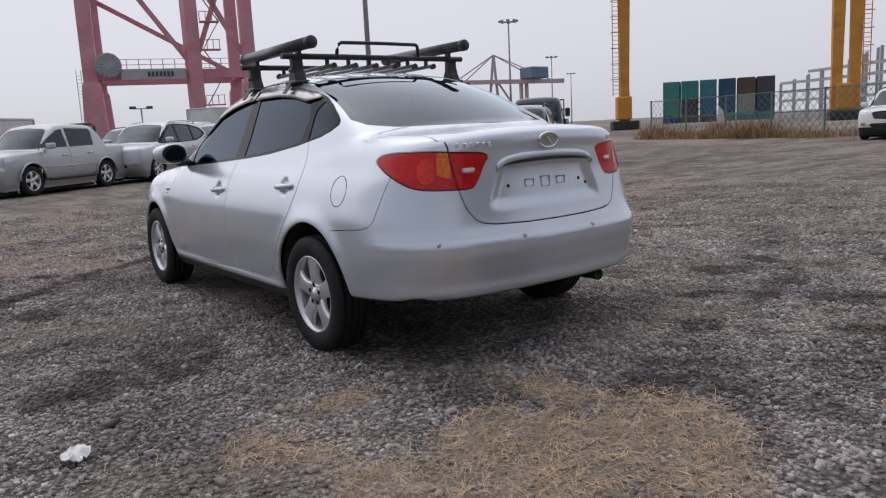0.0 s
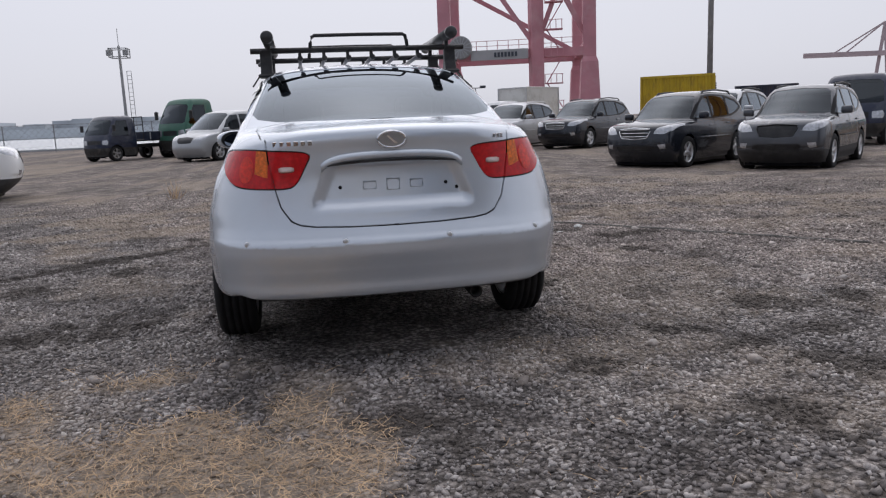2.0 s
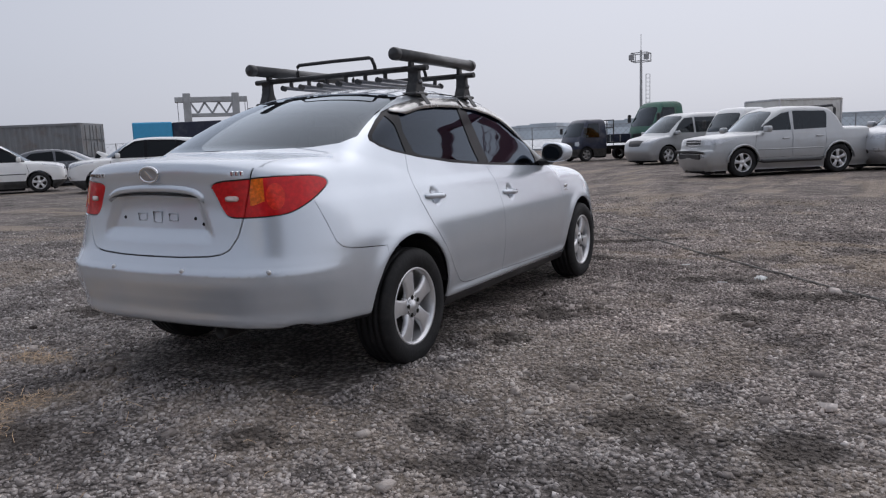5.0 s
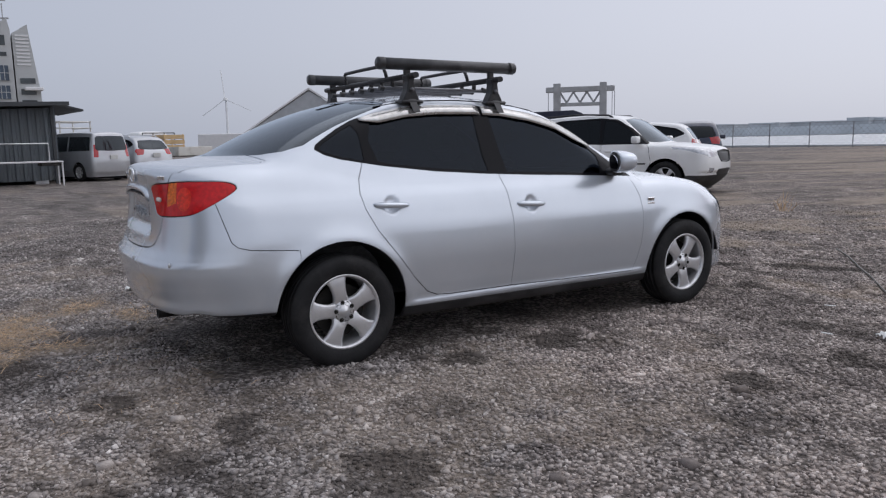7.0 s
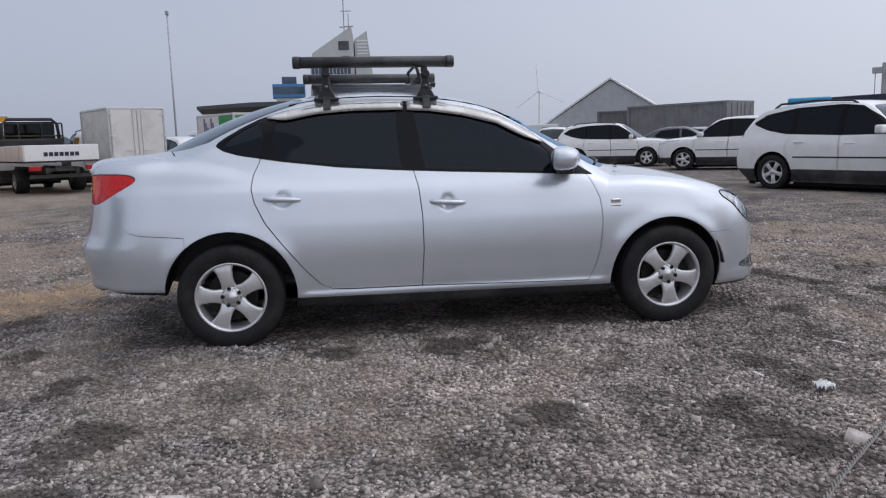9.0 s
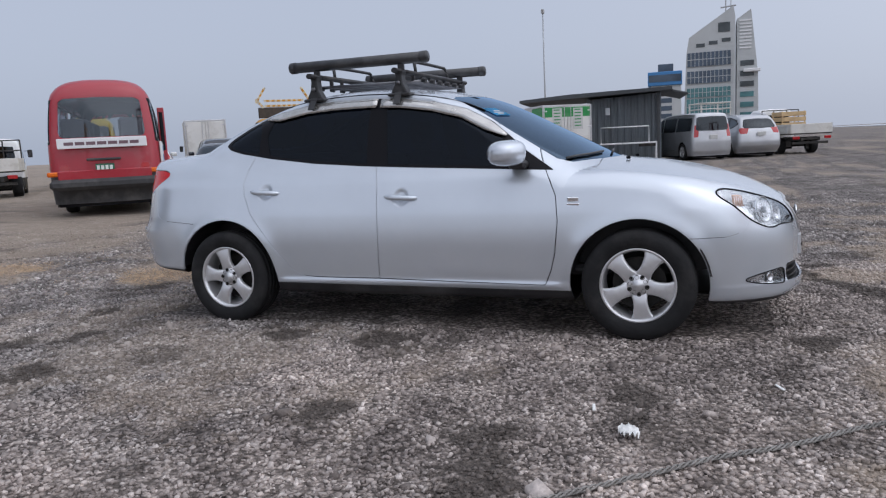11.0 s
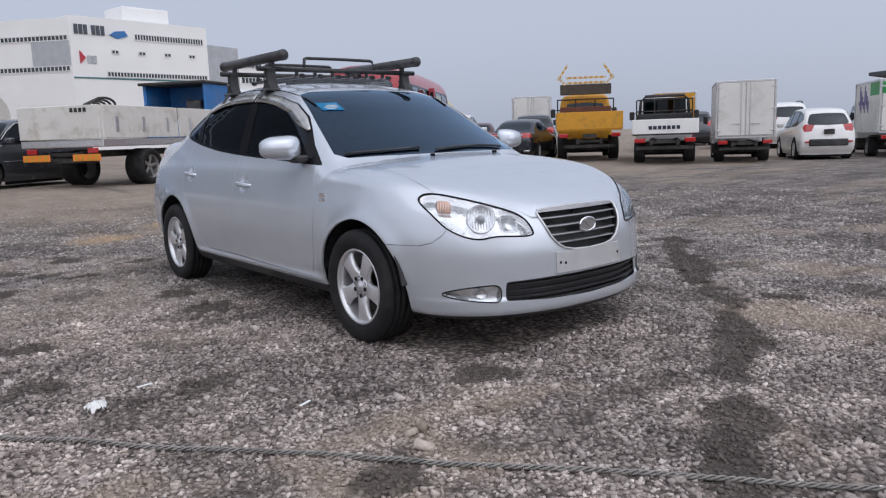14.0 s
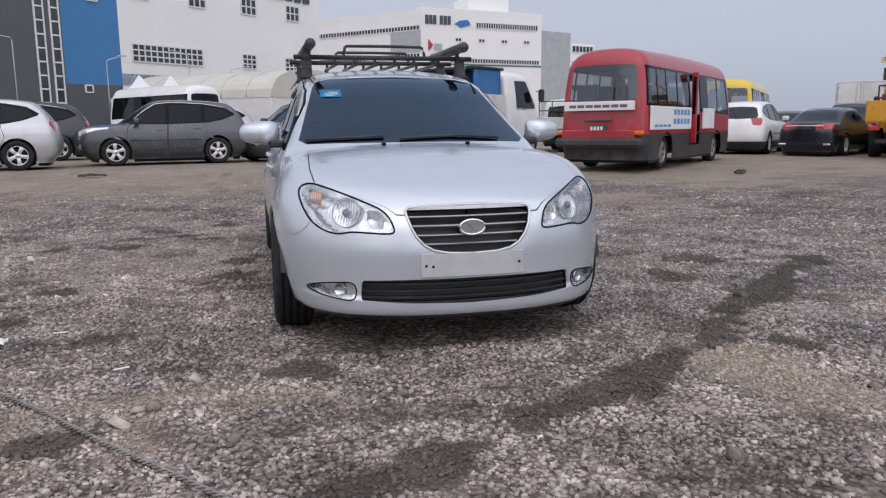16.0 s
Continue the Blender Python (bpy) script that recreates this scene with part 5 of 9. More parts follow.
CAB = style(
    W=[(-.9, .83), (.6, .84), (.95, .80)],
    SIDE=[(.3, -.02), (.8, 0), (1.1, -.01), (1.9, -.12), (2.1, -.16)],
    REAR=[(.3, -.72), (1.2, -.72), (2.1, -.66)],
    FRONT=[(.3, .86), (.5, .90), (.9, .88), (1.15, .80), (1.5, .60), (1.9, .34), (2.1, .18)],
    DECK=[(-1, 1.0), (1, 1.0)], ROOF=[(-1, 1.93), (-.3, 1.96), (.3, 1.94), (.6, 1.88), (1.2, 1.8)],
    floor=.34, arches=(.42,), arch_r=.38, wheel_r=.33, wheel_x=.70, lean_front=.09, lean_rear=.0, corner=.14, crown=.04, roof_k=.14, box=((0, -1.0, .2), (1.0, 1.1, 2.2)),
    panes=([(.62, 1.14), (.56, 1.10), (-.28, 1.10), (-.28, 1.74), (.26, 1.74)],), screen=[(0, 1.14), (.62, 1.13), (.74, 1.18), (.66, 1.68), (.56, 1.76), (0, 1.78)], screen_y=.1,
    back=[(0, 1.25), (.55, 1.25), (.60, 1.30), (.56, 1.66), (0, 1.70)], head=[(.48, .72), (.74, .72), (.78, .82), (.72, .92), (.48, .90)], grille=[(0, .90), (.40, .89), (.40, .74), (0, .73)],
    clad=.58, doors=([(.56, 1.08), (.02, .7), (-.02, .5), (-.38, .5), (-.38, 1.9), (-.36, 1.08)],))
PICKUP = style(
    W=[(-2.45, .86), (-1.9, .89), (0, .915), (1.6, .90), (2.36, .80)],
    SIDE=[(.2, -.08), (.35, -.02), (.6, 0), (.85, -.012), (1.0, -.04), (1.1, -.07), (1.6, -.24), (1.8, -.32)],
    REAR=[(.2, -2.40), (.4, -2.46), (1.2, -2.44), (1.8, -2.4)], FRONT=[(.15, 2.25), (.3, 2.36), (.5, 2.42), (.66, 2.40), (.70, 2.32), (.85, 2.30), (1.1, 2.22)],
    DECK=[(-2.6, 1.16), (-1.0, 1.17), (-.6, 1.10), (.9, 1.09), (1.3, 1.085), (1.7, 1.06), (2.05, 1.02), (2.4, .96)],
    ROOF=[(-2.6, .3), (-1.9, .8), (-1.55, 1.2), (-1.34, 1.55), (-1.2, 1.66), (-.95, 1.70), (-.2, 1.72), (.1, 1.70), (.35, 1.63), (.65, 1.44), (.95, 1.23), (1.15, 1.09), (1.5, .85), (2.4, .5)],
    floor=.30, corner=.10, lean_front=.10, hood_k=.06, arches=(1.40, -1.355), arch_r=.42, wheel_r=.36, wheel_x=.79, box=((0, -2.6, .15), (1.0, 2.5, 1.85)),
    panes=([(.93, 1.12), (.02, 1.12), (.0, 1.57), (.22, 1.54), (.56, 1.38)], [(-.06, 1.12), (-1.02, 1.14), (-1.10, 1.50), (-1.04, 1.57), (-.1, 1.59)]),
    screen=[(0, 1.12), (.60, 1.10), (.71, 1.12), (.60, 1.53), (.52, 1.58), (0, 1.62)], head=[(.48, .80), (.72, .79), (.85, .84), (.87, .96), (.75, .95), (.50, .92)], grille=[(0, .95), (.36, .94), (.36, .80), (0, .79)],
    tail=[(.74, 1.08), (.98, 1.08), (1.0, .80), (.76, .80)], intake=[(-.3, .62), (0, .62), (.40, .62), (.40, .50), (0, .50), (-.3, .50)], fog=[(.50, .63), (.66, .63), (.66, .50), (.50, .50)], clad=.46, doors=([(.01, 1.3), (0, 1.0), (.03, .7), (.02, .46), (1.02, .46), (1.08, .7), (1.02, 1.0), (.7, 1.3)], [(-.03, 1.3), (-.02, 1.0), (.01, .7), (0, .46), (-.80, .46), (-.93, .62), (-.98, .8), (-.98, 1.3)]))
BUS = style(
    W=[(-3.6, 1.0), (-3.2, 1.03), (3, 1.03), (3.5, .96)],
    SIDE=[(.3, -.02), (.8, 0), (1.4, -.01), (2.3, -.10), (2.7, -.16)],
    REAR=[(.3, -3.45), (.6, -3.53), (1.0, -3.52), (1.8, -3.46), (2.4, -3.38), (2.8, -3.3)], FRONT=[(.3, 3.4), (.6, 3.52), (1.2, 3.48), (2.0, 3.3), (2.7, 3.05)],
    DECK=[(-4, 1), (4, 1)], ROOF=[(-3.7, 2.55), (-3.2, 2.66), (0, 2.70), (3.0, 2.66), (3.6, 2.5)],
    floor=.44, arches=(2.0, -2.085), arch_r=.46, wheel_r=.38, wheel_x=.82, lean_front=.16, lean_rear=.10, corner=.22, crown=.08, roof_k=.30, box=((0, -3.75, .2), (1.15, 3.75, 2.9)),
    panes=([(-3.25, 1.45), (-2.75, 1.45), (-2.75, 2.2), (-3.2, 2.2)], [(-2.69, 1.45), (-2.15, 1.45), (-2.15, 2.2), (-2.69, 2.2)], [(-2.09, 1.45), (-1.4, 1.45), (-1.4, 2.2), (-2.09, 2.2)], [(-1.34, 1.45), (-.5, 1.45), (-.5, 2.2), (-1.34, 2.2)], [(1.05, 1.35), (1.9, 1.35), (1.9, 2.2), (1.05, 2.2)], [(1.97, 1.35), (2.95, 1.30), (2.75, 2.15), (1.97, 2.2)]),
    frame=[(-3.3, 1.40), (3.05, 1.25), (2.85, 2.22), (-3.24, 2.26)],
    back=[(0, 1.52), (.72, 1.52), (.80, 1.58), (.74, 2.22), (.66, 2.28), (0, 2.30)], screen=[(0, 1.3), (.8, 1.3), (.74, 2.2), (0, 2.25)], screen_y=2.5,
    head=[(.5, .75), (.85, .75), (.85, .95), (.5, .95)], tail=[(.86, .98), (1.06, .98), (1.06, .86), (.86, .86)], clad=.80, openings=([(-.40, .50), (.42, .50), (.42, 2.2), (-.40, 2.2)],))

STYLES = {"suv": SUV, "van": VAN, "cab": CAB, "pickup": PICKUP, "bus": BUS}
MADE = {}
LAMP_GLASS = material("headlamp_glass", (0.55, 0.56, 0.58), 0.15, 0.5, vary=0.3, scale=20, coat=1.0)
TAIL_GLASS = material("tail_lamp_glass", (0.42, 0.012, 0.014), 0.15, coat=1.0, vary=0.15, scale=20)
DARK_GLASS = glass("dark_car_glass", (0.016, 0.018, 0.022), 0.024)
CAR_GLASS = glass("car_glass", (0.07, 0.08, 0.088), 0.05)
CLAD_GREY = material("grey_cladding", (0.035, 0.035, 0.037), 0.6, vary=0.2, dirt=(0.2, 0.19, 0.17), dirt_amount=0.3)
STEEL_WHEEL = material("steel_wheel", (0.30, 0.29, 0.28), 0.5, 0.5, vary=0.3, scale=15, dirt=(0.1, 0.09, 0.08), dirt_amount=0.5, dirt_scale=8)
CHASSIS = material("chassis_black", (0.03, 0.028, 0.026), 0.7, vary=0.3, dirt=(0.14, 0.12, 0.10), dirt_amount=0.5, dirt_scale=4)
far_wheel = {}


def far_wheels(parent, s, ys, scale_r, x, mats, width=.22):
    key = round(scale_r, 3), mats[1].name, width
    if key not in far_wheel:
        far_wheel[key] = wheel_meshes(scale_r, scale_r * .64, width, 5, True)
    for y in ys:
        for sx in (1, -1):
            add_wheel(parent, far_wheel[key], mats, y, x * sx, scale_r)


def paint_slot(ob, mat):
    if not ob.data.materials:
        ob.data.materials.append(mat)
    ob.material_slots[0].link = 'OBJECT'
    ob.material_slots[0].material = mat


def vehicle(kind, name, label, category, at, paint, size=(1, 1, 1), glass_mat=None, clad=None, wheels=None, rails=True, plate=None, grille=None, group="", mirrors=True, line=False):
    """A parked vehicle: skin panels, lamps, glass, wheels, mirrors, handles and roof rails."""
    s = STYLES[kind]
    if kind not in MADE:
        MADE[kind] = style_meshes(s, .07 if kind == "bus" else .045)
    ob = holder = thing(name, label, category, group, at=at)
    surfaces = {"paint": paint, "glass": glass_mat or DARK_GLASS, "black": GLOSS_BLACK, "lamp": LAMP_GLASS, "red": TAIL_GLASS, "grille": BLACK_TRIM, "clad": clad or paint}
    scaled = Matrix.Diagonal((*size, 1))
    for nm, me, surf in MADE[kind]:
        o = new(nm, me)
        o.parent = holder
        o.matrix_basis = scaled
        paint_slot(o, surfaces[surf])
    far_wheels(holder, s, [y * size[1] for y in s["arches"]], s["wheel_r"] * size[2], s["wheel_x"] * size[0], wheels or (RUBBER, ALLOY, DARK_METAL, ALLOY))
    by0, by1 = s["box"][0][1], s["box"][1][1]
    # plain dark box, added to deepen the shade beneath the vehicle
    o = part("underbody", boxes(((-.72, by0 + .55, max(.17, s["floor"] - .13)), (.72, by1 - .55, s["floor"] + .16)), bevel=.04), CHASSIS, holder)
    o.matrix_basis = scaled
    if kind in ("suv", "van", "pickup"):
        front = {"suv": .80, "van": 1.28, "pickup": .80}[kind]
        for sx in (1, -1):
            if mirrors:
                bm = bmesh.new()
                box(bm, (-.11, -.07, -.075), (.11, .07, .075), .035, segments=2)
                o = part("door_mirror", bm, paint, holder, smooth=True)
                o.matrix_basis = scaled @ pose(sx * 1.0, front, 1.16)
            for y, z in ((.20, .92), (-.78, .95)):
                bm = bmesh.new()
                box(bm, (-.018, -.10, -.018), (.018, .10, .018), .008)
                o = part("door_handle", bm, CHROME if rails == "chrome" else paint, holder)
                o.matrix_basis = scaled @ pose(sx * (.905 if kind != "van" else .93), y, z, 0, -4 * sx)
            if rails and kind == "suv":
                o = part("roof_rail", tube([(sx * .60, -1.50, 1.62), (sx * .60, -1.38, 1.70), (sx * .61, -.6, 1.735), (sx * .60, .05, 1.70), (sx * .60, .15, 1.64)], .022, 6), ALLOY if rails == "alloy" else BLACK_TRIM, holder)
                o.matrix_basis = scaled
    # sky reflection along the drip edge, modelled as a silver strip
    if line and kind == "suv":
        for sx in (1, -1):
            o = part("drip_gleam", tube([(sx * (float(s["W"](y)) + float(s["SIDE"](z)) - .004), y, z) for y, z in ((-1.62, 1.50), (-1.3, 1.565), (-1.0, 1.608), (-.5, 1.632), (-.1, 1.638), (.28, 1.595), (.62, 1.395), (.86, 1.20))], .014, 6), SILVER_TRIM, holder, "bright line for the sky gleam over the windows")
            o.matrix_basis = scaled
    if grille and kind in ("suv", "pickup"):
        for k in range(3):
            z = .74 + .075 * k
            o = part("grille_bar", tube([(x, float(s["FRONT"](z)) - s["lean_front"] * (abs(x) / .8) ** 2.2 + .004, z) for x in (-.36, -.2, 0, .2, .36)], .011, 5), grille, holder)
            o.matrix_basis = scaled
    if kind in ("suv", "pickup"):
        rim = [(x, float(s["FRONT"](z)) - s["lean_front"] * (abs(x) / .8) ** 2.2 + .003, z) for x, z in [(-a, b) for a, b in s["grille"][::-1]] + s["grille"]]
        o = part("grille_frame", tube(rim + rim[:1], .012, 5), CHROME if grille else BLACK_TRIM, holder)
        o.matrix_basis = scaled
        for sx in (1, -1):
            o = part("side_moulding", tube([(sx * (float(s["W"](y)) + float(s["SIDE"](.66)) - .004), y, .66) for y in (-.88, -.4, 0, .5, .98)], .017, 6), clad or paint, holder)
            o.matrix_basis = scaled
    if plate:
        y = {"suv": -2.36, "van": -2.575, "pickup": -2.47, "bus": -3.56}[kind]
        bm = boxes(((-.17, y - .012, .84), (.17, y + .02, 1.0)), bevel=.004)
        o = part("number_plate", bm, plate, holder)
        o.matrix_basis = scaled
    return ob

# ---- the rows of parked vehicles ----
P_SILVER = car_paint("silver_paint", (0.50, 0.51, 0.53), 0.6, 0.33)
P_SILVER_OLD = car_paint("old_silver_paint", (0.44, 0.45, 0.46), 0.55, 0.36, 0.3)
P_BLACK = car_paint("black_paint", (0.018, 0.022, 0.032), 0.3, 0.22, 0.08)
P_GREYBLACK = car_paint("charcoal_paint", (0.085, 0.09, 0.102), 0.45, 0.26, 0.08)
P_NAVY = car_paint("navy_paint", (0.012, 0.018, 0.045), 0.2, 0.3, 0.2)
P_WHITE = car_paint("white_paint", (0.82, 0.82, 0.81), 0.0, 0.28, 0.2)
P_CREAM = material("cream_truck_panel", (0.66, 0.645, 0.60), 0.5, vary=0.05, scale=2, dirt=(0.30, 0.25, 0.19), dirt_amount=0.55, dirt_scale=2.5)
P_GREEN = material("green_truck_paint", (0.05, 0.15, 0.105), 0.45, vary=0.12, scale=3, dirt=(0.18, 0.17, 0.15), dirt_amount=0.4)
P_RED = car_paint("red_bus_paint", (0.36, 0.014, 0.028), 0.0, 0.35, 0.12)
P_YELLOW = material("yellow_truck_paint", (0.62, 0.30, 0.015), 0.5, vary=0.1, scale=3, dirt=(0.13, 0.09, 0.05), dirt_amount=0.6, dirt_scale=3)
P_BUSYELLOW = car_paint("yellow_bus_paint", (0.72, 0.50, 0.03), 0.0, 0.4, 0.1)
PLATE_GREEN = material("green_plate", (0.03, 0.16, 0.09), 0.5, vary=0.1, scale=30)
PLATE_PALE = material("pale_plate", (0.55, 0.55, 0.53), 0.5, vary=0.1, scale=30)
BUS_GLASS = glass("bus_window_glass", (0.55, 0.58, 0.60))
ROW_A, ROW_B = "row of parked vehicles facing the yard", "row of parked vehicles seen from behind"

musso = vehicle("pickup", "pickup_truck", "old silver double-cab pickup truck with chrome bumper bar on gravel", "pickup", pose(.77, 16.70, 0, 0, 0, 130.5), P_SILVER_OLD, (.97, .97, 1.0), CAR_GLASS, P_SILVER_OLD, grille=CHROME, group=ROW_A)
vehicle("suv", "suv", "silver compact suv parked beside the pickup", "suv", pose(4.34, 19.33, 0, 0, 0, 133.3), P_SILVER, (1.02, 1.02, 1.02), CAR_GLASS, P_SILVER, rails="alloy", group=ROW_A)
vehicle("suv", "suv", "silver suv with a black grille in the row", "suv", pose(7.84, 22.87, 0, 0, 0, 136.2), P_SILVER, (1, 1, 1.0), CAR_GLASS, P_SILVER, rails="alloy", group=ROW_A)
vehicle("suv", "suv", "black suv with chrome grille bars in the row", "suv", pose(9.83, 20.49, 0, 0, 0, 130), P_BLACK, (.97, .97, .99), CAR_GLASS, P_BLACK, grille=CHROME, group=ROW_A)
vehicle("suv", "suv", "large black suv with a chrome barred grille", "suv", pose(8.48, 11.06, -.12, 0, 0, 124.9), P_BLACK, (.93, .93, .98), CAR_GLASS, P_BLACK, grille=CHROME, group=ROW_A)
vehicle("suv", "suv", "dark charcoal suv with clear headlamps and grey bumpers", "suv", pose(10.19, 8.89, -.12, 0, 0, 130.2), P_GREYBLACK, (.94, .93, .98), CAR_GLASS, CLAD_GREY, group=ROW_A)
vehicle("suv", "suv", "silver suv far back in the row", "suv", pose(11.30, 14.01, 0.000, 0, 0, 129.7), P_SILVER, (1, 1, .97), CAR_GLASS, P_SILVER, group=ROW_A)
vehicle("van", "van", "grey van with a black front grille", "van", pose(-3.15, 25.73, 0, 0, 0, 141.5), P_SILVER_OLD, (1, 1, 1), CAR_GLASS, group=ROW_A)
vehicle("suv", "suv", "white suv with black sills and tinted windows", "suv", pose(-7.94, 9.33, -.02, 0, 0, -67), P_WHITE, (1.03, 1.03, 1.0), DARK_GLASS, CLAD_GREY, rails="black")
vehicle("suv", "suv", "white suv parked behind another white suv", "suv", pose(-17.21, 11.73, 0.000, 0, 0, 141.5), P_WHITE, (.98, .98, .96), DARK_GLASS, CLAD_GREY, rails=False)
vehicle("suv", "suv", "small white suv with black wheels and sills", "suv", pose(-22.19, 9.68, 0.000, 0, 0, -30), P_WHITE, (.98, .95, .95), DARK_GLASS, CLAD_GREY, rails="black")
hatch = vehicle("suv", "hatchback", "small white hatchback with red tail lamps", "hatchback", pose(-20.69, -6.05, 0.000, 0, 0, 127.7), P_WHITE, (.84, .75, .88), CAR_GLASS, P_WHITE, rails=False, plate=BLACK_TRIM, group=ROW_B)
vehicle("van", "van", "silver van standing beside the shed", "van", pose(-28.39, .13, 0, 0, 0, 118.3), P_SILVER, (.93, .95, .97), CAR_GLASS, plate=PLATE_PALE, group=ROW_B)
vehicle("suv", "suv", "silver suv with a pale rear plate", "suv", pose(-29.53, 2.13, 0, 0, 0, 113), P_SILVER, (1, 1, 1), CAR_GLASS, P_SILVER, rails="alloy", plate=PLATE_PALE, group=ROW_B)
red_bus = vehicle("bus", "minibus", "red minibus with dark grey lower body and open side door", "bus", pose(-8.77, -11.56, 0.089, 0, 0, 130.7), P_RED, (.97, .97, .97), BUS_GLASS, CLAD_GREY, (RUBBER, STEEL_WHEEL, DARK_METAL, STEEL_WHEEL), plate=PLATE_GREEN)
vehicle("bus", "minibus", "yellow minibus behind the red one", "bus", pose(-20.0, -24.0, 0.100, 0, 0, 137), P_BUSYELLOW, (1, 1, 1.04), BUS_GLASS, P_BUSYELLOW, (RUBBER, STEEL_WHEEL, DARK_METAL, STEEL_WHEEL))
vehicle("suv", "suv", "charcoal suv with silver wheels and dark windows", "suv", pose(3.25, -15.5, 0.160, 0, 0, -77), P_GREYBLACK, (.93, .91, .95), DARK_GLASS, CLAD_GREY, rails=False, line=True)
vehicle("suv", "suv", "dark grey suv with clear headlamps", "suv", pose(-.50, -16.60, 0.156, 0, 0, -57), P_GREYBLACK, (.97, .945, .96), DARK_GLASS, P_GREYBLACK, rails=False, line=True)
vehicle("suv", "suv", "silver suv with red tail lamps and alloy wheels", "suv", pose(7.42, -13.72, .158, 0, 0, -80), P_SILVER, (.91, .90, .94), DARK_GLASS, P_SILVER, rails=False, line=True)
vehicle("suv", "suv", "white suv with grey lower body near the fence", "suv", pose(26.0, 6.5, 0.000, 0, 0, 100), P_WHITE, (1, 1, 1.02), CAR_GLASS, CLAD_GREY)

# black insert and reflectors in the hatchback's rear bumper
part("bumper_insert", boxes(((-.52, -1.775, .40), (.52, -1.68, .60)), bevel=.03), BLACK_TRIM, hatch, "black rear bumper insert")
for sx in (1, -1):
    part("reflector", boxes(((sx * .56 - .07, -1.755, .50), (sx * .56 + .07, -1.66, .545)), bevel=.01), TAIL_GLASS, hatch)
# fittings of the old pickup
for sx in (1, -1):
    part("side_step", tube([(sx * .86, .95, .40), (sx * .93, .85, .37), (sx * .93, -.75, .37), (sx * .86, -.85, .40)], .04, 8), CLAD_GREY, musso, "grey side step")
    for cy in (1.358, -1.314):
        part("arch_flare", tube([(sx * .895, cy + .43 * math.cos(a), .36 + .43 * math.sin(a)) for a in np.linspace(.05, math.pi - .05, 13)], .028, 6), P_SILVER_OLD, musso)
part("bull_bar", tube([(-.62, 2.30, .62), (-.45, 2.44, .66), (.45, 2.44, .66), (.62, 2.30, .62)], .032, 8), CLAD_GREY, musso, "dark bumper bar")
part("lower_grille", boxes(((-.50, 2.24, .46), (.50, 2.345, .60)), bevel=.02), BLACK_TRIM, musso)
part("roll_bar", tube([(-.66, -1.30, 1.08), (-.62, -1.34, 1.62), (-.5, -1.36, 1.70), (.5, -1.36, 1.70), (.62, -1.34, 1.62), (.66, -1.30, 1.08)], .035, 8), BLACK_TRIM, musso, "black roll bar")
# fittings of the red minibus
AD_WHITE = material("white_advert_film", (0.78, 0.79, 0.80), 0.45, vary=0.04, scale=3, dirt=(0.5, 0.48, 0.46), dirt_amount=0.3, dirt_scale=2)
AD_BLUE = material("blue_advert_print", (0.10, 0.30, 0.55), 0.5, vary=0.1, scale=6)
PLATE_INK = material("pale_plate_ink", (0.70, 0.74, 0.70), 0.5, vary=0.05)
SIGN_BAR = material("dark_print", (0.16, 0.10, 0.12), 0.5, vary=0.1)
SEAT_GREY = material("bus_seat_fabric", (0.10, 0.10, 0.12), 0.9, vary=0.2, scale=20)
for y0, y1 in ((-3.15, -.46), (.50, 1.45)):
    part("advert_panel", boxes(((1.000, y0, .86), (1.042, y1, 1.36)), bevel=.01), AD_WHITE, red_bus, "white advert film below the windows")
for k in range(5):
    for z in (.98, 1.18):
        part("print_bar", boxes(((1.042, -1.75 + .24 * k, z), (1.046, -1.58 + .24 * k, z + .12))), AD_BLUE, red_bus)
for k in range(4):
    part("print_bar", boxes(((1.042, -2.95 + .27 * k, .92), (1.046, -2.75 + .27 * k, .97))), AD_BLUE, red_bus)
part("advert_strip", boxes(((-.78, -3.515, 1.27), (.78, -3.42, 1.46)), bevel=.01), AD_WHITE, red_bus, "white printed strip below the rear window")
for k in range(7):
    part("print_bar", boxes(((-.66 + .19 * k, -3.519, 1.33), (-.50 + .19 * k, -3.515, 1.39))), SIGN_BAR, red_bus)
for x in (-.11, -.035, .04, .115):
    part("plate_bar", boxes(((x - .025, -3.576, .86), (x + .025, -3.571, .94))), PLATE_INK, red_bus)
part("rear_bumper", boxes(((-.97, -3.62, .50), (.97, -3.35, .70)), bevel=.06), CLAD_GREY, red_bus)
part("rear_panel", boxes(((-.82, -3.545, .67), (.82, -3.40, .86)), bevel=.015), P_RED, red_bus)
part("plate_handle", boxes(((-.30, -3.57, 1.03), (.30, -3.50, 1.08)), bevel=.015), CLAD_GREY, red_bus)
part("side_panel", boxes(((-1.03, -.42, .5), (-.97, .44, 2.2)), bevel=.01), P_RED, red_bus)
part("cabin_floor", boxes(((-.95, -3.2, .72), (.95, 3.0, .78))), CLAD_GREY, red_bus)
for sx in (1, -1):
    part("indicator", boxes(((sx * .90 - .10, -3.53, .76), (sx * .90 + .10, -3.42, .85)), bevel=.02), LENS_AMBER, red_bus, "amber rear lamp")
    for k in range(4):
        bm = boxes(((sx * .52 - .26, -2.9 + .85 * k, .8), (sx * .52 + .26, -2.45 + .85 * k, 1.2)), ((sx * .52 - .25, -2.95 + .85 * k, 1.1), (sx * .52 + .25, -2.82 + .85 * k, 1.85)), bevel=.05)
        part("seat", bm, SEAT_GREY, red_bus)
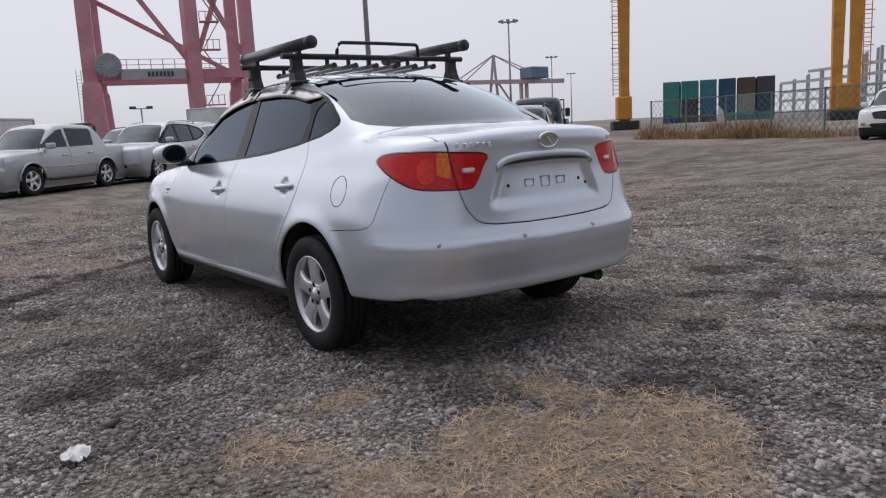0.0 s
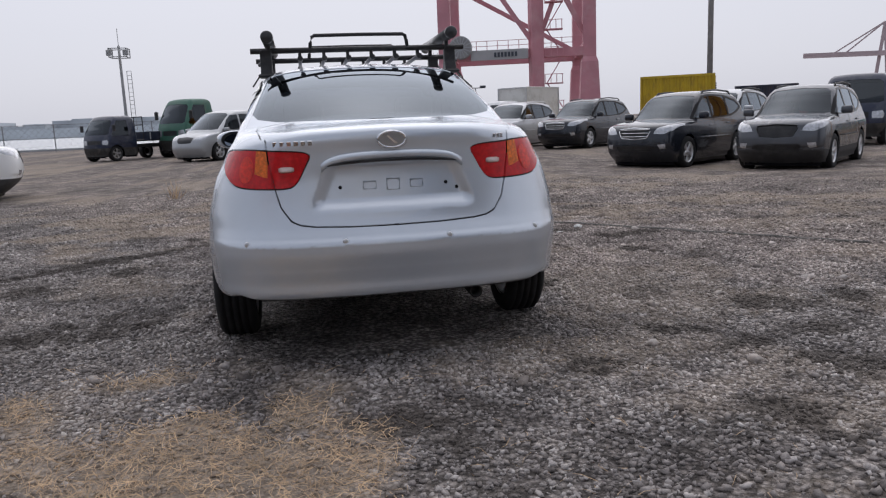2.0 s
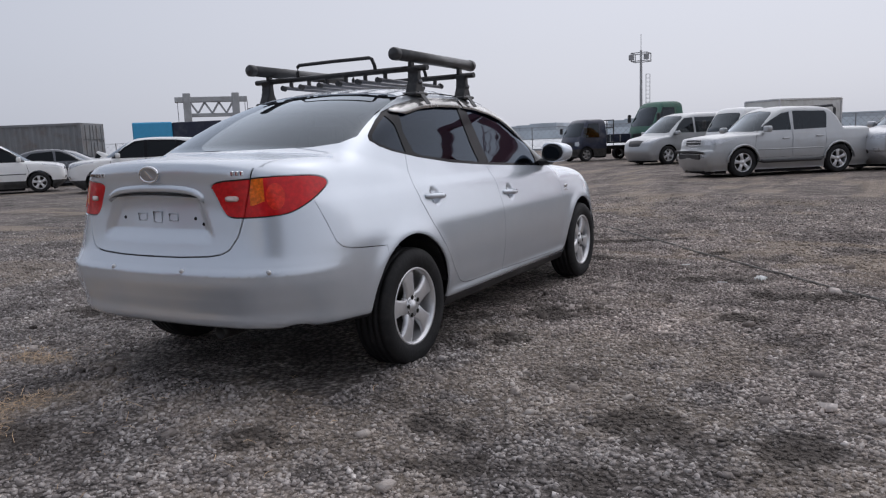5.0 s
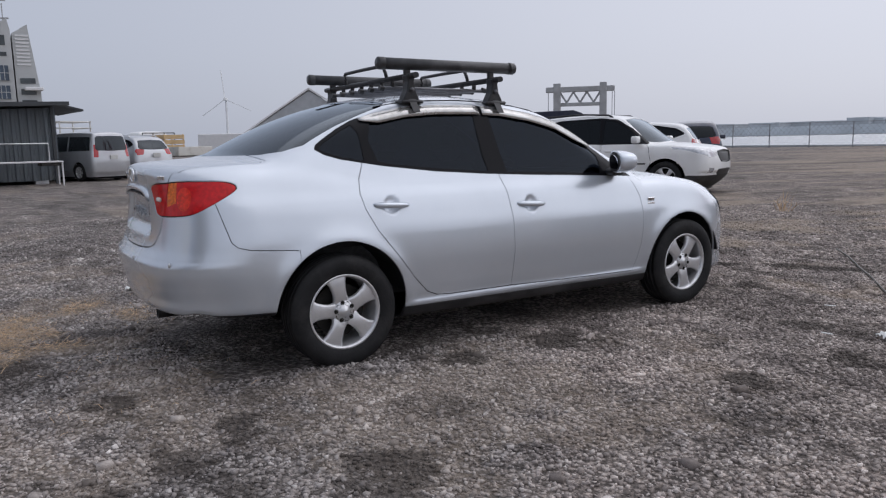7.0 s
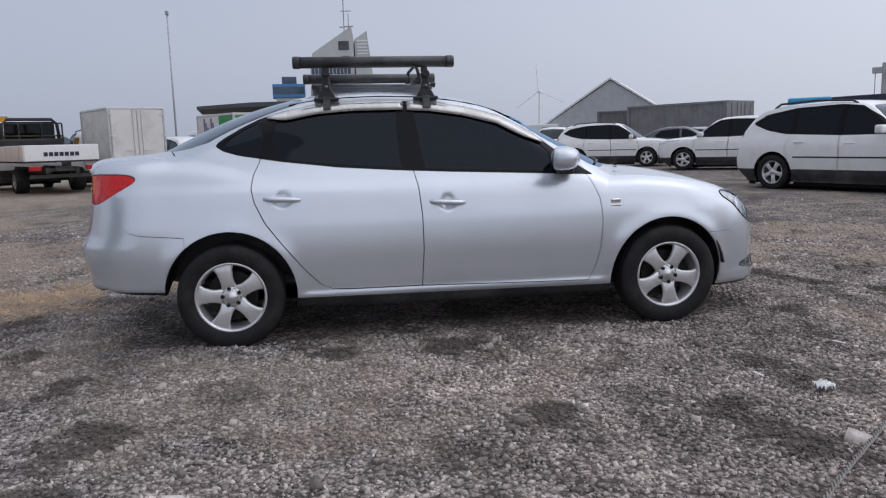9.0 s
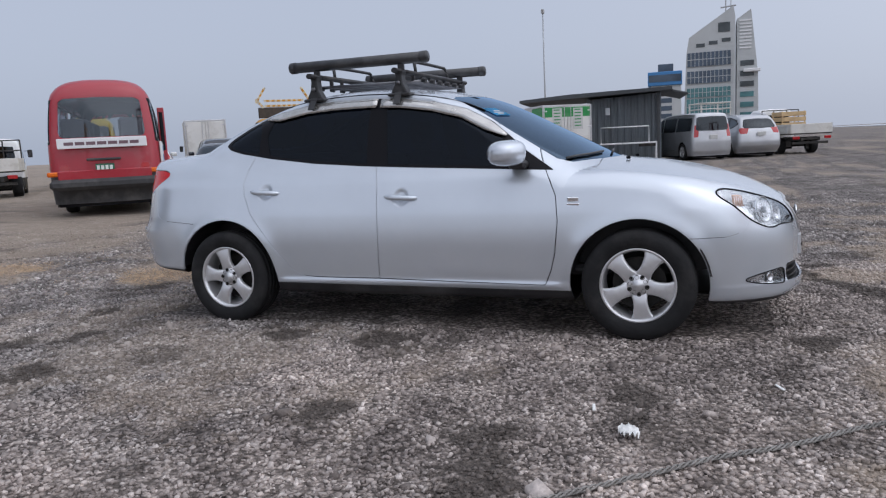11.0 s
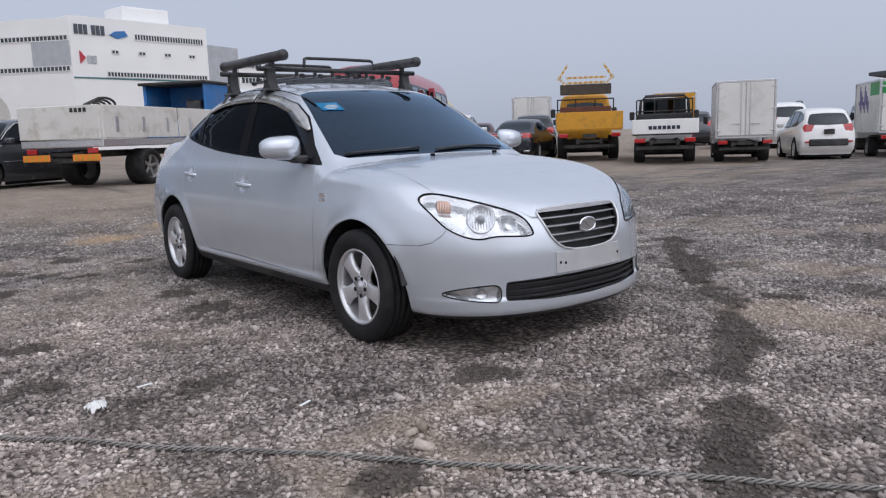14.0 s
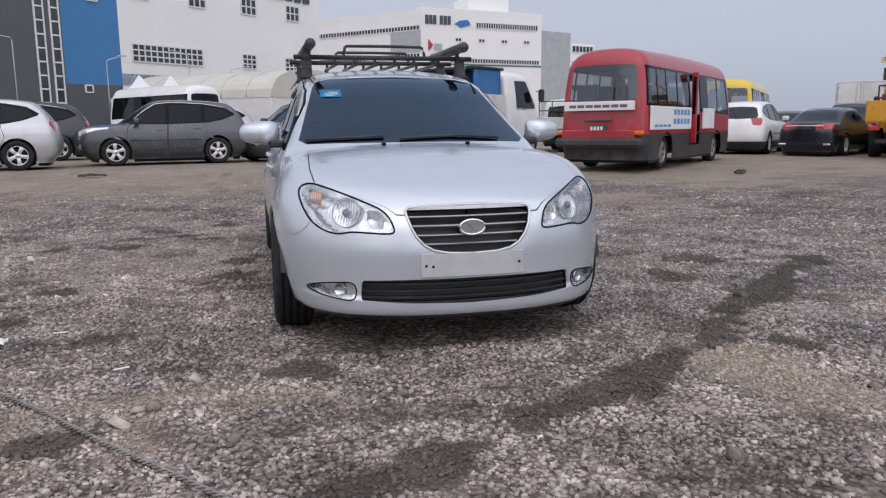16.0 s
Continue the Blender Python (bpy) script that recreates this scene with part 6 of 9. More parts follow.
leaf = part("door_leaf", boxes(((.98, -.36, .52), (1.13, -.32, 2.18)), bevel=.012), P_RED, red_bus, "folded open door leaf")
part("door_glass", boxes(((1.01, -.365, 1.2), (1.10, -.315, 2.08)), bevel=.008), DARK_GLASS, leaf)


def truck_cab(parent, paint, at_y, size=(1, 1, 1), glass_mat=None, clad=None):
    """A cab-over cab on a truck: skin panels, front wheels, mirrors."""
    if "cab" not in MADE:
        MADE["cab"] = style_meshes(CAB)
    surf = {"paint": paint, "glass": glass_mat or CAR_GLASS, "black": GLOSS_BLACK, "lamp": LAMP_GLASS, "red": TAIL_GLASS, "grille": BLACK_TRIM, "clad": clad or CHASSIS}
    m = Matrix.Translation((0, at_y, 0)) @ Matrix.Diagonal((*size, 1))
    for nm, me, k in MADE["cab"]:
        o = new("cab" if nm == "body" else nm, me)
        o.parent = parent
        o.matrix_basis = m
        paint_slot(o, surf[k])
    for sx in (1, -1):
        bm = bmesh.new()
        box(bm, (-.08, -.05, -.14), (.08, .05, .14), .03)
        beam(bm, (-.18 * sx, .02, .1), (0, 0, .1), .02)
        o = part("door_mirror", bm, BLACK_TRIM, parent)
        o.matrix_basis = m @ pose(sx * 1.0, .62, 1.42)


def chassis(parent, y0, y1, half=.35, z=.62):
    bm = bmesh.new()
    for x in (-half, half):
        box(bm, (x - .04, y0, z - .1), (x + .04, y1, z + .06))
    n = max(2, int((y1 - y0) / .8))
    for k in range(n + 1):
        y = y0 + .05 + (y1 - y0 - .1) * k / n
        box(bm, (-half, y - .03, z - .05), (half, y + .03, z + .03))
    part("chassis", bm, CHASSIS, parent)
    part("fuel_tank", boxes(((half + .05, (y0 + y1) / 2 - .1, z - .35), (half + .45, (y0 + y1) / 2 + .55, z - .02)), bevel=.05), CHASSIS, parent)
    part("guard", boxes(((-half - .4, y0 + .02, z - .22), (half + .4, y0 + .07, z - .12)), bevel=.01), CHASSIS, parent)


def tail_lamps(parent, y, half, z):
    for sx in (1, -1):
        part("tail_lamp", boxes(((sx * half - .14, y - .03, z - .06), (sx * half + .14, y + .03, z + .06)), bevel=.015), TAIL_GLASS, parent)


def small_truck(label, at, paint, body, panel, bed=(-2.75, -.02), width=.85, z=.82, height=1.75, cabsize=(1, 1, 1), group="", wheel=.33, deck_mat=None, green=False):
    """A cab-over truck with a box or a drop-side bed behind the cab."""
    tr = thing("truck", label, "truck", group, at=at)
    cy = 1.05
    truck_cab(tr, paint, cy, cabsize)
    y0, y1 = bed
    chassis(tr, y0 + .05, cy + .2)
    wheels = (RUBBER, STEEL_WHEEL, DARK_METAL, STEEL_WHEEL)
    far_wheels(tr, None, (cy + .42 * cabsize[1],), wheel * cabsize[2], .70 * cabsize[0], wheels, .2)
    far_wheels(tr, None, (y0 * .52,), wheel * cabsize[2] * .98, width - .17, wheels, .3)
    if body == "box":
        b = part("cargo_box", boxes(((-width, y0, z), (width, y1, z + height)), bevel=.02), panel, tr, "box body with steel edges")
        bm = bmesh.new()
        for x in (-width, width):
            for yy in (y0, y1):
                box(bm, (x - .035, yy - .035, z - .01), (x + .035, yy + .035, z + height + .01), .012)
        for zz in (z, z + height):
            for yy in (y0, y1):
                box(bm, (-width, yy - .03, zz - .04), (width, yy + .03, zz + .03), .01)
            for x in (-width, width):
                box(bm, (x - .03, y0, zz - .04), (x + .03, y1, zz + .03), .01)
        part("edge_frame", bm, SILVER_TRIM, b)
        for sx in (-1, 1):
            d = part("rear_door", boxes(((min(0, sx * (width - .05)) + (.012 if sx > 0 else 0), y0 - .045, z + .05), (max(0, sx * (width - .05)) - (.012 if sx < 0 else 0), y0 - .012, z + height - .05)), bevel=.012), panel, b)
            bm = bmesh.new()
            rod(bm, (sx * .13, y0 - .065, z + .04), (sx * .13, y0 - .065, z + height - .04), .014, 8)
            rod(bm, (sx * .13, y0 - .075, z + .42), (sx * .42, y0 - .075, z + .42), .012, 6)
            part("lock_bar", bm, SILVER_TRIM, d)
            for zz in (.2, height / 2, height - .2):
                part("hinge", boxes(((sx * (width - .06) - .07, y0 - .06, z + zz - .025), (sx * (width - .06) + .07, y0 - .02, z + zz + .025)), bevel=.008), SILVER_TRIM, d)
        if green:
            gp = material("green_livery", (0.02, 0.26, 0.06), 0.45, vary=0.1, scale=4, dirt=(0.3, 0.3, 0.27), dirt_amount=0.3)
            part("green_band", boxes(((-width + .04, y0 - .052, z + height * .74), (width - .04, y0 - .046, z + height - .06))), gp, b, "green painted band")
            part("green_band", boxes(((-width - .006, y0 + .05, z + height * .72), (-width - .002, y0 + 1.2, z + height - .05))), gp, b, "green painted band")
            for x in (-.42, .42):
                part("poster", boxes(((x - .19, y0 - .060, z + height * .45), (x + .19, y0 - .054, z + height - .1))), PLATE_PALE, b, "pale printed poster")
                for k in range(6):
                    zz = z + height - .18 - k * .12
                    part("print_bar", boxes(((x - .14, y0 - .064, zz), (x + .10 + .03 * (k % 2), y0 - .061, zz + .04))), gp, b)
            scr = material("purple_print", (0.13, 0.10, 0.26), 0.6, vary=0.5, scale=5)
            for k in range(9):
                yy = y0 + 1.35 + .15 * k
                part("print_blot", boxes(((-width - .007, yy, z + .62 + .13 * (k % 3)), (-width - .003, yy + .11, z + 1.0 + .17 * ((k * 5) % 4)))), scr, b)
    else:
        bd = part("flatbed", boxes(((-width, y0, z - .02), (width, y1, z + .05)), bevel=.01), deck_mat or CHASSIS, tr)
        h = height
        part("tailboard", boxes(((-width, y0 - .02, z + .02), (width, y0 + .02, z + h)), bevel=.01), panel, bd)
        for sx in (-1, 1):
            part("sideboard", boxes(((sx * width - .02, y0, z + .02), (sx * width + .02, y1, z + h)), bevel=.01), panel, bd)
            for k in range(4):
                yy = y0 + (y1 - y0) * (k + .5) / 4
                part("board_latch", boxes(((sx * width - .03, yy - .03, z + .05), (sx * width + .03, yy + .03, z + h - .04)), bevel=.005), SILVER_TRIM, bd)
        for x in (-width + .04, -width / 3, width / 3, width - .04):
            bm = bmesh.new()
            rod(bm, (x, y1 - .02, z), (x, y1 - .02, z + 1.05), .022, 8)
            part("rack_post", bm, CHASSIS, bd)
        for zz in (.7, 1.05):
            bm = bmesh.new()
            rod(bm, (-width + .04, y1 - .02, z + zz), (width - .04, y1 - .02, z + zz), .022, 8)
            part("rack_rail", bm, CHASSIS, bd)
    tail_lamps(tr, y0 - .05, width - .2, z - .16)
    part("number_plate", boxes(((-.2, y0 - .07, z - .24), (.2, y0 - .05, z - .12))), CHASSIS, tr)
    return tr


WHITE_BOX = material("white_box_panel", (0.70, 0.69, 0.66), 0.45, vary=0.04, scale=1.5, dirt=(0.36, 0.33, 0.28), dirt_amount=0.5, dirt_scale=1.8)
NAVY_BED = material("navy_bed_panel", (0.015, 0.02, 0.045), 0.5, vary=0.15, dirt=(0.15, 0.15, 0.15), dirt_amount=0.3)
BLACK_TARP = material("black_tarpaulin", (0.03, 0.03, 0.032), 0.75, vary=0.3, scale=4, bump=0.4, bump_scale=12)
AMBER_BOARD = material("dark_arrow_board", (0.05, 0.04, 0.03), 0.6, vary=0.3)
BULB = material("unlit_bulbs", (0.62, 0.55, 0.38), 0.3, vary=0.2, scale=20)
BLUE_TANK = material("blue_box_paint", (0.03, 0.16, 0.42), 0.5, vary=0.15, scale=3, dirt=(0.2, 0.2, 0.2), dirt_amount=0.4)
HAZARD = material("orange_hazard_board", (0.75, 0.22, 0.03), 0.5, vary=0.1, scale=8)

small_truck("white box truck with a cream body and twin rear doors", pose(-19.14, -7.68, 0.015, 0, 0, 123.4) @ Matrix.Diagonal((.9, .9, .885, 1)), P_WHITE, "box", WHITE_BOX, group=ROW_B)
small_truck("box truck with green and white livery beside the shed", pose(-23.28, -4.98, 0.000, 0, 0, 124.3) @ Matrix.Diagonal((.912, .912, .912, 1)), P_WHITE, "box", WHITE_BOX, bed=(-3.1, -.05), width=.95, height=1.62, group=ROW_B, green=True)
flat_small = small_truck("white flatbed truck with a black tarpaulin over the cab", pose(-17.80, -9.45, 0.049, 0, 0, 124.5) @ Matrix.Diagonal((1.05, 1.05, 1.02, 1)), P_WHITE, "flat", P_WHITE, height=.42, group=ROW_B)
bm = bmesh.new()
box(bm, (-.80, -.12, 1.15), (.80, .05, 1.45), .05, segments=2)
part("tarpaulin", bm, BLACK_TARP, flat_small)
part("cab_guard", tube([(-.72, -.05, 1.4), (-.68, -.05, 1.85), (-.55, -.05, 1.98), (.55, -.05, 1.98), (.68, -.05, 1.85), (.72, -.05, 1.4)], .045, 8), BLACK_TARP, flat_small, "black tubular cab guard")
part("back_pane", boxes(((-.62, -.02, 1.45), (.62, .02, 1.92)), bevel=.01), DARK_GLASS, flat_small)
for k in range(7):
    part("letter_bar", boxes(((-.42 + .12 * k, -2.782, .96), (-.33 + .12 * k, -2.772, 1.06))), NAVY_BED, flat_small)
small_truck("navy blue flatbed truck beside the green truck", pose(-7.98, 30.42, 0, 0, 0, 143), P_NAVY, "flat", NAVY_BED, height=.40, group=ROW_A)
small_truck("white cab-over truck with a closed box body", pose(-.35, 24.6, 0, 0, 0, 138), P_WHITE, "box", WHITE_BOX, height=1.35, group=ROW_A)
small_truck("white box truck standing behind the silver suvs", pose(9.82, 30.13, 0.000, 0, 0, 127), P_WHITE, "box", WHITE_BOX, group=ROW_A)
small_truck("dark blue flatbed truck with a double cab", pose(15.96, 14.07, 0.000, 0, 0, 131.3), P_NAVY, "flat", NAVY_BED, height=.40, cabsize=(1, 1.1, 1), group=ROW_A)
small_truck("green cab-over lorry with a flat bed", pose(-4.85, 31.6, 0, 0, 0, 138) @ Matrix.Diagonal((.97, .97, .97, 1)), P_GREEN, "flat", P_GREEN, bed=(-4.6, -.1), width=1.0, z=1.0, height=.45, cabsize=(1.2, 1.2, 1.38), group=ROW_A, wheel=.36)
small_truck("white flatbed truck with a pale drop-side bed", pose(-31.60, 3.95, 0.000, 0, 0, 112), P_WHITE, "flat", P_CREAM, height=.40, group=ROW_B)
small_truck("pale flatbed truck by the edge of the yard", pose(-10.4, -21.5, 0.100, 0, 0, 137), P_WHITE, "flat", P_CREAM, height=.42, group=ROW_B)
small_truck("old white flatbed truck near the minibus", pose(-13.5, -21.5, 0.100, 0, 0, 137), P_WHITE, "flat", P_CREAM, height=.42, group=ROW_B)
small_truck("far white box truck behind the yellow lorry", pose(-24.60, -21.60, 0.100, 0, 0, 131), P_WHITE, "box", WHITE_BOX, group=ROW_B)
ys = small_truck("yellow lorry with a folded lamp arrow frame on its bed", pose(-18.08, -12.89, 0.100, 0, 0, 132) @ Matrix.Diagonal((1.04, 1.04, 1.03, 1)), P_YELLOW, "flat", P_YELLOW, bed=(-3.0, .0), width=.98, z=.95, height=.55, cabsize=(1.1, 1.1, 1.12), group=ROW_B, wheel=.36, deck_mat=P_YELLOW)
part("cab_guard", boxes(((-.85, -.15, 1.5), (.85, .0, 1.75)), bevel=.02), material("rust_brown_board", (0.10, 0.035, 0.02), 0.7, vary=0.3), ys)
part("arrow_panel", boxes(((-.85, -.25, 2.15), (.85, -.1, 2.5)), bevel=.02), AMBER_BOARD, ys)
bars = [((-.62, 2.72), (.62, 2.72)), ((-.9, 2.68), (-.62, 3.12)), ((.9, 2.68), (.62, 3.12)), ((-.9, 2.75), (-.7, 2.52)), ((.9, 2.75), (.7, 2.52)), ((-.6, 2.55), (.6, 2.55))]
for (xa, za), (xb, zb) in bars:
    bm = bmesh.new()
    beam(bm, (xa, -.2, za), (xb, -.2, zb), .10, .06)
    fr = part("lamp_bar", bm, P_YELLOW, ys)
    n = max(3, int(math.hypot(xb - xa, zb - za) / .16))
    for k in range(n + 1):
        bm = bmesh.new()
        rod(bm, (xa + (xb - xa) * k / n, -.26, za + (zb - za) * k / n), (xa + (xb - xa) * k / n, -.22, za + (zb - za) * k / n), .045, 10)
        part("bulb", bm, BULB, fr)
y2 = small_truck("yellow box lorry behind the flatbed trucks", pose(-27.10, -15.47, 0.100, 0, 0, 128), P_YELLOW, "box", P_YELLOW, height=1.6, group=ROW_B)

# the big white flatbed lorry with the blue box behind its cab
big = thing("lorry", "large white lorry with panelled sides and a blue box", "lorry", at=pose(-4.32, -16.12, 0.127, 0, 0, 127.2) @ Matrix.Diagonal((.936, .936, .936, 1)))
truck_cab(big, P_WHITE, 3.1, (1.36, 1.3, 1.42), CAR_GLASS, P_WHITE)
chassis(big, -4.2, 3.3, .45, .85)
wl = (RUBBER, STEEL_WHEEL, DARK_METAL, STEEL_WHEEL)
far_wheels(big, None, (3.1 + .42 * 1.3, ), .47, .98, wl, .28)
far_wheels(big, None, (-2.55, ), .47, .95, wl, .5)
bed = part("flatbed", boxes(((-1.15, -4.3, 1.0), (1.15, 2.0, 1.18)), bevel=.02), SILVER_TRIM, big)
for sx in (-1, 1):
    for k in range(2):
        y0, y1 = -4.3 + 3.15 * k, -1.2 + 3.2 * k
        sb = part("sideboard", boxes(((sx * 1.15 - .03, y0 + .02, 1.2), (sx * 1.15 + .03, y1 - .02, 1.98)), bevel=.012), P_CREAM, bed)
        for j in range(3):
            yy = y0 + (y1 - y0) * (j + .5) / 3
            part("board_latch", boxes(((sx * 1.15 - .045, yy - .07, 1.35), (sx * 1.15 + .045, yy + .07, 1.72)), bevel=.01), SILVER_TRIM, sb)
part("tailboard", boxes(((-1.12, -4.33, 1.2), (1.12, -4.27, 1.98)), bevel=.012), P_CREAM, bed)
for k in range(4):
    part("letter_bar", boxes(((.35 + .12 * k, -4.342, 1.82), (.43 + .12 * k, -4.332, 1.92))), CHASSIS, bed)
part("side_guard", boxes(((1.02, -1.6, .45), (1.08, .9, .58)), bevel=.01), SILVER_TRIM, big)
part("side_guard", boxes(((1.02, -1.6, .72), (1.08, .9, .85)), bevel=.01), SILVER_TRIM, big)
tail_lamps(big, -4.3, .85, .92)
for sx in (-1, 1):
    hb = part("hazard_board", boxes(((sx * .7 - .38, -4.36, .68), (sx * .7 + .38, -4.33, .84)), bevel=.005), HAZARD, big)
    for k in range(4):
        part("stripe", prism([(sx * .7 - .34 + .18 * k, .685), (sx * .7 - .26 + .18 * k, .685), (sx * .7 - .20 + .18 * k, .835), (sx * .7 - .28 + .18 * k, .835)], "Y", -4.364, -4.361), P_YELLOW, hb)
part("blue_box", boxes(((-1.05, .55, 1.2), (-.95, 1.9, 2.75)), ((.95, .55, 1.2), (1.05, 1.9, 2.75)), ((-1.05, 1.8, 1.2), (1.05, 1.9, 2.75)), ((-.95, .55, 1.2), (.95, 1.8, 1.7)), bevel=.01), BLUE_TANK, big, "blue steel box behind the cab")
part("box_roof", boxes(((-1.12, .4, 2.75), (1.12, 2.0, 2.83)), bevel=.02), CHASSIS, big)
part("gear", boxes(((-.6, .7, 1.7), (.1, 1.6, 2.1)), ((.2, .8, 1.7), (.7, 1.5, 2.3)), bevel=.04), CLAD_GREY, big)
for k in range(4):
    ring = [(.9 - .5 * k, -3.8 + .5 * k + .4 * math.cos(a), 2.0 + .16 * math.sin(a)) for a in np.linspace(0, math.pi, 10)]
    part("hoop", tube(ring, .03, 6), CHASSIS, bed)
part("wheel_arch", boxes(((.95, 3.2, .75), (1.15, 4.1, 1.05)), bevel=.04), material("lime_arch", (0.28, 0.38, 0.08), 0.5, vary=0.1), big)

# ---- saloons and others farther back ----
def coarse_saloon():
    global STYLES
    s = style(W=[(-2.45, .80), (-1.9, .87), (0, .90), (1.6, .885), (2.4, .80)], SIDE=[(.2, -.08), (.35, -.02), (.55, 0), (.75, -.02), (.9, -.07), (1.3, -.24), (1.5, -.33)],
              REAR=[(.2, -2.3), (.4, -2.42), (.7, -2.42), (1.0, -2.34), (1.2, -2.3)], FRONT=[(.15, 2.3), (.4, 2.42), (.65, 2.38), (.8, 2.25)],
              DECK=[(-2.5, 1.0), (-1.5, 1.02), (0, .95), (.95, .98), (1.6, .92), (2.1, .80), (2.4, .68)],
              ROOF=[(-2.5, .4), (-1.9, .95), (-1.5, 1.16), (-1.0, 1.38), (-.5, 1.46), (0, 1.46), (.4, 1.36), (.8, 1.15), (1.2, .93), (1.8, .6), (2.4, .3)],
              floor=.2, arches=(1.42, -1.40), arch_r=.37, wheel_r=.325, wheel_x=.78, box=((0, -2.6, .1), (1.0, 2.6, 1.6)),
              panes=([(.85, .97), (.0, .98), (0, 1.36), (.2, 1.34), (.5, 1.2)], [(-.06, .98), (-1.0, 1.0), (-1.1, 1.1), (-.85, 1.30), (-.1, 1.37)]),
              screen=[(0, 1.0), (.62, .99), (.52, 1.33), (0, 1.38)], screen_y=.2, back=[(0, 1.05), (.60, 1.07), (.50, 1.35), (0, 1.38)], back_y=-.5,
              head=[(.45, .66), (.8, .66), (.86, .78), (.5, .74)], grille=[(0, .74), (.36, .72), (.30, .55), (0, .53)], tail=[(.42, .93), (.70, .965), (1.05, .975), (1.08, .82), (.72, .80), (.46, .815)])
    STYLES["saloon"] = s


coarse_saloon()
limo = vehicle("saloon", "saloon_car", "black saloon with red tail lamps and chrome trim", "car", pose(-16.64, -14.52, 0.100, 0, 0, 121), P_BLACK, (.96, .96, .98), CAR_GLASS, group=ROW_B)
part("chrome_strip", boxes(((-.52, -2.375, .865), (.52, -2.325, .895)), bevel=.008), CHROME, limo, "chrome strip over the rear plate")
part("number_plate", boxes(((-.26, -2.38, .76), (.26, -2.34, .85)), bevel=.006), BLACK_TRIM, limo)
for sx in (1, -1):
    part("exhaust_tip", boxes(((sx * .62 - .11, -2.37, .32), (sx * .62 + .11, -2.28, .38)), bevel=.02), CHROME, limo)
vehicle("saloon", "saloon_car", "dark red saloon behind the white suv", "car", pose(-20.3, -21.0, 0.100, 0, 0, 135.4), car_paint("maroon_paint", (0.09, 0.01, 0.015), 0.3, 0.3), glass_mat=CAR_GLASS, group=ROW_B)
vehicle("suv", "suv", "black suv beyond the black saloon", "suv", pose(-20.3, -17.5, 0.100, 0, 0, 133), P_BLACK, (1, 1, .98), CAR_GLASS, P_BLACK, rails=False, group=ROW_B)
vehicle("suv", "suv", "dark suv among the trucks", "suv", pose(-28.44, -12.79, 0.100, 0, 0, 310), P_BLACK, (1, 1, 1), CAR_GLASS, P_BLACK, rails=False)
vehicle("saloon", "saloon_car", "dark grey saloon behind the white suvs", "car", pose(-25.12, 13.90, 0.000, 0, 0, -35), P_GREYBLACK, glass_mat=DARK_GLASS)
vehicle("saloon", "saloon_car", "pale silver saloon near the grey container", "car", pose(-29.02, 16.24, 0.000, 0, 0, 140), P_SILVER, glass_mat=DARK_GLASS)
vehicle("saloon", "saloon_car", "black saloon near the grey container", "car", pose(-27.91, 12.12, 0.000, 0, 0, -35), P_BLACK, glass_mat=DARK_GLASS)
vehicle("saloon", "saloon_car", "white saloon in front of the grey container", "car", pose(-31.25, 19.03, 0.000, 0, 0, 145), P_WHITE, glass_mat=DARK_GLASS)
vehicle("saloon", "saloon_car", "dark saloon at the end of the container", "car", pose(-27.35, 19.59, 0.000, 0, 0, 145), P_GREYBLACK, glass_mat=DARK_GLASS)
vehicle("suv", "suv", "navy suv beyond the white suv", "suv", pose(-14.0, 19.1, 0, 0, 0, 41), P_NAVY, (1, 1, 1), DARK_GLASS, P_NAVY, rails=False)
vehicle("suv", "suv", "white suv beside the navy suv", "suv", pose(-12.9, 14.6, 0, 0, 0, 124), P_WHITE, (1, 1, .96), DARK_GLASS, CLAD_GREY, rails=False)
vehicle("suv", "suv", "dark suv with a bright sky-gleam line over its windows in the back row", "suv", pose(8.00, -19.00, 0.160, 0, 0, -75), P_BLACK, (1, 1, 1), DARK_GLASS, P_BLACK, rails=False, line=True)
vehicle("suv", "suv", "grey suv in the back row near the tents", "suv", pose(3.20, -20.50, 0.160, 0, 0, -75), P_SILVER_OLD, (1, 1, .98), DARK_GLASS, P_SILVER_OLD, rails=False, line=True)
vehicle("suv", "pickup_suv", "silver crew-cab pickup with a roll bar", "pickup", pose(5.59, 26.78, 0.000, 0, 0, 127), P_SILVER_OLD, (1, 1, 1.03), CAR_GLASS, P_SILVER_OLD, rails="black", group=ROW_A)
vehicle("suv", "suv", "white suv parked beside the silver suv", "suv", pose(-30.14, 9.66, 0.000, 0, 0, 240), P_WHITE, (.98, .95, .95), DARK_GLASS, CLAD_GREY, rails="black")
vehicle("bus", "coach", "white coach with dark windows behind the suvs", "bus", pose(5.25, -34.4, 0.160, 0, 0, -139.5), P_WHITE, (1.02, .98, 1.10), DARK_GLASS, P_WHITE, (RUBBER, STEEL_WHEEL, DARK_METAL, STEEL_WHEEL))
vehicle("suv", "suv", "white suv with red tail lamps beside the minibus", "suv", pose(-15.3, -16.7, 0.100, 0, 0, 132), P_WHITE, (.95, .95, .98), CAR_GLASS, CLAD_GREY, rails=False, group=ROW_B)
vehicle("suv", "suv", "charcoal suv beyond the white flatbed truck", "suv", pose(-33.0, -18.0, 0.100, 0, 0, 128), P_GREYBLACK, (1, 1, 1.05), CAR_GLASS, CLAD_GREY, rails=False, group=ROW_B)
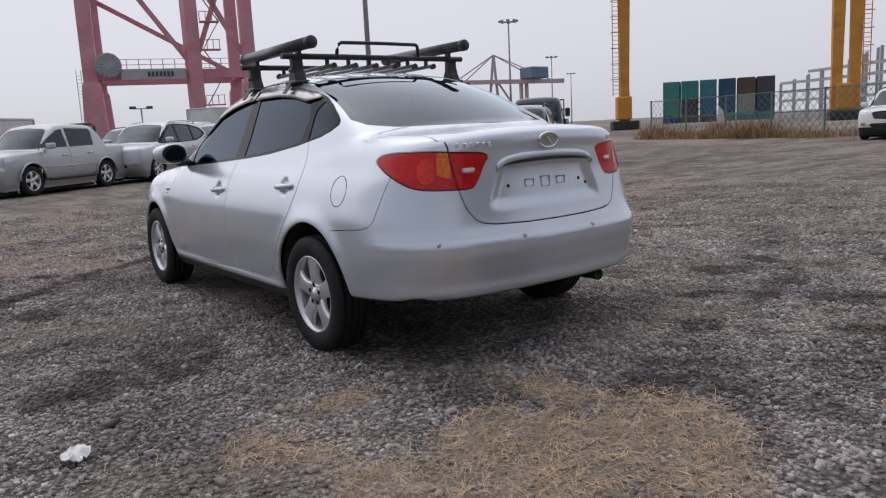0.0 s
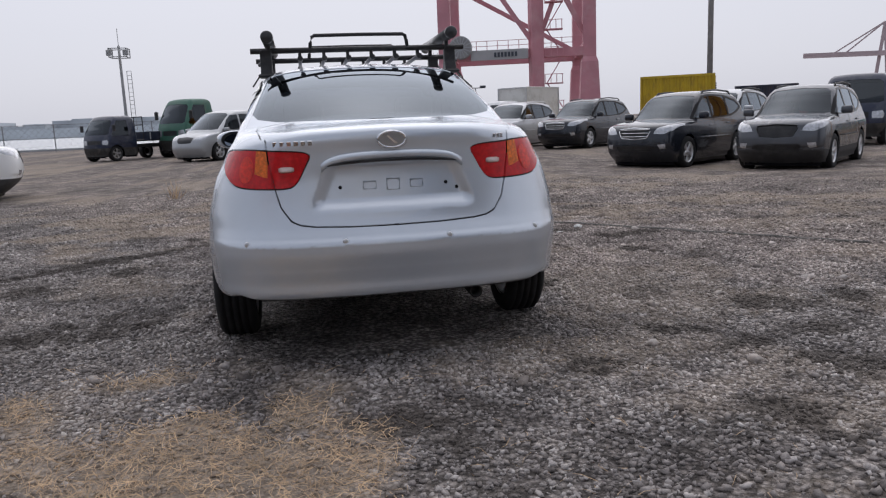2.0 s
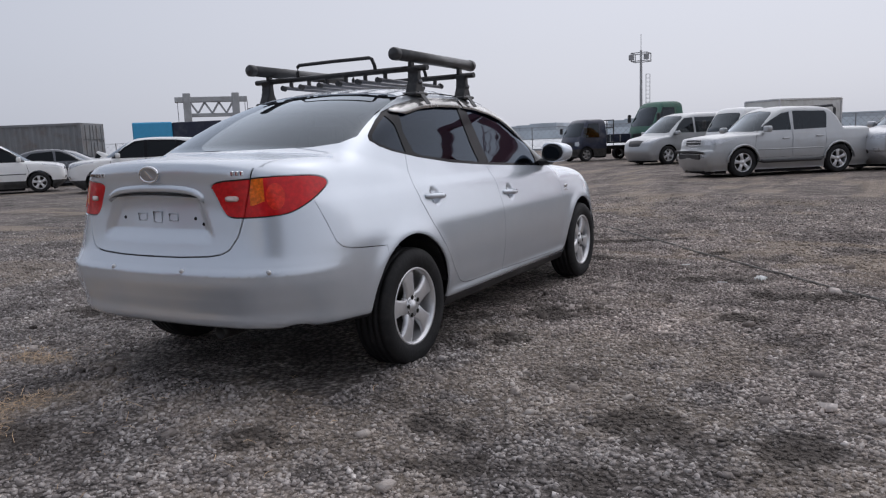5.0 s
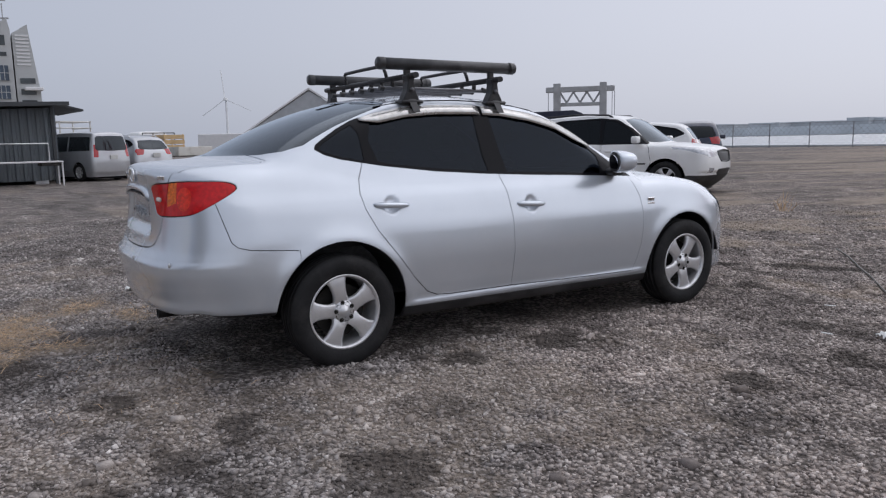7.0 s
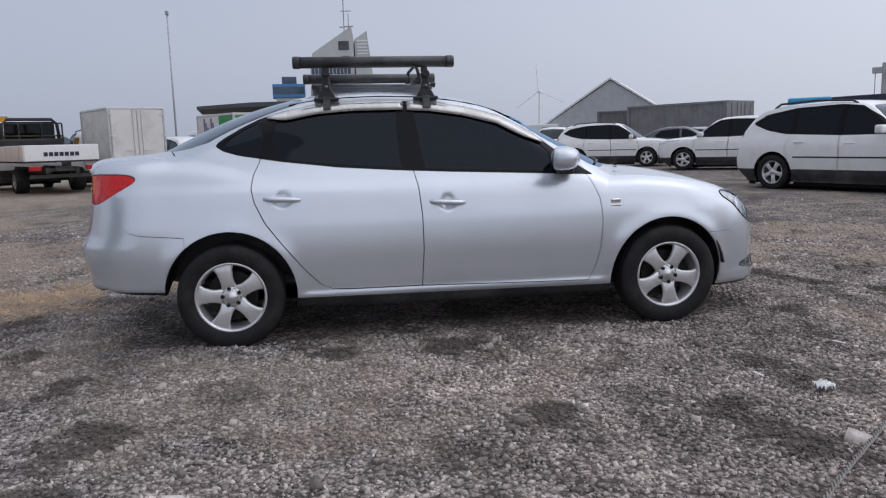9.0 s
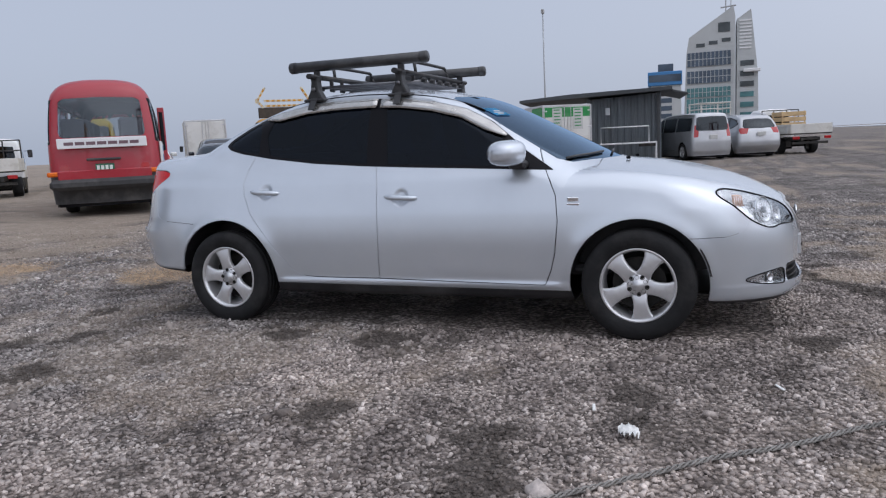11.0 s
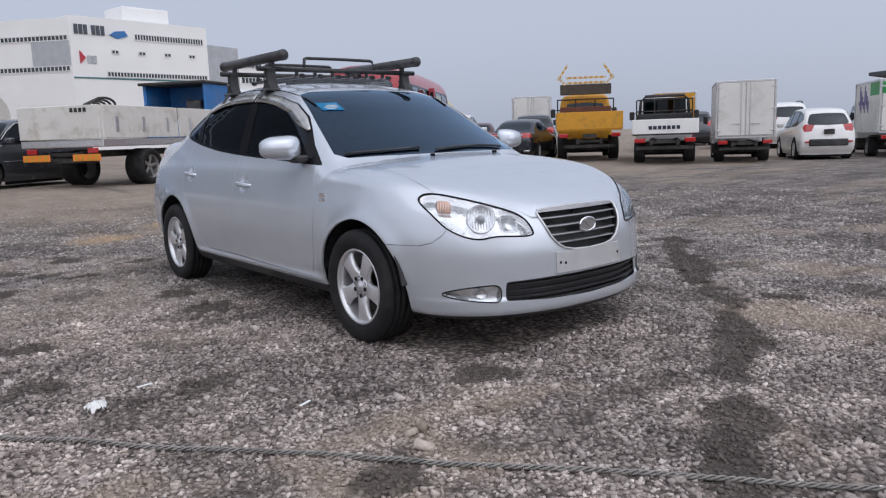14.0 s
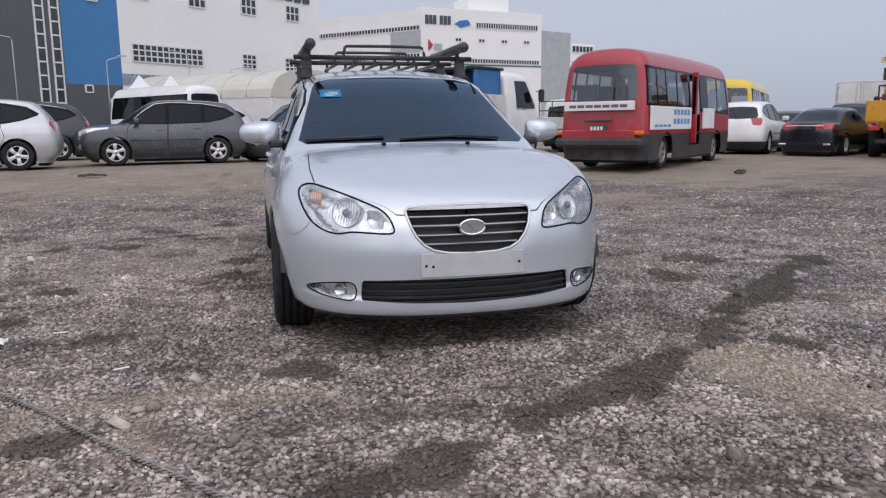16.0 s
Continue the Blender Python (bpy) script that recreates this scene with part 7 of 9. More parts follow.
vehicle("suv", "suv", "white suv beyond the small hatchback", "suv", pose(-29.1, -11.3, 0.085, 0, 0, 126), P_WHITE, (1, 1, 1.1), CAR_GLASS, P_WHITE, group=ROW_B)

# flatbed with a white ladder rack, and a crate on the other one
rack_truck = small_truck("white flatbed truck with a white rack over its cab", pose(-38.4, 1.2, 0.000, 0, 0, 113), P_WHITE, "flat", P_CREAM, height=.40, group=ROW_B)
bm = bmesh.new()
for x in (-.8, .8):
    for yy in (.0, 1.7):
        rod(bm, (x, yy, 1.0 if yy == 0 else 1.85), (x, yy, 2.62), .035, 8)
    for zz in (2.3, 2.62):
        rod(bm, (x, -.1, zz), (x, 1.8, zz), .035, 8)
for k in range(5):
    yy = .0 + .425 * k
    rod(bm, (-.8, yy, 2.62), (.8, yy, 2.62), .03, 8)
rod(bm, (-.8, 0, 2.3), (.8, 0, 2.3), .03, 8)
part("cab_rack", bm, P_CREAM, rack_truck, "white tubular rack")
crate = thing("crate", "yellow slatted crate standing on a truck bed", "crate", at=pose(-31.60, 3.95, 0, 0, 0, 112) @ pose(.1, -.6, .87))
CRATE_YELLOW = material("faded_yellow_crate", (0.60, 0.42, 0.22), 0.6, vary=0.15, scale=4, dirt=(0.35, 0.28, 0.18), dirt_amount=0.4)
for x in (-.5, .46):
    for yy in (-.45, .41):
        part("post", boxes(((x, yy, 0), (x + .05, yy + .05, .92)), bevel=.008), CRATE_YELLOW, crate)
for k in range(4):
    z0 = .03 + .23 * k
    for yy in (-.475, .465):
        part("slat", boxes(((-.52, yy, z0), (.53, yy + .022, z0 + .18)), bevel=.006), CRATE_YELLOW, crate)
    for x in (-.525, .515):
        part("slat", boxes(((x, -.45, z0), (x + .022, .46, z0 + .18)), bevel=.006), CRATE_YELLOW, crate)
part("base", boxes(((-.5, -.45, 0), (.5, .45, .03))), CRATE_YELLOW, crate)


# ---- cranes, masts, containers, buildings round the yard ----
def bearing(eye, az, dist):
    """A spot on the ground, seen from eye at az degrees (left of straight ahead positive)."""
    return eye[0] - dist * math.sin(radians(az)), eye[1] + dist * math.cos(radians(az))


# red paint lightened to pink: the haze in front is put into its colour
CRANE_HAZED_RED = material("hazed_red_crane_paint", (0.56, 0.25, 0.29), 0.6, vary=0.12, scale=0.4, dirt=(0.62, 0.42, 0.43), dirt_amount=0.5, dirt_scale=0.5)
CRANE_GREY = material("crane_grey_paint", (0.42, 0.42, 0.43), 0.6, vary=0.1, scale=0.5)
ORANGE = material("orange_crane_paint", (0.62, 0.27, 0.03), 0.6, vary=0.15, scale=0.6, dirt=(0.25, 0.10, 0.03), dirt_amount=0.5, dirt_scale=0.7)
PALE_STEEL = material("pale_steel", (0.42, 0.44, 0.46), 0.55, 0.2, vary=0.1, scale=1)
# pale because the distance haze is mixed into this crane's colour
HAZE_STEEL = material("far_crane_paint_with_haze", (0.50, 0.40, 0.42), 0.7, vary=0.1, scale=0.3)
MAST_GREY = material("galvanised_mast", (0.33, 0.33, 0.33), 0.6, 0.2, vary=0.15, scale=2)
SIGN_WHITE = material("sign_white", (0.70, 0.70, 0.70), 0.5, vary=0.05, scale=2)
SIGN_DARK = material("sign_dark", (0.06, 0.07, 0.09), 0.5, vary=0.1, scale=2)

crane = thing("quay_crane", "red quay crane paled by haze, with portal beam, cable reel and stairs", "crane")
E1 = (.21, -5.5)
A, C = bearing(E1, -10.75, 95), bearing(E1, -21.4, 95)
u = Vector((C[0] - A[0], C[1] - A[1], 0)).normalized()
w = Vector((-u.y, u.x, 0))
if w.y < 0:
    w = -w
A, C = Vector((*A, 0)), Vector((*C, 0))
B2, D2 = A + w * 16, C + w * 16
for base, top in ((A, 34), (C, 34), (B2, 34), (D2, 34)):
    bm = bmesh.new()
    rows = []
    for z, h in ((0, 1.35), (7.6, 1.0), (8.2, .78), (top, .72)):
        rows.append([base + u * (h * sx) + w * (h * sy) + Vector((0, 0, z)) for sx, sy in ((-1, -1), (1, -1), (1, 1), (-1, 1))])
    part("leg", ribbon(rows), CRANE_HAZED_RED, crane)
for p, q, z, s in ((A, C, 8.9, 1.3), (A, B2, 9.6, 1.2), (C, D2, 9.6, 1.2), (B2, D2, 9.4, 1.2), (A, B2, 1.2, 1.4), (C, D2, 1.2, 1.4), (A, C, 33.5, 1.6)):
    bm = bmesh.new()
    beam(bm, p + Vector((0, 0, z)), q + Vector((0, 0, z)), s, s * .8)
    part("beam", bm, CRANE_HAZED_RED, crane)
M = A + u * 11.2 - w * .5
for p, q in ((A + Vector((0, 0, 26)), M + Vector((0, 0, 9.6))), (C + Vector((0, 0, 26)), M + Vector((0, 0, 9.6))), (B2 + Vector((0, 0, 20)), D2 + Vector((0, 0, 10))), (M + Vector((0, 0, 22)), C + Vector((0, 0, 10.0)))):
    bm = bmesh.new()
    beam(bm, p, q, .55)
    part("brace", bm, CRANE_HAZED_RED, crane)
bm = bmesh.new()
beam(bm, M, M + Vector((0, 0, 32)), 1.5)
part("stair_tower", bm, CRANE_HAZED_RED, crane)
bm = bmesh.new()
for k in range(9):
    z = 2.0 + 3.2 * k
    o0 = M + u * (1.0 if k % 2 else 1.1)
    beam(bm, o0 + Vector((0, 0, z)), o0 + u * 2.2 + Vector((0, 0, z)), 1.2, .12)
    beam(bm, o0 + u * (0.2 if k % 2 else 2.2) + Vector((0, 0, z)), o0 + u * (2.2 if k % 2 else .2) + Vector((0, 0, z + 3.2)), .25, .12)
    for j in range(4):
        beam(bm, o0 + u * (.7 * j) - w * .6 + Vector((0, 0, z)), o0 + u * (.7 * j) - w * .6 + Vector((0, 0, z + 1.1)), .07)
    beam(bm, o0 - w * .6 + Vector((0, 0, z + 1.1)), o0 + u * 2.2 - w * .6 + Vector((0, 0, z + 1.1)), .07)
part("stair", bm, CRANE_HAZED_RED, crane)
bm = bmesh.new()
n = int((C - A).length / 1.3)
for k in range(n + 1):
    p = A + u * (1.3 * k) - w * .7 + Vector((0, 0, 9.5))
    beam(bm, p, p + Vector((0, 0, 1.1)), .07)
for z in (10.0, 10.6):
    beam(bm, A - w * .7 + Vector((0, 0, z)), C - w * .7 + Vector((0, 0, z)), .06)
part("railing", bm, CRANE_HAZED_RED, crane)
vs, fs = lathe([(-.35, .3), (-.35, 1.25), (-.25, 1.4), (.25, 1.4), (.35, 1.25), (.35, .3)], 28, "Y")
reel = part("cable_reel", raw(vs, fs), MAST_GREY, crane, "dark grey cable reel")
reel.matrix_basis = Matrix.Translation(A + u * 2.0 - w * 1.2 + Vector((0, 0, 9.9))) @ Matrix.Rotation(math.atan2(u.y, u.x), 4, 'Z')
bm = bmesh.new()
for k in range(8):
    a = math.pi * k / 8
    beam(bm, (-1.35 * math.cos(a), -.4, -1.35 * math.sin(a)), (1.35 * math.cos(a), -.4, 1.35 * math.sin(a)), .1)
o = part("spoke_star", bm, PALE_STEEL, reel)
p = A + u * 3.2 - w * 1.0
bm = bmesh.new()
beam(bm, p + Vector((0, 0, 8.9)), A + u * 10.2 - w * 1.0 + Vector((0, 0, 8.9)), .15, 1.2)
sign = part("sign_board", bm, CRANE_GREY, crane, "grey name board")
for k in range(7):
    q = A + u * (6.2 + .42 * k) - w * 1.12 + Vector((0, 0, 8.9))
    bm = bmesh.new()
    beam(bm, q - u * .14, q + u * .14, .05, .55)
    part("letter_bar", bm, SIGN_DARK, sign)
bm = bmesh.new()
q = A - u * 1.2 - w * .5
for j in (-.25, .25):
    beam(bm, q + u * j, q + u * j + Vector((0, 0, 9.5)), .06)
for k in range(22):
    beam(bm, q - u * .25 + Vector((0, 0, .4 * k + .5)), q + u * .25 + Vector((0, 0, .4 * k + .5)), .04)
part("ladder", bm, CRANE_GREY, crane)
tip = Vector((*bearing(E1, -1.2, 165), 28.9))
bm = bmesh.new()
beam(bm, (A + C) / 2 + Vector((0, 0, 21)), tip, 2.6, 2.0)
part("boom", bm, CRANE_HAZED_RED, crane)

far = thing("far_quay_crane", "pale distant quay crane with raised boom stays and blue cabin", "crane")
E2 = (-1.48, -5.28)
D = 330
P0 = Vector((*bearing(E2, -36.3, D), 20.5))
P1 = Vector((*bearing(E2, -46.2, D), 18.5))
T = Vector((*bearing(E2, -41.0, D), 31))
J = Vector((*bearing(E2, -41.2, D), 20))
bm = bmesh.new()
beam(bm, P0, P1, 1.6, 1.8)
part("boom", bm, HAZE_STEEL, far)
for a_, b_, s in ((T, P0.lerp(J, .35), .5), (T, P0.lerp(J, .5), .5), (T, P1.lerp(J, .35), .5), (T, P1.lerp(J, .15), .4), (T, Vector((*bearing(E2, -40.4, D), 0)), 1.2), (T, Vector((*bearing(E2, -41.4, D), 0)), 1.2), (J, Vector((*bearing(E2, -43.2, D), 2)), .9), (Vector((*bearing(E2, -43.0, D), 19)), Vector((*bearing(E2, -43.0, D), 0)), 1.2), (Vector((*bearing(E2, -43.4, D), 19)), Vector((*bearing(E2, -43.4, D), 0)), 1.2)):
    bm = bmesh.new()
    beam(bm, a_, b_, s)
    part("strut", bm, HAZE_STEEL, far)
c = Vector((*bearing(E2, -44.0, D), 22.5))
bm = boxes((c - Vector((5, 4, 2.4)), c + Vector((5, 4, 2.4))), bevel=.4)
part("machinery_house", bm, material("far_blue_cabin", (0.16, 0.22, 0.32), 0.7, vary=0.1, scale=0.3), far, "blue machinery house")


def flood_mast(label, at, height, crown=2.2):
    m = thing("lamp_mast", label, "lamp post", "tall lamp masts", at=pose(*at, 0))
    bm = bmesh.new()
    rod(bm, (0, 0, 0), (0, 0, height), .32, 10, .16)
    part("pole", bm, MAST_GREY, m, smooth=True)
    for k in range(8):
        a = 2 * math.pi * k / 8
        bm = bmesh.new()
        box(bm, (-.45, -.25, -.2), (.45, .25, .2), .05, pose(crown * math.cos(a), crown * math.sin(a), height + .2, 30, 0, math.degrees(a) + 90))
        part("floodlight", bm, MAST_GREY, m)
    bm = bmesh.new()
    for k in range(4):
        a = math.pi * k / 4
        beam(bm, (-crown * math.cos(a), -crown * math.sin(a), height), (crown * math.cos(a), crown * math.sin(a), height), .15)
    part("ring", bm, MAST_GREY, m)
    return m


E0 = (-2.57, -4.74)
flood_mast("tall slim mast with a ring of floodlights", bearing(E0, -42.4, 190), 26)
flood_mast("tall slim mast with floodlights farther off", bearing(E0, -45.5, 300), 26)
flood_mast("far slim mast with floodlights", bearing(E0, -46.9, 410), 26)
pole = thing("steel_pole", "thick grey steel pole rising out of view", "pole", at=pose(*bearing((.21, -5.5), -29.75, 75), 0))
bm = bmesh.new()
rod(bm, (0, 0, 0), (0, 0, 34), .27, 16, .2)
part("shaft", bm, MAST_GREY, pole, smooth=True)
part("base_flange", boxes(((-.4, -.4, 0), (.4, .4, .05)), bevel=.01), MAST_GREY, pole)

for az, lab in ((-50.75, "orange gantry crane leg with a caged ladder"), (-65.2, "orange gantry crane leg pair with a motor housing")):
    g = thing("gantry_crane", lab, "crane", "orange gantry cranes", at=pose(*bearing(E0, az, 78), 0, 0, 0, az + 10))
    legs = ((0, 0),) if az > -60 else ((-.73, 0), (.73, 0))
    for x, y in legs:
        rows = [[(x - h, y - h, z), (x + h, y - h, z), (x + h, y + h, z), (x - h, y + h, z)] for z, h in ((0, .46), (3.4, .44), (4.2, .42), (22, .62))]
        part("leg", ribbon(rows), ORANGE, g)
    part("motor_housing", boxes(((-.8, -.9, 1.0), (.6, .8, 3.3)), bevel=.12), ORANGE, g)
    part("bogie", boxes(((-1.3, -1.0, 0), (1.3, 1.0, .9)), bevel=.1), CHASSIS, g)
    bm = bmesh.new()
    xl = -.85 if az > -60 else 1.6
    for dx in (-.3, .3):
        beam(bm, (xl + dx, -.2, 3.4), (xl + dx, -.2, 20), .07)
    for k in range(40):
        beam(bm, (xl - .3, -.2, 3.6 + .4 * k), (xl + .3, -.2, 3.6 + .4 * k), .05)
    for k in range(10):
        z = 5 + 1.5 * k
        beam(bm, (xl - .45, -.6, z), (xl + .45, -.6, z), .06)
        beam(bm, (xl - .45, -.6, z), (xl - .45, -.1, z), .06)
        beam(bm, (xl + .45, -.6, z), (xl + .45, -.1, z), .06)
    part("caged_ladder", bm, ORANGE, g)

# containers
def container_mesh(length=6.06, width=2.44, height=2.59, pitch=.28, depth=.035):
    """Corrugated steel box: ribbed sides, plain roof, doors at the -y end."""
    bm = bmesh.new()
    prof = []
    y = -length / 2 + .12
    while y < length / 2 - .14:
        prof += [(y, 0), (y + pitch * .3, 0), (y + pitch * .45, -depth), (y + pitch * .8, -depth)]
        y += pitch
    prof.append((length / 2 - .1, 0))
    for sx in (1, -1):
        lo = [bm.verts.new((sx * (width / 2 - .03 + d), yy, .14)) for yy, d in prof]
        hi = [bm.verts.new((sx * (width / 2 - .03 + d), yy, height - .1)) for yy, d in prof]
        for k in range(len(prof) - 1):
            f = (lo[k], lo[k + 1], hi[k + 1], hi[k])
            bm.faces.new(f if sx > 0 else f[::-1])
    for a, b in (((-width / 2, -length / 2, 0), (width / 2, length / 2, .15)), ((-width / 2, -length / 2, height - .11), (width / 2, length / 2, height)), ((-width / 2 + .04, length / 2 - .08, .1), (width / 2 - .04, length / 2 - .03, height - .08)), ((-width / 2 + .05, -length / 2 + .03, .1), (width / 2 - .05, -length / 2 + .07, height - .08))):
        box(bm, a, b)
    for sx in (1, -1):
        for yy in (-length / 2, length / 2 - .12):
            box(bm, (sx * width / 2 - .07 - .05 * sx, yy, 0), (sx * width / 2 + .07 - .07 * sx, yy + .12, height))
    me = bpy.data.meshes.new("container")
    bm.to_mesh(me)
    bm.free()
    return me


def container_doors(length, width, height):
    bm = bmesh.new()
    for x in (-.85, -.35, .35, .85):
        rod(bm, (x, -length / 2 - .02, .12), (x, -length / 2 - .02, height - .1), .022, 6)
    for k in range(3):
        for x0, x1 in ((-width / 2 + .1, -.04), (.04, width / 2 - .1)):
            box(bm, (x0, -length / 2 - .005, .2 + k * .8), (x1, -length / 2 + .03, .9 + k * .8), .02)
    me = bpy.data.meshes.new("end_door")
    bm.to_mesh(me)
    bm.free()
    return me


CONT, CONT_DOOR = container_mesh(), container_doors(6.06, 2.44, 2.59)
CONT_MAT = {}


def container(color, at, label, group="", sx=1.0, sy=1.0):
    key = tuple(color)
    if key not in CONT_MAT:
        CONT_MAT[key] = material("container_paint", color, 0.55, vary=0.1, scale=1.2, dirt=(0.16, 0.09, 0.06), dirt_amount=0.45, dirt_scale=1.6)
    c = thing("shipping_container", label, "container", group, at=at)
    for nm, me in (("body", CONT), ("end_door", CONT_DOOR)):
        o = new(nm, me)
        o.parent = c
        o.matrix_basis = Matrix.Diagonal((sx, sy, 1, 1))
        paint_slot(o, CONT_MAT[key])
    return c


container((0.16, 0.165, 0.17), pose(-37.4, 17.8, 0, 0, 0, -33 + 180), "grey corrugated container used as an office by the yard")
office = part("office_window", boxes(((-.6, -.03, -.4), (.6, .03, .4)), bevel=.01), DARK_GLASS)
tagged(office, "small dark office window in the container wall", "window")
office.matrix_basis = pose(-35.25, 15.6, 1.4, 0, 0, 57)
stack = [(0.04, 0.24, 0.22), (0.03, 0.22, 0.20), (0.035, 0.20, 0.24), (0.02, 0.07, 0.16), (0.10, 0.06, 0.05), (0.06, 0.06, 0.08)]
under = [(0.04, 0.22, 0.20), (0.025, 0.03, 0.06), (0.03, 0.12, 0.24), (0.02, 0.07, 0.16), (0.30, 0.28, 0.26), (0.03, 0.05, 0.10)]
S0, S1 = Vector(bearing(E0, -53.5, 127)), Vector(bearing(E0, -60.9, 127))
for k in range(6):
    q = S0.lerp(S1, (k + .5) / 6)
    for lvl, cols in ((0, under), (1, under), (2, stack)):
        c = cols[k] if lvl else stack[(k + 3) % 6]
        container(c, pose(q.x, q.y, 2.6 * lvl - 1.4, 0, 0, -57), {0: "teal", 1: "teal", 2: "blue-green", 3: "dark blue", 4: "brown and grey", 5: "dark"}[k] + " shipping container in a stack behind the fence", "stacked containers")
yc = container((0.58, 0.40, 0.02), pose(*bearing(E1, -27.2, 38), 0, 0, 0, 60) @ Matrix.Diagonal((1, 1, 1.08, 1)), "yellow container with slatted vents behind the black suv", sx=1.0, sy=.55)
for k in range(5):
    part("vent_slat", boxes(((-.9, -3.09 * .55 - .03, 1.75 + .1 * k), (.1, -3.05 * .55, 1.80 + .1 * k))), CHASSIS, yc)
container((0.03, 0.035, 0.06), pose(*bearing((-.39, -5.46), -33.9, 54), 0, 0, 0, 55), "dark navy container behind the parked suvs", sy=.62)
container((0.22, 0.225, 0.23), pose(*bearing((2.86, -4.51), 58.0, 42), .12, 0, 0, 120), "grey container beyond the white cars")
SKY_PANEL = material("sky_blue_panel", (0.06, 0.36, 0.62), 0.4, vary=0.05)
wing = thing("wing_lorry", "lorry trailer with light blue and navy panels", "lorry", at=pose(*bearing((2.86, -4.51), 47.7, 45), 0, 0, 0, 140))
part("trailer", prism([(1.05, .8), (1.05, 2.78), (-1.5, 2.84), (-2.0, 2.66), (-2.4, 2.2), (-2.6, 1.5), (-2.6, .8)], "X", -1.2, 1.2, .04), NAVY_BED, wing)
part("trailer_nose", boxes(((-1.2, 1.06, .8), (1.2, 3.1, 2.82)), bevel=.06), SKY_PANEL, wing)
part("side_rail", boxes(((1.203, -2.5, .8), (1.23, 3.0, .9)), ((-1.23, -2.5, .8), (-1.203, 3.0, .9))), PALE_STEEL, wing)
far_wheels(wing, None, (-1.6, 2.2), .45, 1.0, (RUBBER, STEEL_WHEEL, DARK_METAL, STEEL_WHEEL), .3)

# steel racks right of the stack
racks = thing("pipe_rack", "grey steel pipe rack structure behind the fence", "structure")
for k in range(9):
    q = Vector((*bearing(E0, -61.3 - .85 * k, 96 - 2 * k), 0))
    h = 4.2 + .35 * k
    bm = bmesh.new()
    beam(bm, q, q + Vector((0, 0, h)), .22)
    beam(bm, q + Vector((2.5, 1.4, 0)), q + Vector((2.5, 1.4, h)), .22)
    part("post", bm, PALE_STEEL, racks)
    if k < 8:
        q2 = Vector((*bearing(E0, -61.3 - .85 * (k + 1), 96 - 2 * (k + 1)), 0))
        for z in (2.2, 3.2, 4.2, 5.2):
            if z < h + .4:
                bm = bmesh.new()
                beam(bm, q + Vector((0, 0, z)), q2 + Vector((0, 0, z)), .25, .3)
                part("rail", bm, PALE_STEEL, racks)

# chain-link fences
MESH_FENCE = bpy.data.materials.new("green_wire_mesh")
MESH_FENCE.use_nodes = True
fn = MESH_FENCE.node_tree.nodes
fb_ = fn["Principled BSDF"]
fb_.inputs["Base Color"].default_value, fb_.inputs["Roughness"].default_value = (0.09, 0.16, 0.13, 1), 0.6
FENCE_POST = material("green_fence_post", (0.12, 0.20, 0.17), 0.5, vary=0.15, scale=3)
GREY_POST = material("grey_fence_post", (0.24, 0.24, 0.25), 0.5, vary=0.15, scale=3)


def fence(label, p, q, n, height, mat, wire, base=.12, pitch=.35):
    f = thing("wire_fence", label, "fence")
    p, q = Vector((*p, base)), Vector((*q, base))
    d = (q - p) / n
    for k in range(n + 1):
        bm = bmesh.new()
        rod(bm, p + d * k, p + d * k + Vector((0, 0, height)), .045, 8)
        part("post", bm, mat, f)
    for k in range(n):
        a = p + d * k
        bm = bmesh.new()
        for z in (.1, height * .5, height - .05):
            rod(bm, a + Vector((0, 0, z)), a + d + Vector((0, 0, z)), .02, 5)
        m = int(d.length / pitch)
        for j in range(-int(height / pitch), m):
            s0, s1 = max(0, j * pitch), min(d.length, j * pitch + height)
            z0, z1 = s0 - j * pitch, s1 - j * pitch
            e = d.normalized()
            if s1 > s0:
                beam(bm, a + e * s0 + Vector((0, 0, z0)), a + e * s1 + Vector((0, 0, z1)), .014)
                beam(bm, a + e * s0 + Vector((0, 0, height - z0)), a + e * s1 + Vector((0, 0, height - z1)), .014)
        tagged(part("wire_panel", bm, wire, f), kind="stuff")
    return f


fence("green wire mesh fence with posts and dry weeds along it", (30.5, 20.5), (24.5, -3.0), 9, 1.85, FENCE_POST, MESH_FENCE)
fence("grey wire mesh fence along the waterside", (-46, 58), (6, 62), 14, 2.2, GREY_POST, GREY_POST, 0, .5)
fence("grey wire mesh fence at the far edge of the yard", (-60, 38), (-46, 58), 6, 2.2, GREY_POST, GREY_POST, 0, .5)
CLOTH = material("white_rag", (0.66, 0.66, 0.64), 0.8, vary=0.1)
rag = part("torn_sheet", prism([(-.22, 0), (.16, 0), (.28, .5), (.20, 1.1), (-.02, 1.35), (-.06, .8)], "Y", -.03, .03, .01), CLOTH)
tagged(rag, "torn white sheet hanging on the green fence", "sheet")
rag.matrix_basis = pose(29.1, 15.6, .15, 0, 0, -60)

# lamp mast with a platform, by the water
mast = thing("light_mast", "grey mast with a lamp platform and ladder", "mast", at=pose(*bearing((-.39, -5.46), 12.05, 80), 0))
bm = bmesh.new()
rod(bm, (0, 0, 0), (0, 0, 9.6), .16, 10, .12)
part("pole", bm, MAST_GREY, mast, smooth=True)
bm = bmesh.new()
rod(bm, (0, 0, 9.6), (0, 0, 11.2), .03, 6)
part("aerial", bm, MAST_GREY, mast)
bm = bmesh.new()
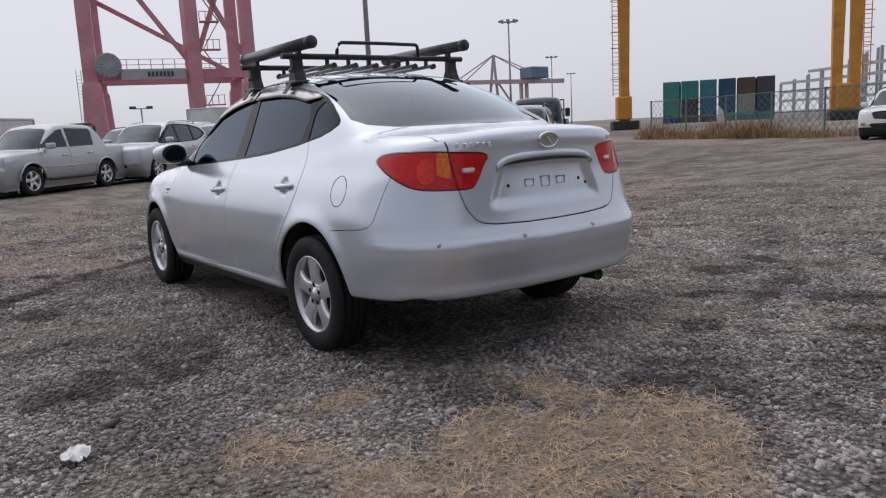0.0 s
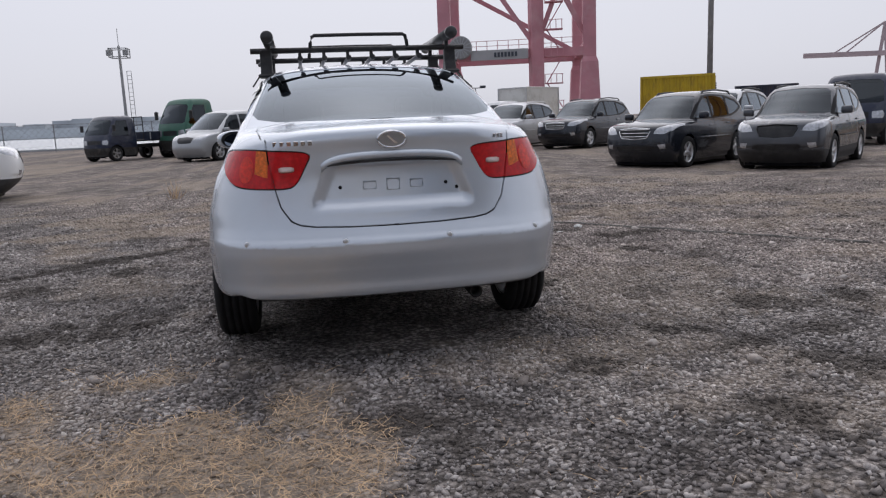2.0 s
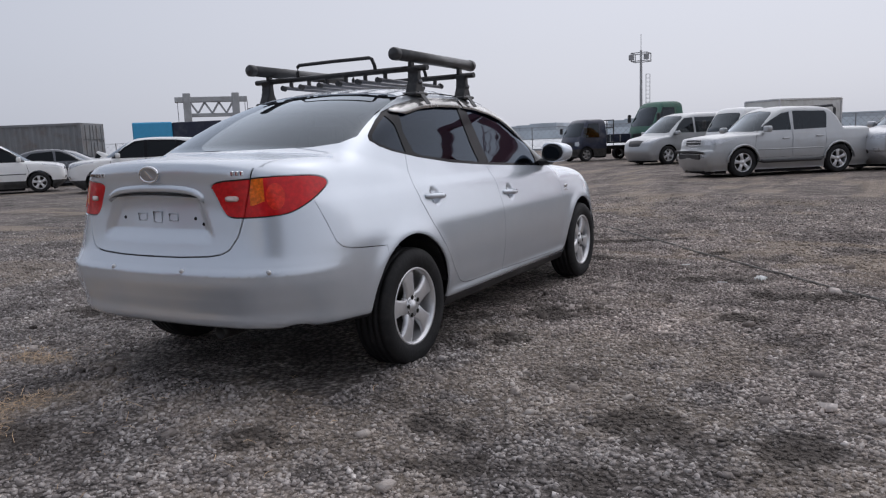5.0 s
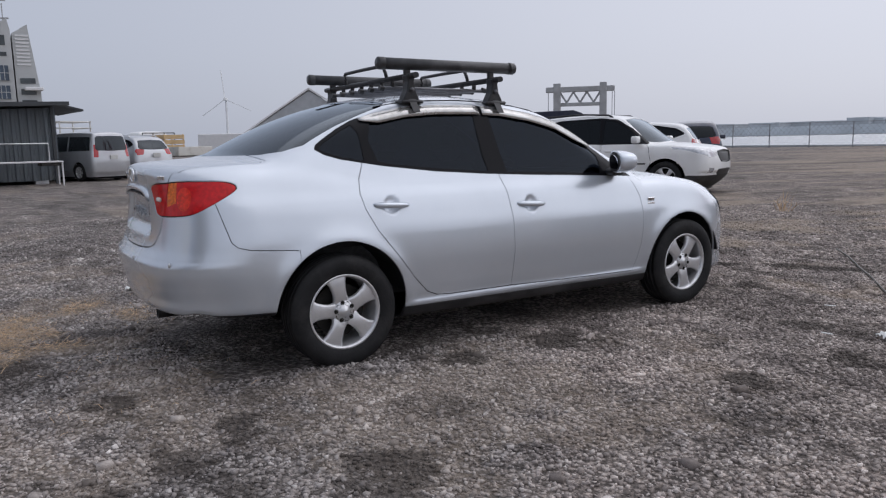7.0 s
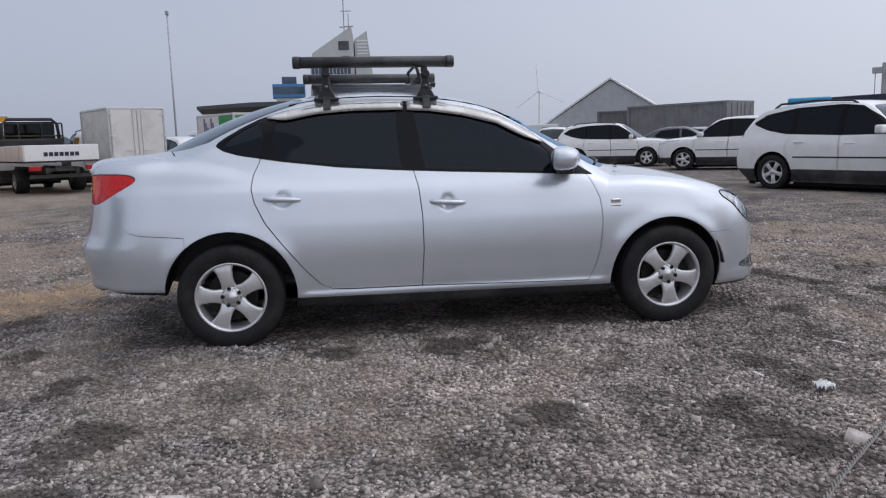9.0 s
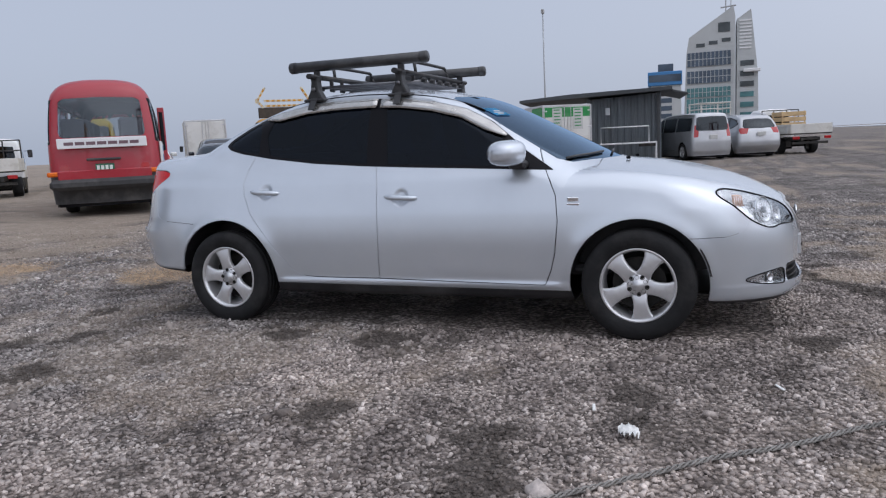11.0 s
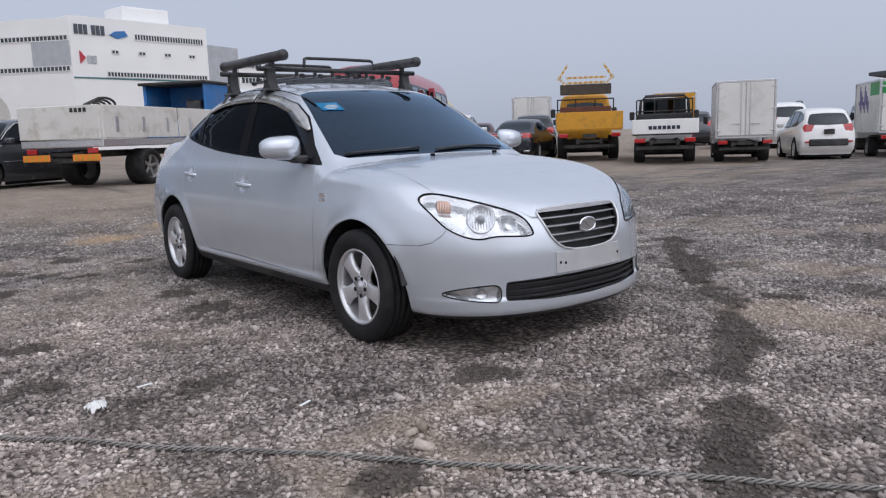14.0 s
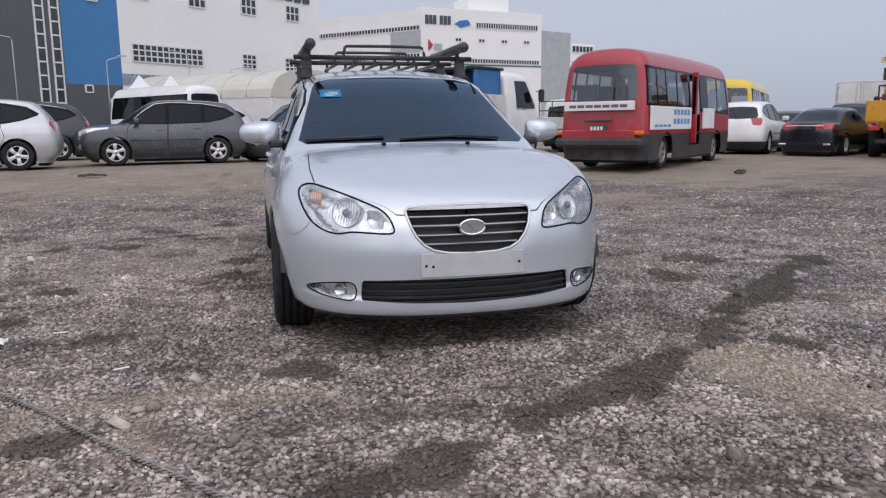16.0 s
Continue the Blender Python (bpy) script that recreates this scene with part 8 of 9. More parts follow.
for z in (8.5, 9.3):
    for a, b in (((-.8, -.8), (.8, -.8)), ((.8, -.8), (.8, .8)), ((.8, .8), (-.8, .8)), ((-.8, .8), (-.8, -.8))):
        beam(bm, (*a, z), (*b, z), .08)
for x, y in ((-.8, -.8), (.8, -.8), (.8, .8), (-.8, .8)):
    beam(bm, (x, y, 8.5), (x, y, 9.3), .08)
part("platform", bm, MAST_GREY, mast)
for x in (-.75, .75):
    part("floodlight", boxes(((x - .25, -1.0, 8.6), (x + .25, -.7, 9.15)), bevel=.05), MAST_GREY, mast)
bm = bmesh.new()
for x in (.5, .9):
    beam(bm, (x, 0, 1.5), (x, 0, 7.2), .05)
for k in range(15):
    beam(bm, (.5, 0, 1.6 + .4 * k), (.9, 0, 1.6 + .4 * k), .04)
part("ladder", bm, MAST_GREY, mast)

# concrete dock gate
DOCK = material("pale_concrete", (0.40, 0.41, 0.42), 0.85, vary=0.12, scale=1.5, dirt=(0.24, 0.23, 0.22), dirt_amount=0.5, dirt_scale=1)
gate = thing("dock_gate", "pale grey gantry gate with a lattice crossbeam", "gate", at=pose(*bearing((2.86, -4.51), 46.2, 66), 0, 0, 0, 46))
for x in (-1.95, 1.95):
    part("column", boxes(((x - .3, -.3, 0), (x + .3, .3, 5.95)), bevel=.04), DOCK, gate)
part("top_beam", boxes(((-2.9, -.25, 5.2), (2.9, .25, 5.65)), bevel=.04), DOCK, gate)
part("lower_beam", boxes(((-1.9, -.2, 4.0), (1.9, .2, 4.3)), bevel=.03), DOCK, gate)
for k in range(6):
    bm = bmesh.new()
    x0, x1 = -1.7 + .57 * k, -1.13 + .57 * k
    beam(bm, (x0, 0, 4.3 if k % 2 else 5.2), (x1, 0, 5.2 if k % 2 else 4.3), .16)
    part("lattice", bm, DOCK, gate)
for x in (-2.7, 2.7, 2.9):
    bm = bmesh.new()
    rod(bm, (x, 0, 2.0), (x, 0, 5.2), .03, 5)
    part("chain", bm, PALE_STEEL, gate)

# shed with a lean-to roof, table beside it
SHED = material("slate_corrugated_steel", (0.21, 0.235, 0.26), 0.5, 0.2, vary=0.06, scale=1.5, dirt=(0.20, 0.18, 0.16), dirt_amount=0.3, dirt_scale=1.5)
ROOF = material("dark_roof_sheet", (0.05, 0.055, 0.06), 0.6, vary=0.15, scale=1)
shed = thing("shed", "slate-grey corrugated shed with a flat sloping roof", "shed", at=pose(-25.5, -2.08, 0, 0, 0, 97.6) @ Matrix.Diagonal((1.08, 1.08, 1.06, 1)))
bm = bmesh.new()
prof = []
y = -1.25
while y < 1.2:
    prof += [(y, 0), (y + .08, 0), (y + .12, .04), (y + .2, .04)]
    y += .24
lo = [bm.verts.new((a, -d, .12)) for a, d in prof]
hi = [bm.verts.new((a, -d, 2.42 + .12 * (a + 1.25) / 2.5)) for a, d in prof]
for k in range(len(prof) - 1):
    bm.faces.new((lo[k], lo[k + 1], hi[k + 1], hi[k]))
bmesh.ops.solidify(bm, geom=bm.faces[:], thickness=.02)
part("front_wall", bm, SHED, shed)
for x in (-1.28, 1.22):
    part("side_wall", boxes(((x, .02, .12), (x + .05, 3.8, 2.45 if x < 0 else 2.56)), bevel=.01), SHED, shed)
part("back_wall", boxes(((-1.28, 3.8, .12), (1.27, 3.85, 2.5))), SHED, shed)
part("corner_post", boxes(((1.2, -.07, .0), (1.3, .03, 2.56)), bevel=.01), ROOF, shed)
part("roof", prism([(-3.7, 2.52), (-3.7, 2.42), (1.7, 2.60), (1.7, 2.72), (-1.9, 2.64)], "Y", -.55, 4.2), ROOF, shed)
part("awning", prism([(1.7, 2.66), (1.7, 2.60), (2.3, 2.44), (2.3, 2.50)], "Y", .2, 4.0), ROOF, shed)
for x in (-1.1, .6):
    part("footing", boxes(((x, .0, 0), (x + .4, .4, .12)), bevel=.01), DOCK, shed)
part("meter_box", boxes(((-.62, -.16, 1.82), (-.45, -.03, 2.08)), bevel=.01), PALE_STEEL, shed)
table = thing("work_table", "white steel work table with a raised frame", "table", at=pose(-24.1, -1.72, 0, 0, 0, 97) @ Matrix.Diagonal((1.1, 1.1, 1.08, 1)))
part("tabletop", boxes(((-.95, -.35, .72), (.95, .35, .77)), bevel=.01), SIGN_WHITE, table)
for x in (-.92, .92):
    for yy in (-.32, .32):
        bm = bmesh.new()
        rod(bm, (x, yy, 0), (x, yy, .72), .025, 8)
        part("leg", bm, SIGN_WHITE, table)
part("frame", tube([(-.92, .32, .77), (-.92, .32, 1.32), (.70, .32, 1.32), (.70, .32, .77)], .022, 7), SIGN_WHITE, table)
part("drawer", boxes(((.35, -.3, .62), (.93, .3, .72)), bevel=.01), CHASSIS, table)

# ---- buildings ----
FACADE = material("white_facade_panels", (0.80, 0.80, 0.79), 0.6, vary=0.03, scale=0.2, dirt=(0.62, 0.62, 0.60), dirt_amount=0.3, dirt_scale=0.12)
BLUE_FACADE = material("blue_facade_panels", (0.05, 0.19, 0.42), 0.55, vary=0.05, scale=0.2)
DARK_FACADE = material("dark_grey_facade", (0.09, 0.095, 0.105), 0.6, vary=0.06, scale=0.2)
WINDOW = material("dark_window_band", (0.045, 0.055, 0.06), 0.12, vary=0.4, scale=0.6)
TEAL_GLASS = material("teal_curtain_glass", (0.06, 0.17, 0.18), 0.1, vary=0.4, scale=0.35)
BLUE_GLASS = material("dark_blue_curtain_glass", (0.05, 0.075, 0.11), 0.1, vary=0.35, scale=0.3)
CONCRETE = material("grey_tower_cladding", (0.46, 0.475, 0.475), 0.7, vary=0.08, scale=0.3)


def wall_box(name, parent, mat, p, q, z0, z1, thick=8.0, label=""):
    """A block whose front runs from p to q on the plan (seen with p on the left)."""
    p, q = Vector((*p, 0)), Vector((*q, 0))
    d = (q - p).normalized()
    back = Vector((-d.y, d.x, 0))
    if back.dot(p) < 0:
        back = -back
    m = Matrix(((d.x, back.x, 0, p.x), (d.y, back.y, 0, p.y), (0, 0, 1, 0), (0, 0, 0, 1)))
    bm = bmesh.new()
    box(bm, (0, 0, z0), ((q - p).length, thick, z1))
    o = part(name, bm, mat, parent, label)
    o.matrix_basis = m
    return o, (q - p).length


def grid_window(parent, x, z, w, h, nx, nz, mat=None, proud=.06):
    """A window with a pale grid of bars, set on a wall whose front is y = 0."""
    f = part("window", boxes(((x, -proud, z), (x + w, .05, z + h))), mat or WINDOW, parent)
    bm = bmesh.new()
    for k in range(nx + 1):
        xx = x + w * k / nx
        box(bm, (xx - .05, -proud - .05, z), (xx + .05, 0, z + h))
    for k in range(nz + 1):
        zz = z + h * k / nz
        box(bm, (x, -proud - .05, zz - .05), (x + w, 0, zz + .05))
    part("window_grille", bm, SIGN_WHITE, f)
    return f


E16, E14 = (.95, 5.38), (2.48, 4.89)
mill = thing("warehouse", "tall white, blue and dark grey logistics building with barred windows", "building")
L0, R0 = Vector(bearing(E16, 188.75, 62)), Vector(bearing(E16, 175.0, 75))
along = (R0 - L0).normalized()
L1, L2 = L0 - along * 4.3, L0 - along * 22
wf, ln = wall_box("white_wall", mill, FACADE, L0, R0, 0, 27)
for x in (1.0, 6.2, 11.5, 16.6):
    grid_window(wf, x, 10.8, 1.6, 1.3, 3, 2)
grid_window(wf, .95, 6.15, 6.3, 1.3, 12, 3)
for x in (11.4, 16.3):
    grid_window(wf, x, 6.2, 1.45, 1.2, 3, 3)
for k in range(7):
    part("letter_bar", boxes(((12.3 + 1.08 * k, -.15, 12.55), (13.08 + 1.08 * k, .02, 13.9))), SIGN_DARK, wf)
wb, lb = wall_box("blue_wall", mill, BLUE_FACADE, L1, L0, 4.3, 27)
grid_window(wb, lb * .45, 10.2, .8, .8, 1, 1)
wb2, _ = wall_box("grey_base", mill, DARK_FACADE, L1, L0 - along * .01, 0, 4.3)
grid_window(wb2, 1.35, 3.72, .55, .5, 1, 1)
wd, ld = wall_box("dark_wall", mill, DARK_FACADE, L2, L1, 0, 27)
for off in (.06, 1.12):
    grid_window(wd, ld - off - .72, 2.0, .6, 24, 1, 26)
wall_box("blue_panel", mill, BLUE_FACADE, L0, L0 + along * 4.2, 4.3, 5.2, .3)

skyb = thing("office_block", "white office block with dark window strips and roof signs", "building")
K, KL, KR = bearing(E14, 166.55, 103.2), bearing(E14, 176.5, 118), bearing(E14, 157.7, 112)
wl_, l1 = wall_box("left_wall", skyb, FACADE, KL, K, 0, 16.6, 10)
wr_, l2 = wall_box("right_wall", skyb, FACADE, K, KR, 0, 16.9, 10)
for z in (13.95, 10.3):
    grid_window(wl_, .2, z, l1 - .5, .6, 46, 1)
part("grey_panel", boxes(((l1 - 5.1, -.1, 10.95), (l1 - .15, .0, 13.9))), PALE_STEEL, wl_)
grid_window(wr_, 8.2, 14.5, l2 - 8.9, .75, 26, 1)
grid_window(wr_, 4.2, 9.75, l2 - 4.6, .6, 34, 1)
for x in (5.0, 8.6, 12.2, 15.8):
    grid_window(wr_, x, 12.6, .9, .45, 2, 1)
for k in range(6):
    part("letter_bar", boxes(((.55 + .58 * k + (.4 if k > 2 else 0), -.15, 14.75), (.98 + .58 * k + (.4 if k > 2 else 0), .02, 15.9))), SIGN_DARK, wr_)
part("logo_shape", prism([(4.9, 14.9), (5.9, 14.45), (7.3, 14.9), (6.9, 15.5), (5.6, 15.35)], "Y", -.15, .02), BLUE_TANK, wr_)
part("logo_shape", prism([(.95, 11.2), (1.65, 11.95), (.95, 12.75)], "Y", -.15, .02), material("red_sign", (0.45, 0.03, 0.05), 0.5), wr_)
for k in range(2):
    part("letter_bar", boxes(((1.85 + .62 * k, -.15, 11.3), (2.35 + .62 * k, .02, 12.2))), PALE_STEEL, wr_)
part("roof_house", boxes(((l2 * .45, 3, 16.9), (l2 * .8, 8, 19.2)), bevel=.1), FACADE, wr_)
part("trim_band", boxes(((0, -.06, 9.4), (l2, .0, 9.6))), TEAL_GLASS, wr_)
KR2, KR3 = bearing(E14, 155.6, 116), bearing(E14, 153.9, 119)
wall_box("grey_wing", skyb, PALE_STEEL, KR, KR2, 0, 14.6, 9)
we, l3 = wall_box("end_wing", skyb, FACADE, KR2, KR3, 0, 13.2, 9)
for z in (11.9, 9.6, 6.2):
    grid_window(we, .3, z, l3 - .6, .9, 6, 1)

tower = thing("office_tower", "grey office tower with a slanted crown and glass bands", "building")
E12 = (4.07, 3.28)
TD = 170
tm = pose(*bearing(E12, 91.0, TD), 0, 0, 0, 91.0 - 180 + 180)
tower.matrix_basis = tm @ Matrix.Diagonal((1.02, 1, 1.07, 1))
W0 = 6.8
body_pts = [(-W0 - .4, 0), (-W0 + .3, 16.5), (-W0 + .8, 19.6), (2.6, 25.0), (3.0, 23.0), (3.0, 0)]
part("front_body", prism(body_pts, "Y", 0, 9), CONCRETE, tower)
part("side_body", prism([(3.3, 0), (3.3, 22.5), (6.0, 24.2), (7.4, 12), (7.6, 0)], "Y", 1.0, 9), CONCRETE, tower)
for z0, z1, mat in ((1.0, 4.2, TEAL_GLASS), (4.5, 7.6, TEAL_GLASS), (7.9, 9.7, TEAL_GLASS), (10.6, 13.0, BLUE_GLASS), (13.9, 16.6, BLUE_GLASS)):
    x0 = -W0 + .15 + z0 * .02
    bd_ = part("glass_band", boxes(((x0, -.25, z0), (2.2, .1, z1))), mat, tower)
    bm = bmesh.new()
    for k in range(12):
        xx = x0 + (2.2 - x0) * k / 11
        box(bm, (xx - .05, -.32, z0), (xx + .05, -.2, z1))
    box(bm, (x0, -.32, (z0 + z1) / 2 - .05), (2.2, -.2, (z0 + z1) / 2 + .05))
    part("mullion_grid", bm, CONCRETE, bd_)
for k in range(3):
    part("crown_opening", boxes(((-4.6 + 2.5 * k, -.1, 17.6 + .35 * k), (-2.9 + 2.5 * k, .2, 18.3 + .35 * k))), WINDOW, tower)
part("crown_opening", boxes(((-.3, -.1, 20.2), (2.0, .2, 22.0))), WINDOW, tower)
for k in range(9):
    part("louvre", boxes(((3.8, .85, 16.8 + .65 * k), (6.1, 1.02, 17.1 + .65 * k))), SIGN_WHITE, tower)
for k in range(7):
    part("side_window", boxes(((4.0, .85, 1.5 + 2 * k), (6.6, 1.02, 2.5 + 2 * k))), TEAL_GLASS if k < 4 else WINDOW, tower)
part("balcony", boxes(((4.6, -.6, 12.2), (7.8, 1.2, 12.8)), bevel=.1), SIGN_WHITE, tower)
bm = bmesh.new()
rod(bm, (1.2, 3, 24), (1.2, 3, 32), .12, 6)
rod(bm, (2.2, 3, 24), (2.2, 3, 28), .1, 6)
beam(bm, (.6, 3, 28.5), (2.9, 3, 28.5), .15)
beam(bm, (.2, 3, 25.2), (3.2, 3, 25.4), .25)
part("aerial", bm, MAST_GREY, tower)
bt = thing("blue_block", "distant blue-glazed office block", "building", at=pose(*bearing(E12, 94.5, 215), 0, 0, 0, 94.5) @ Matrix.Diagonal((1.12, 1, 1.05, 1)))
part("body", boxes(((-3.6, 0, 0), (3.4, 7, 13.5)), bevel=.1), CONCRETE, bt)
part("upper_body", boxes(((-4.4, -.6, 13.5), (3.6, 7, 17.0)), bevel=.1), BLUE_FACADE, bt)
part("roof_house", boxes(((-2.0, 1, 17.0), (1.6, 5, 19.0)), bevel=.1), BLUE_GLASS, bt)
for k in range(6):
    part("glass_band", boxes(((-3.2, -.1, 1 + 2 * k), (1.2, .1, 2.2 + 2 * k))), BLUE_GLASS, bt)
part("glass_band", boxes(((-4.2, -.7, 14.4), (3.4, -.55, 16.2))), BLUE_GLASS, bt)
lp = thing("lamp_pole", "very tall thin lamp pole behind the trucks", "lamp post", at=pose(*bearing((5.15, -.66), 101.7, 120), 0))
bm = bmesh.new()
rod(bm, (0, 0, 0), (0, 0, 20.6), .16, 8, .1)
part("shaft", bm, PALE_STEEL, lp, smooth=True)
part("lamp_head", boxes(((-.35, -.2, 20.5), (.35, .2, 21.1)), bevel=.05), MAST_GREY, lp)
gab = thing("gabled_hall", "pale grey gabled hall with a low annex", "building", at=pose(*bearing((5.15, -.66), 69.6, 120), 0, 0, 0, 62))
part("hall", prism([(-10, 0), (-10, 3.2), (0, 9.6), (7.0, 5.2), (7.0, 0)], "Y", 0, 20), PALE_STEEL, gab)
part("roof", prism([(-10.4, 3.0), (0, 9.75), (7.4, 5.0), (7.4, 5.25), (0, 10.05), (-10.4, 3.3)], "Y", -.3, 20.3), SIGN_WHITE, gab)
part("annex", boxes(((-17, -2, 0), (-8, 10, 3.2)), bevel=.1), SIGN_WHITE, gab)
tb = thing("wind_turbine", "far white wind turbine with three blades", "wind turbine", at=pose(*bearing((5.15, -.66), 74.8, 420), 0, 0, 0, 60))
bm = bmesh.new()
rod(bm, (0, 0, 0), (0, 0, 26), .8, 8, .5)
part("tower", bm, SIGN_WHITE, tb)
part("nacelle", boxes(((-.8, -2.5, 25.5), (.8, 1.5, 27)), bevel=.3), SIGN_WHITE, tb)
for a in (95, 215, 335):
    bm = bmesh.new()
    beam(bm, (0, -2, 26.2), (15 * math.cos(radians(a)), -2, 26.2 + 15 * math.sin(radians(a))), .7, .3)
    part("blade", bm, SIGN_WHITE, tb)
TENT = material("cream_tent_canvas", (0.58, 0.56, 0.51), 0.7, vary=0.06, scale=0.5, dirt=(0.4, 0.38, 0.33), dirt_amount=0.4, dirt_scale=0.4)
# its gable stands nearest the yard; the canvas roof rests on a pale wall
dome = thing("canvas_hall", "long cream canvas hall with a rounded roof", "tent", at=pose(-2.97, -42.75, .16, 0, 0, -37.8))
prof = [(4.6 * math.copysign(abs(math.cos(a)) ** .8, math.cos(a)), 2.66 + 1.75 * math.sin(a) ** .8) for a in np.linspace(0, math.pi, 17)]
part("canvas", prism(prof, "X", 0, 11), TENT, dome)
part("hall_wall", boxes(((.04, -4.56, 0), (10.96, 4.56, 2.66))), SIGN_WHITE, dome, "pale wall below the canvas")
for k in range(7):
    part("rib", tube([(.03 + 1.823 * k, x * 1.004, z + .012) for x, z in prof], .03, 6), TENT, dome)
for az in (187.67, 185.62):
    te = thing("marquee", "white peaked marquee tent", "tent", "white marquees", at=pose(*bearing(E16, az, 44), .16, 0, 0, 12))
    rows = [[(-h, -h, z), (h, -h, z), (h, h, z), (-h, h, z)] for z, h in ((2.30, 1.45), (2.52, 1.45), (2.84, .80), (3.24, .38), (3.74, .03))]
    part("canopy", ribbon(rows), SIGN_WHITE, te)
    for x in (-1.4, 1.4):
        for yy in (-1.4, 1.4):
            bm = bmesh.new()
            rod(bm, (x, yy, 0), (x, yy, 2.32), .04, 6)
            part("pole", bm, SIGN_WHITE, te)
for az, d, top, reach in ((195.24, 45, 5.8, 1.3), (189.68, 45, 4.8, -.8), (184.3, 60, 6.6, 1.2), (181.46, 60, 5.5, -1.3)):
    sl = thing("street_lamp", "thin pale street lamp with a bent arm", "street lamp", "pale street lamps", at=pose(*bearing(E16, az, d), .16))
    part("post", tube([(0, 0, 0), (0, 0, top - .35), (reach * .06, 0, top - .2), (reach, 0, top + .02)], .03, 6), PALE_STEEL, sl)
    part("lamp_head", boxes(((reach - .22, -.08, top - .01), (reach + .22, .08, top + .05)), bevel=.02), PALE_STEEL, sl)
# water, far shore
WATER = material("grey_sea_water", (0.42, 0.45, 0.47), 0.2, vary=0.1, scale=0.05, bump=0.3, bump_scale=0.8)
wat = part("water", boxes(((-900, 64, -.4), (3, 1300, .17)),), WATER)
tagged(wat, "calm grey sea beyond the fence", "water", kind="structure")
# the haze over the far shore is part of this grey
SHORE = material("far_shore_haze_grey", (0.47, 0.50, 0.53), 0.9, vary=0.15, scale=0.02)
bm = bmesh.new()
random.seed(4)
x = -1300
while x < 300:
    wd_ = random.uniform(20, 70)
    h = random.uniform(17, 28)
    box(bm, (x, 1180 + random.uniform(0, 60), 0), (x + wd_, 1300, h))
    x += wd_ * .8
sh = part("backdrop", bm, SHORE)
tagged(sh, "low grey far shore across the water", "far shore", kind="structure")

# upright band for the far water, haze included in its pale colour
flats = part("backdrop", boxes(((-1400, 1150, 0), (320, 1160, 14.5)),), material("hazed_far_water", (0.60, 0.64, 0.67), 0.9, vary=0.12, scale=0.03))
tagged(flats, "pale hazy water far beyond the fence", "far water", kind="structure")
tp = thing("lamp_post", "short lamp post with a crossarm and two lamps", "lamp post", at=pose(*bearing(E1, -12.7, 60), .12))
bm = bmesh.new()
rod(bm, (0, 0, 0), (0, 0, 3.5), .06, 8)
part("pole", bm, MAST_GREY, tp, smooth=True)
bm = bmesh.new()
beam(bm, (-.6, 0, 3.5), (.6, 0, 3.5), .07)
part("crossarm", bm, MAST_GREY, tp)
for x in (-.6, .6):
    part("lamp", boxes(((x - .22, -.15, 3.48), (x + .22, .15, 3.68)), bevel=.04), SIGN_DARK, tp)

# ---- ground ----
def lie(x, y):
    """How high the yard lies: level, but for a gentle rise behind the tail of the saloon's yard."""
    return (.10 + .06 * step(x, -9, 1)) * step(-y, 6, 13) - .12 * np.exp(-((x - 9.6) ** 2 + (y - 9.6) ** 2) / 18)


def grain(x, y, size, seed=0):
    """Smooth random values between 0 and 1 over the plan, in patches of a given size."""
    x, y = np.asarray(x, float) / size + seed * 17.3, np.asarray(y, float) / size - seed * 9.1
    i, j = np.floor(x), np.floor(y)
    u, v = x - i, y - j
    u, v = u * u * (3 - 2 * u), v * v * (3 - 2 * v)

    def corner(a, b):
        s = np.sin(a * 127.1 + b * 311.7 + seed * 74.7) * 43758.5453
        return s - np.floor(s)

    return (corner(i, j) * (1 - u) + corner(i + 1, j) * u) * (1 - v) + (corner(i, j + 1) * (1 - u) + corner(i + 1, j + 1) * u) * v


def cloudy(x, y, size, seed=0):
    return .5 * grain(x, y, size, seed) + .3 * grain(x, y, size * .43, seed + 3) + .2 * grain(x, y, size * .19, seed + 5)


DAMP_STRIP = [(-3.3, .42), (-2.94, .67), (-1.8, 1.65), (-1.18, 2.23), (-.58, 2.66), (-.07, 2.93), (.29, 3.14), (.63, 3.32), (.89, 3.47), (1.15, 3.62)]
DAMP_SPOTS = [(-1.55, -1.03, .30), (-2.0, -1.1, .18), (-.1, -2.93, .17), (.02, -3.05, .12), (1.55, -2.3, .18), (1.3, -3.15, .2), (1.86, -2.73, .16), (.79, -2.43, .12), (2.18, -1.7, .2), (2.08, -2.24, .13), (2.33, .89, .2), (1.43, -2.03, .15), (1.15, -.05, .2), (1.1, -.68, .15), (2.2, .2, .13), (2.65, 1.0, .17), (1.83, 1.42, .2), (1.65, 2.75, .14), (.83, 2.19, .12), (1.02, 2.55, .12), (-1.58, 2.43, .15), (-2.39, .25, .22), (-1.88, .84, .28), (2.74, -1.76, .14)]
STRAW_SPOTS = [(-1.16, -2.07, .2), (-.95, -2.85, .30), (-.8, -3.1, .40), (-.45, -2.75, .22), (-.47, -3.13, .32), (-1.35, -2.9, .22), (-1.1, -3.3, .35), (-.75, -3.5, .3), (-1.55, -3.05, .16), (-.2, -2.95, .12), (-1.62, -2.4, .10), (.62, -4.45, .4), (-.6, -5.3, .5)]


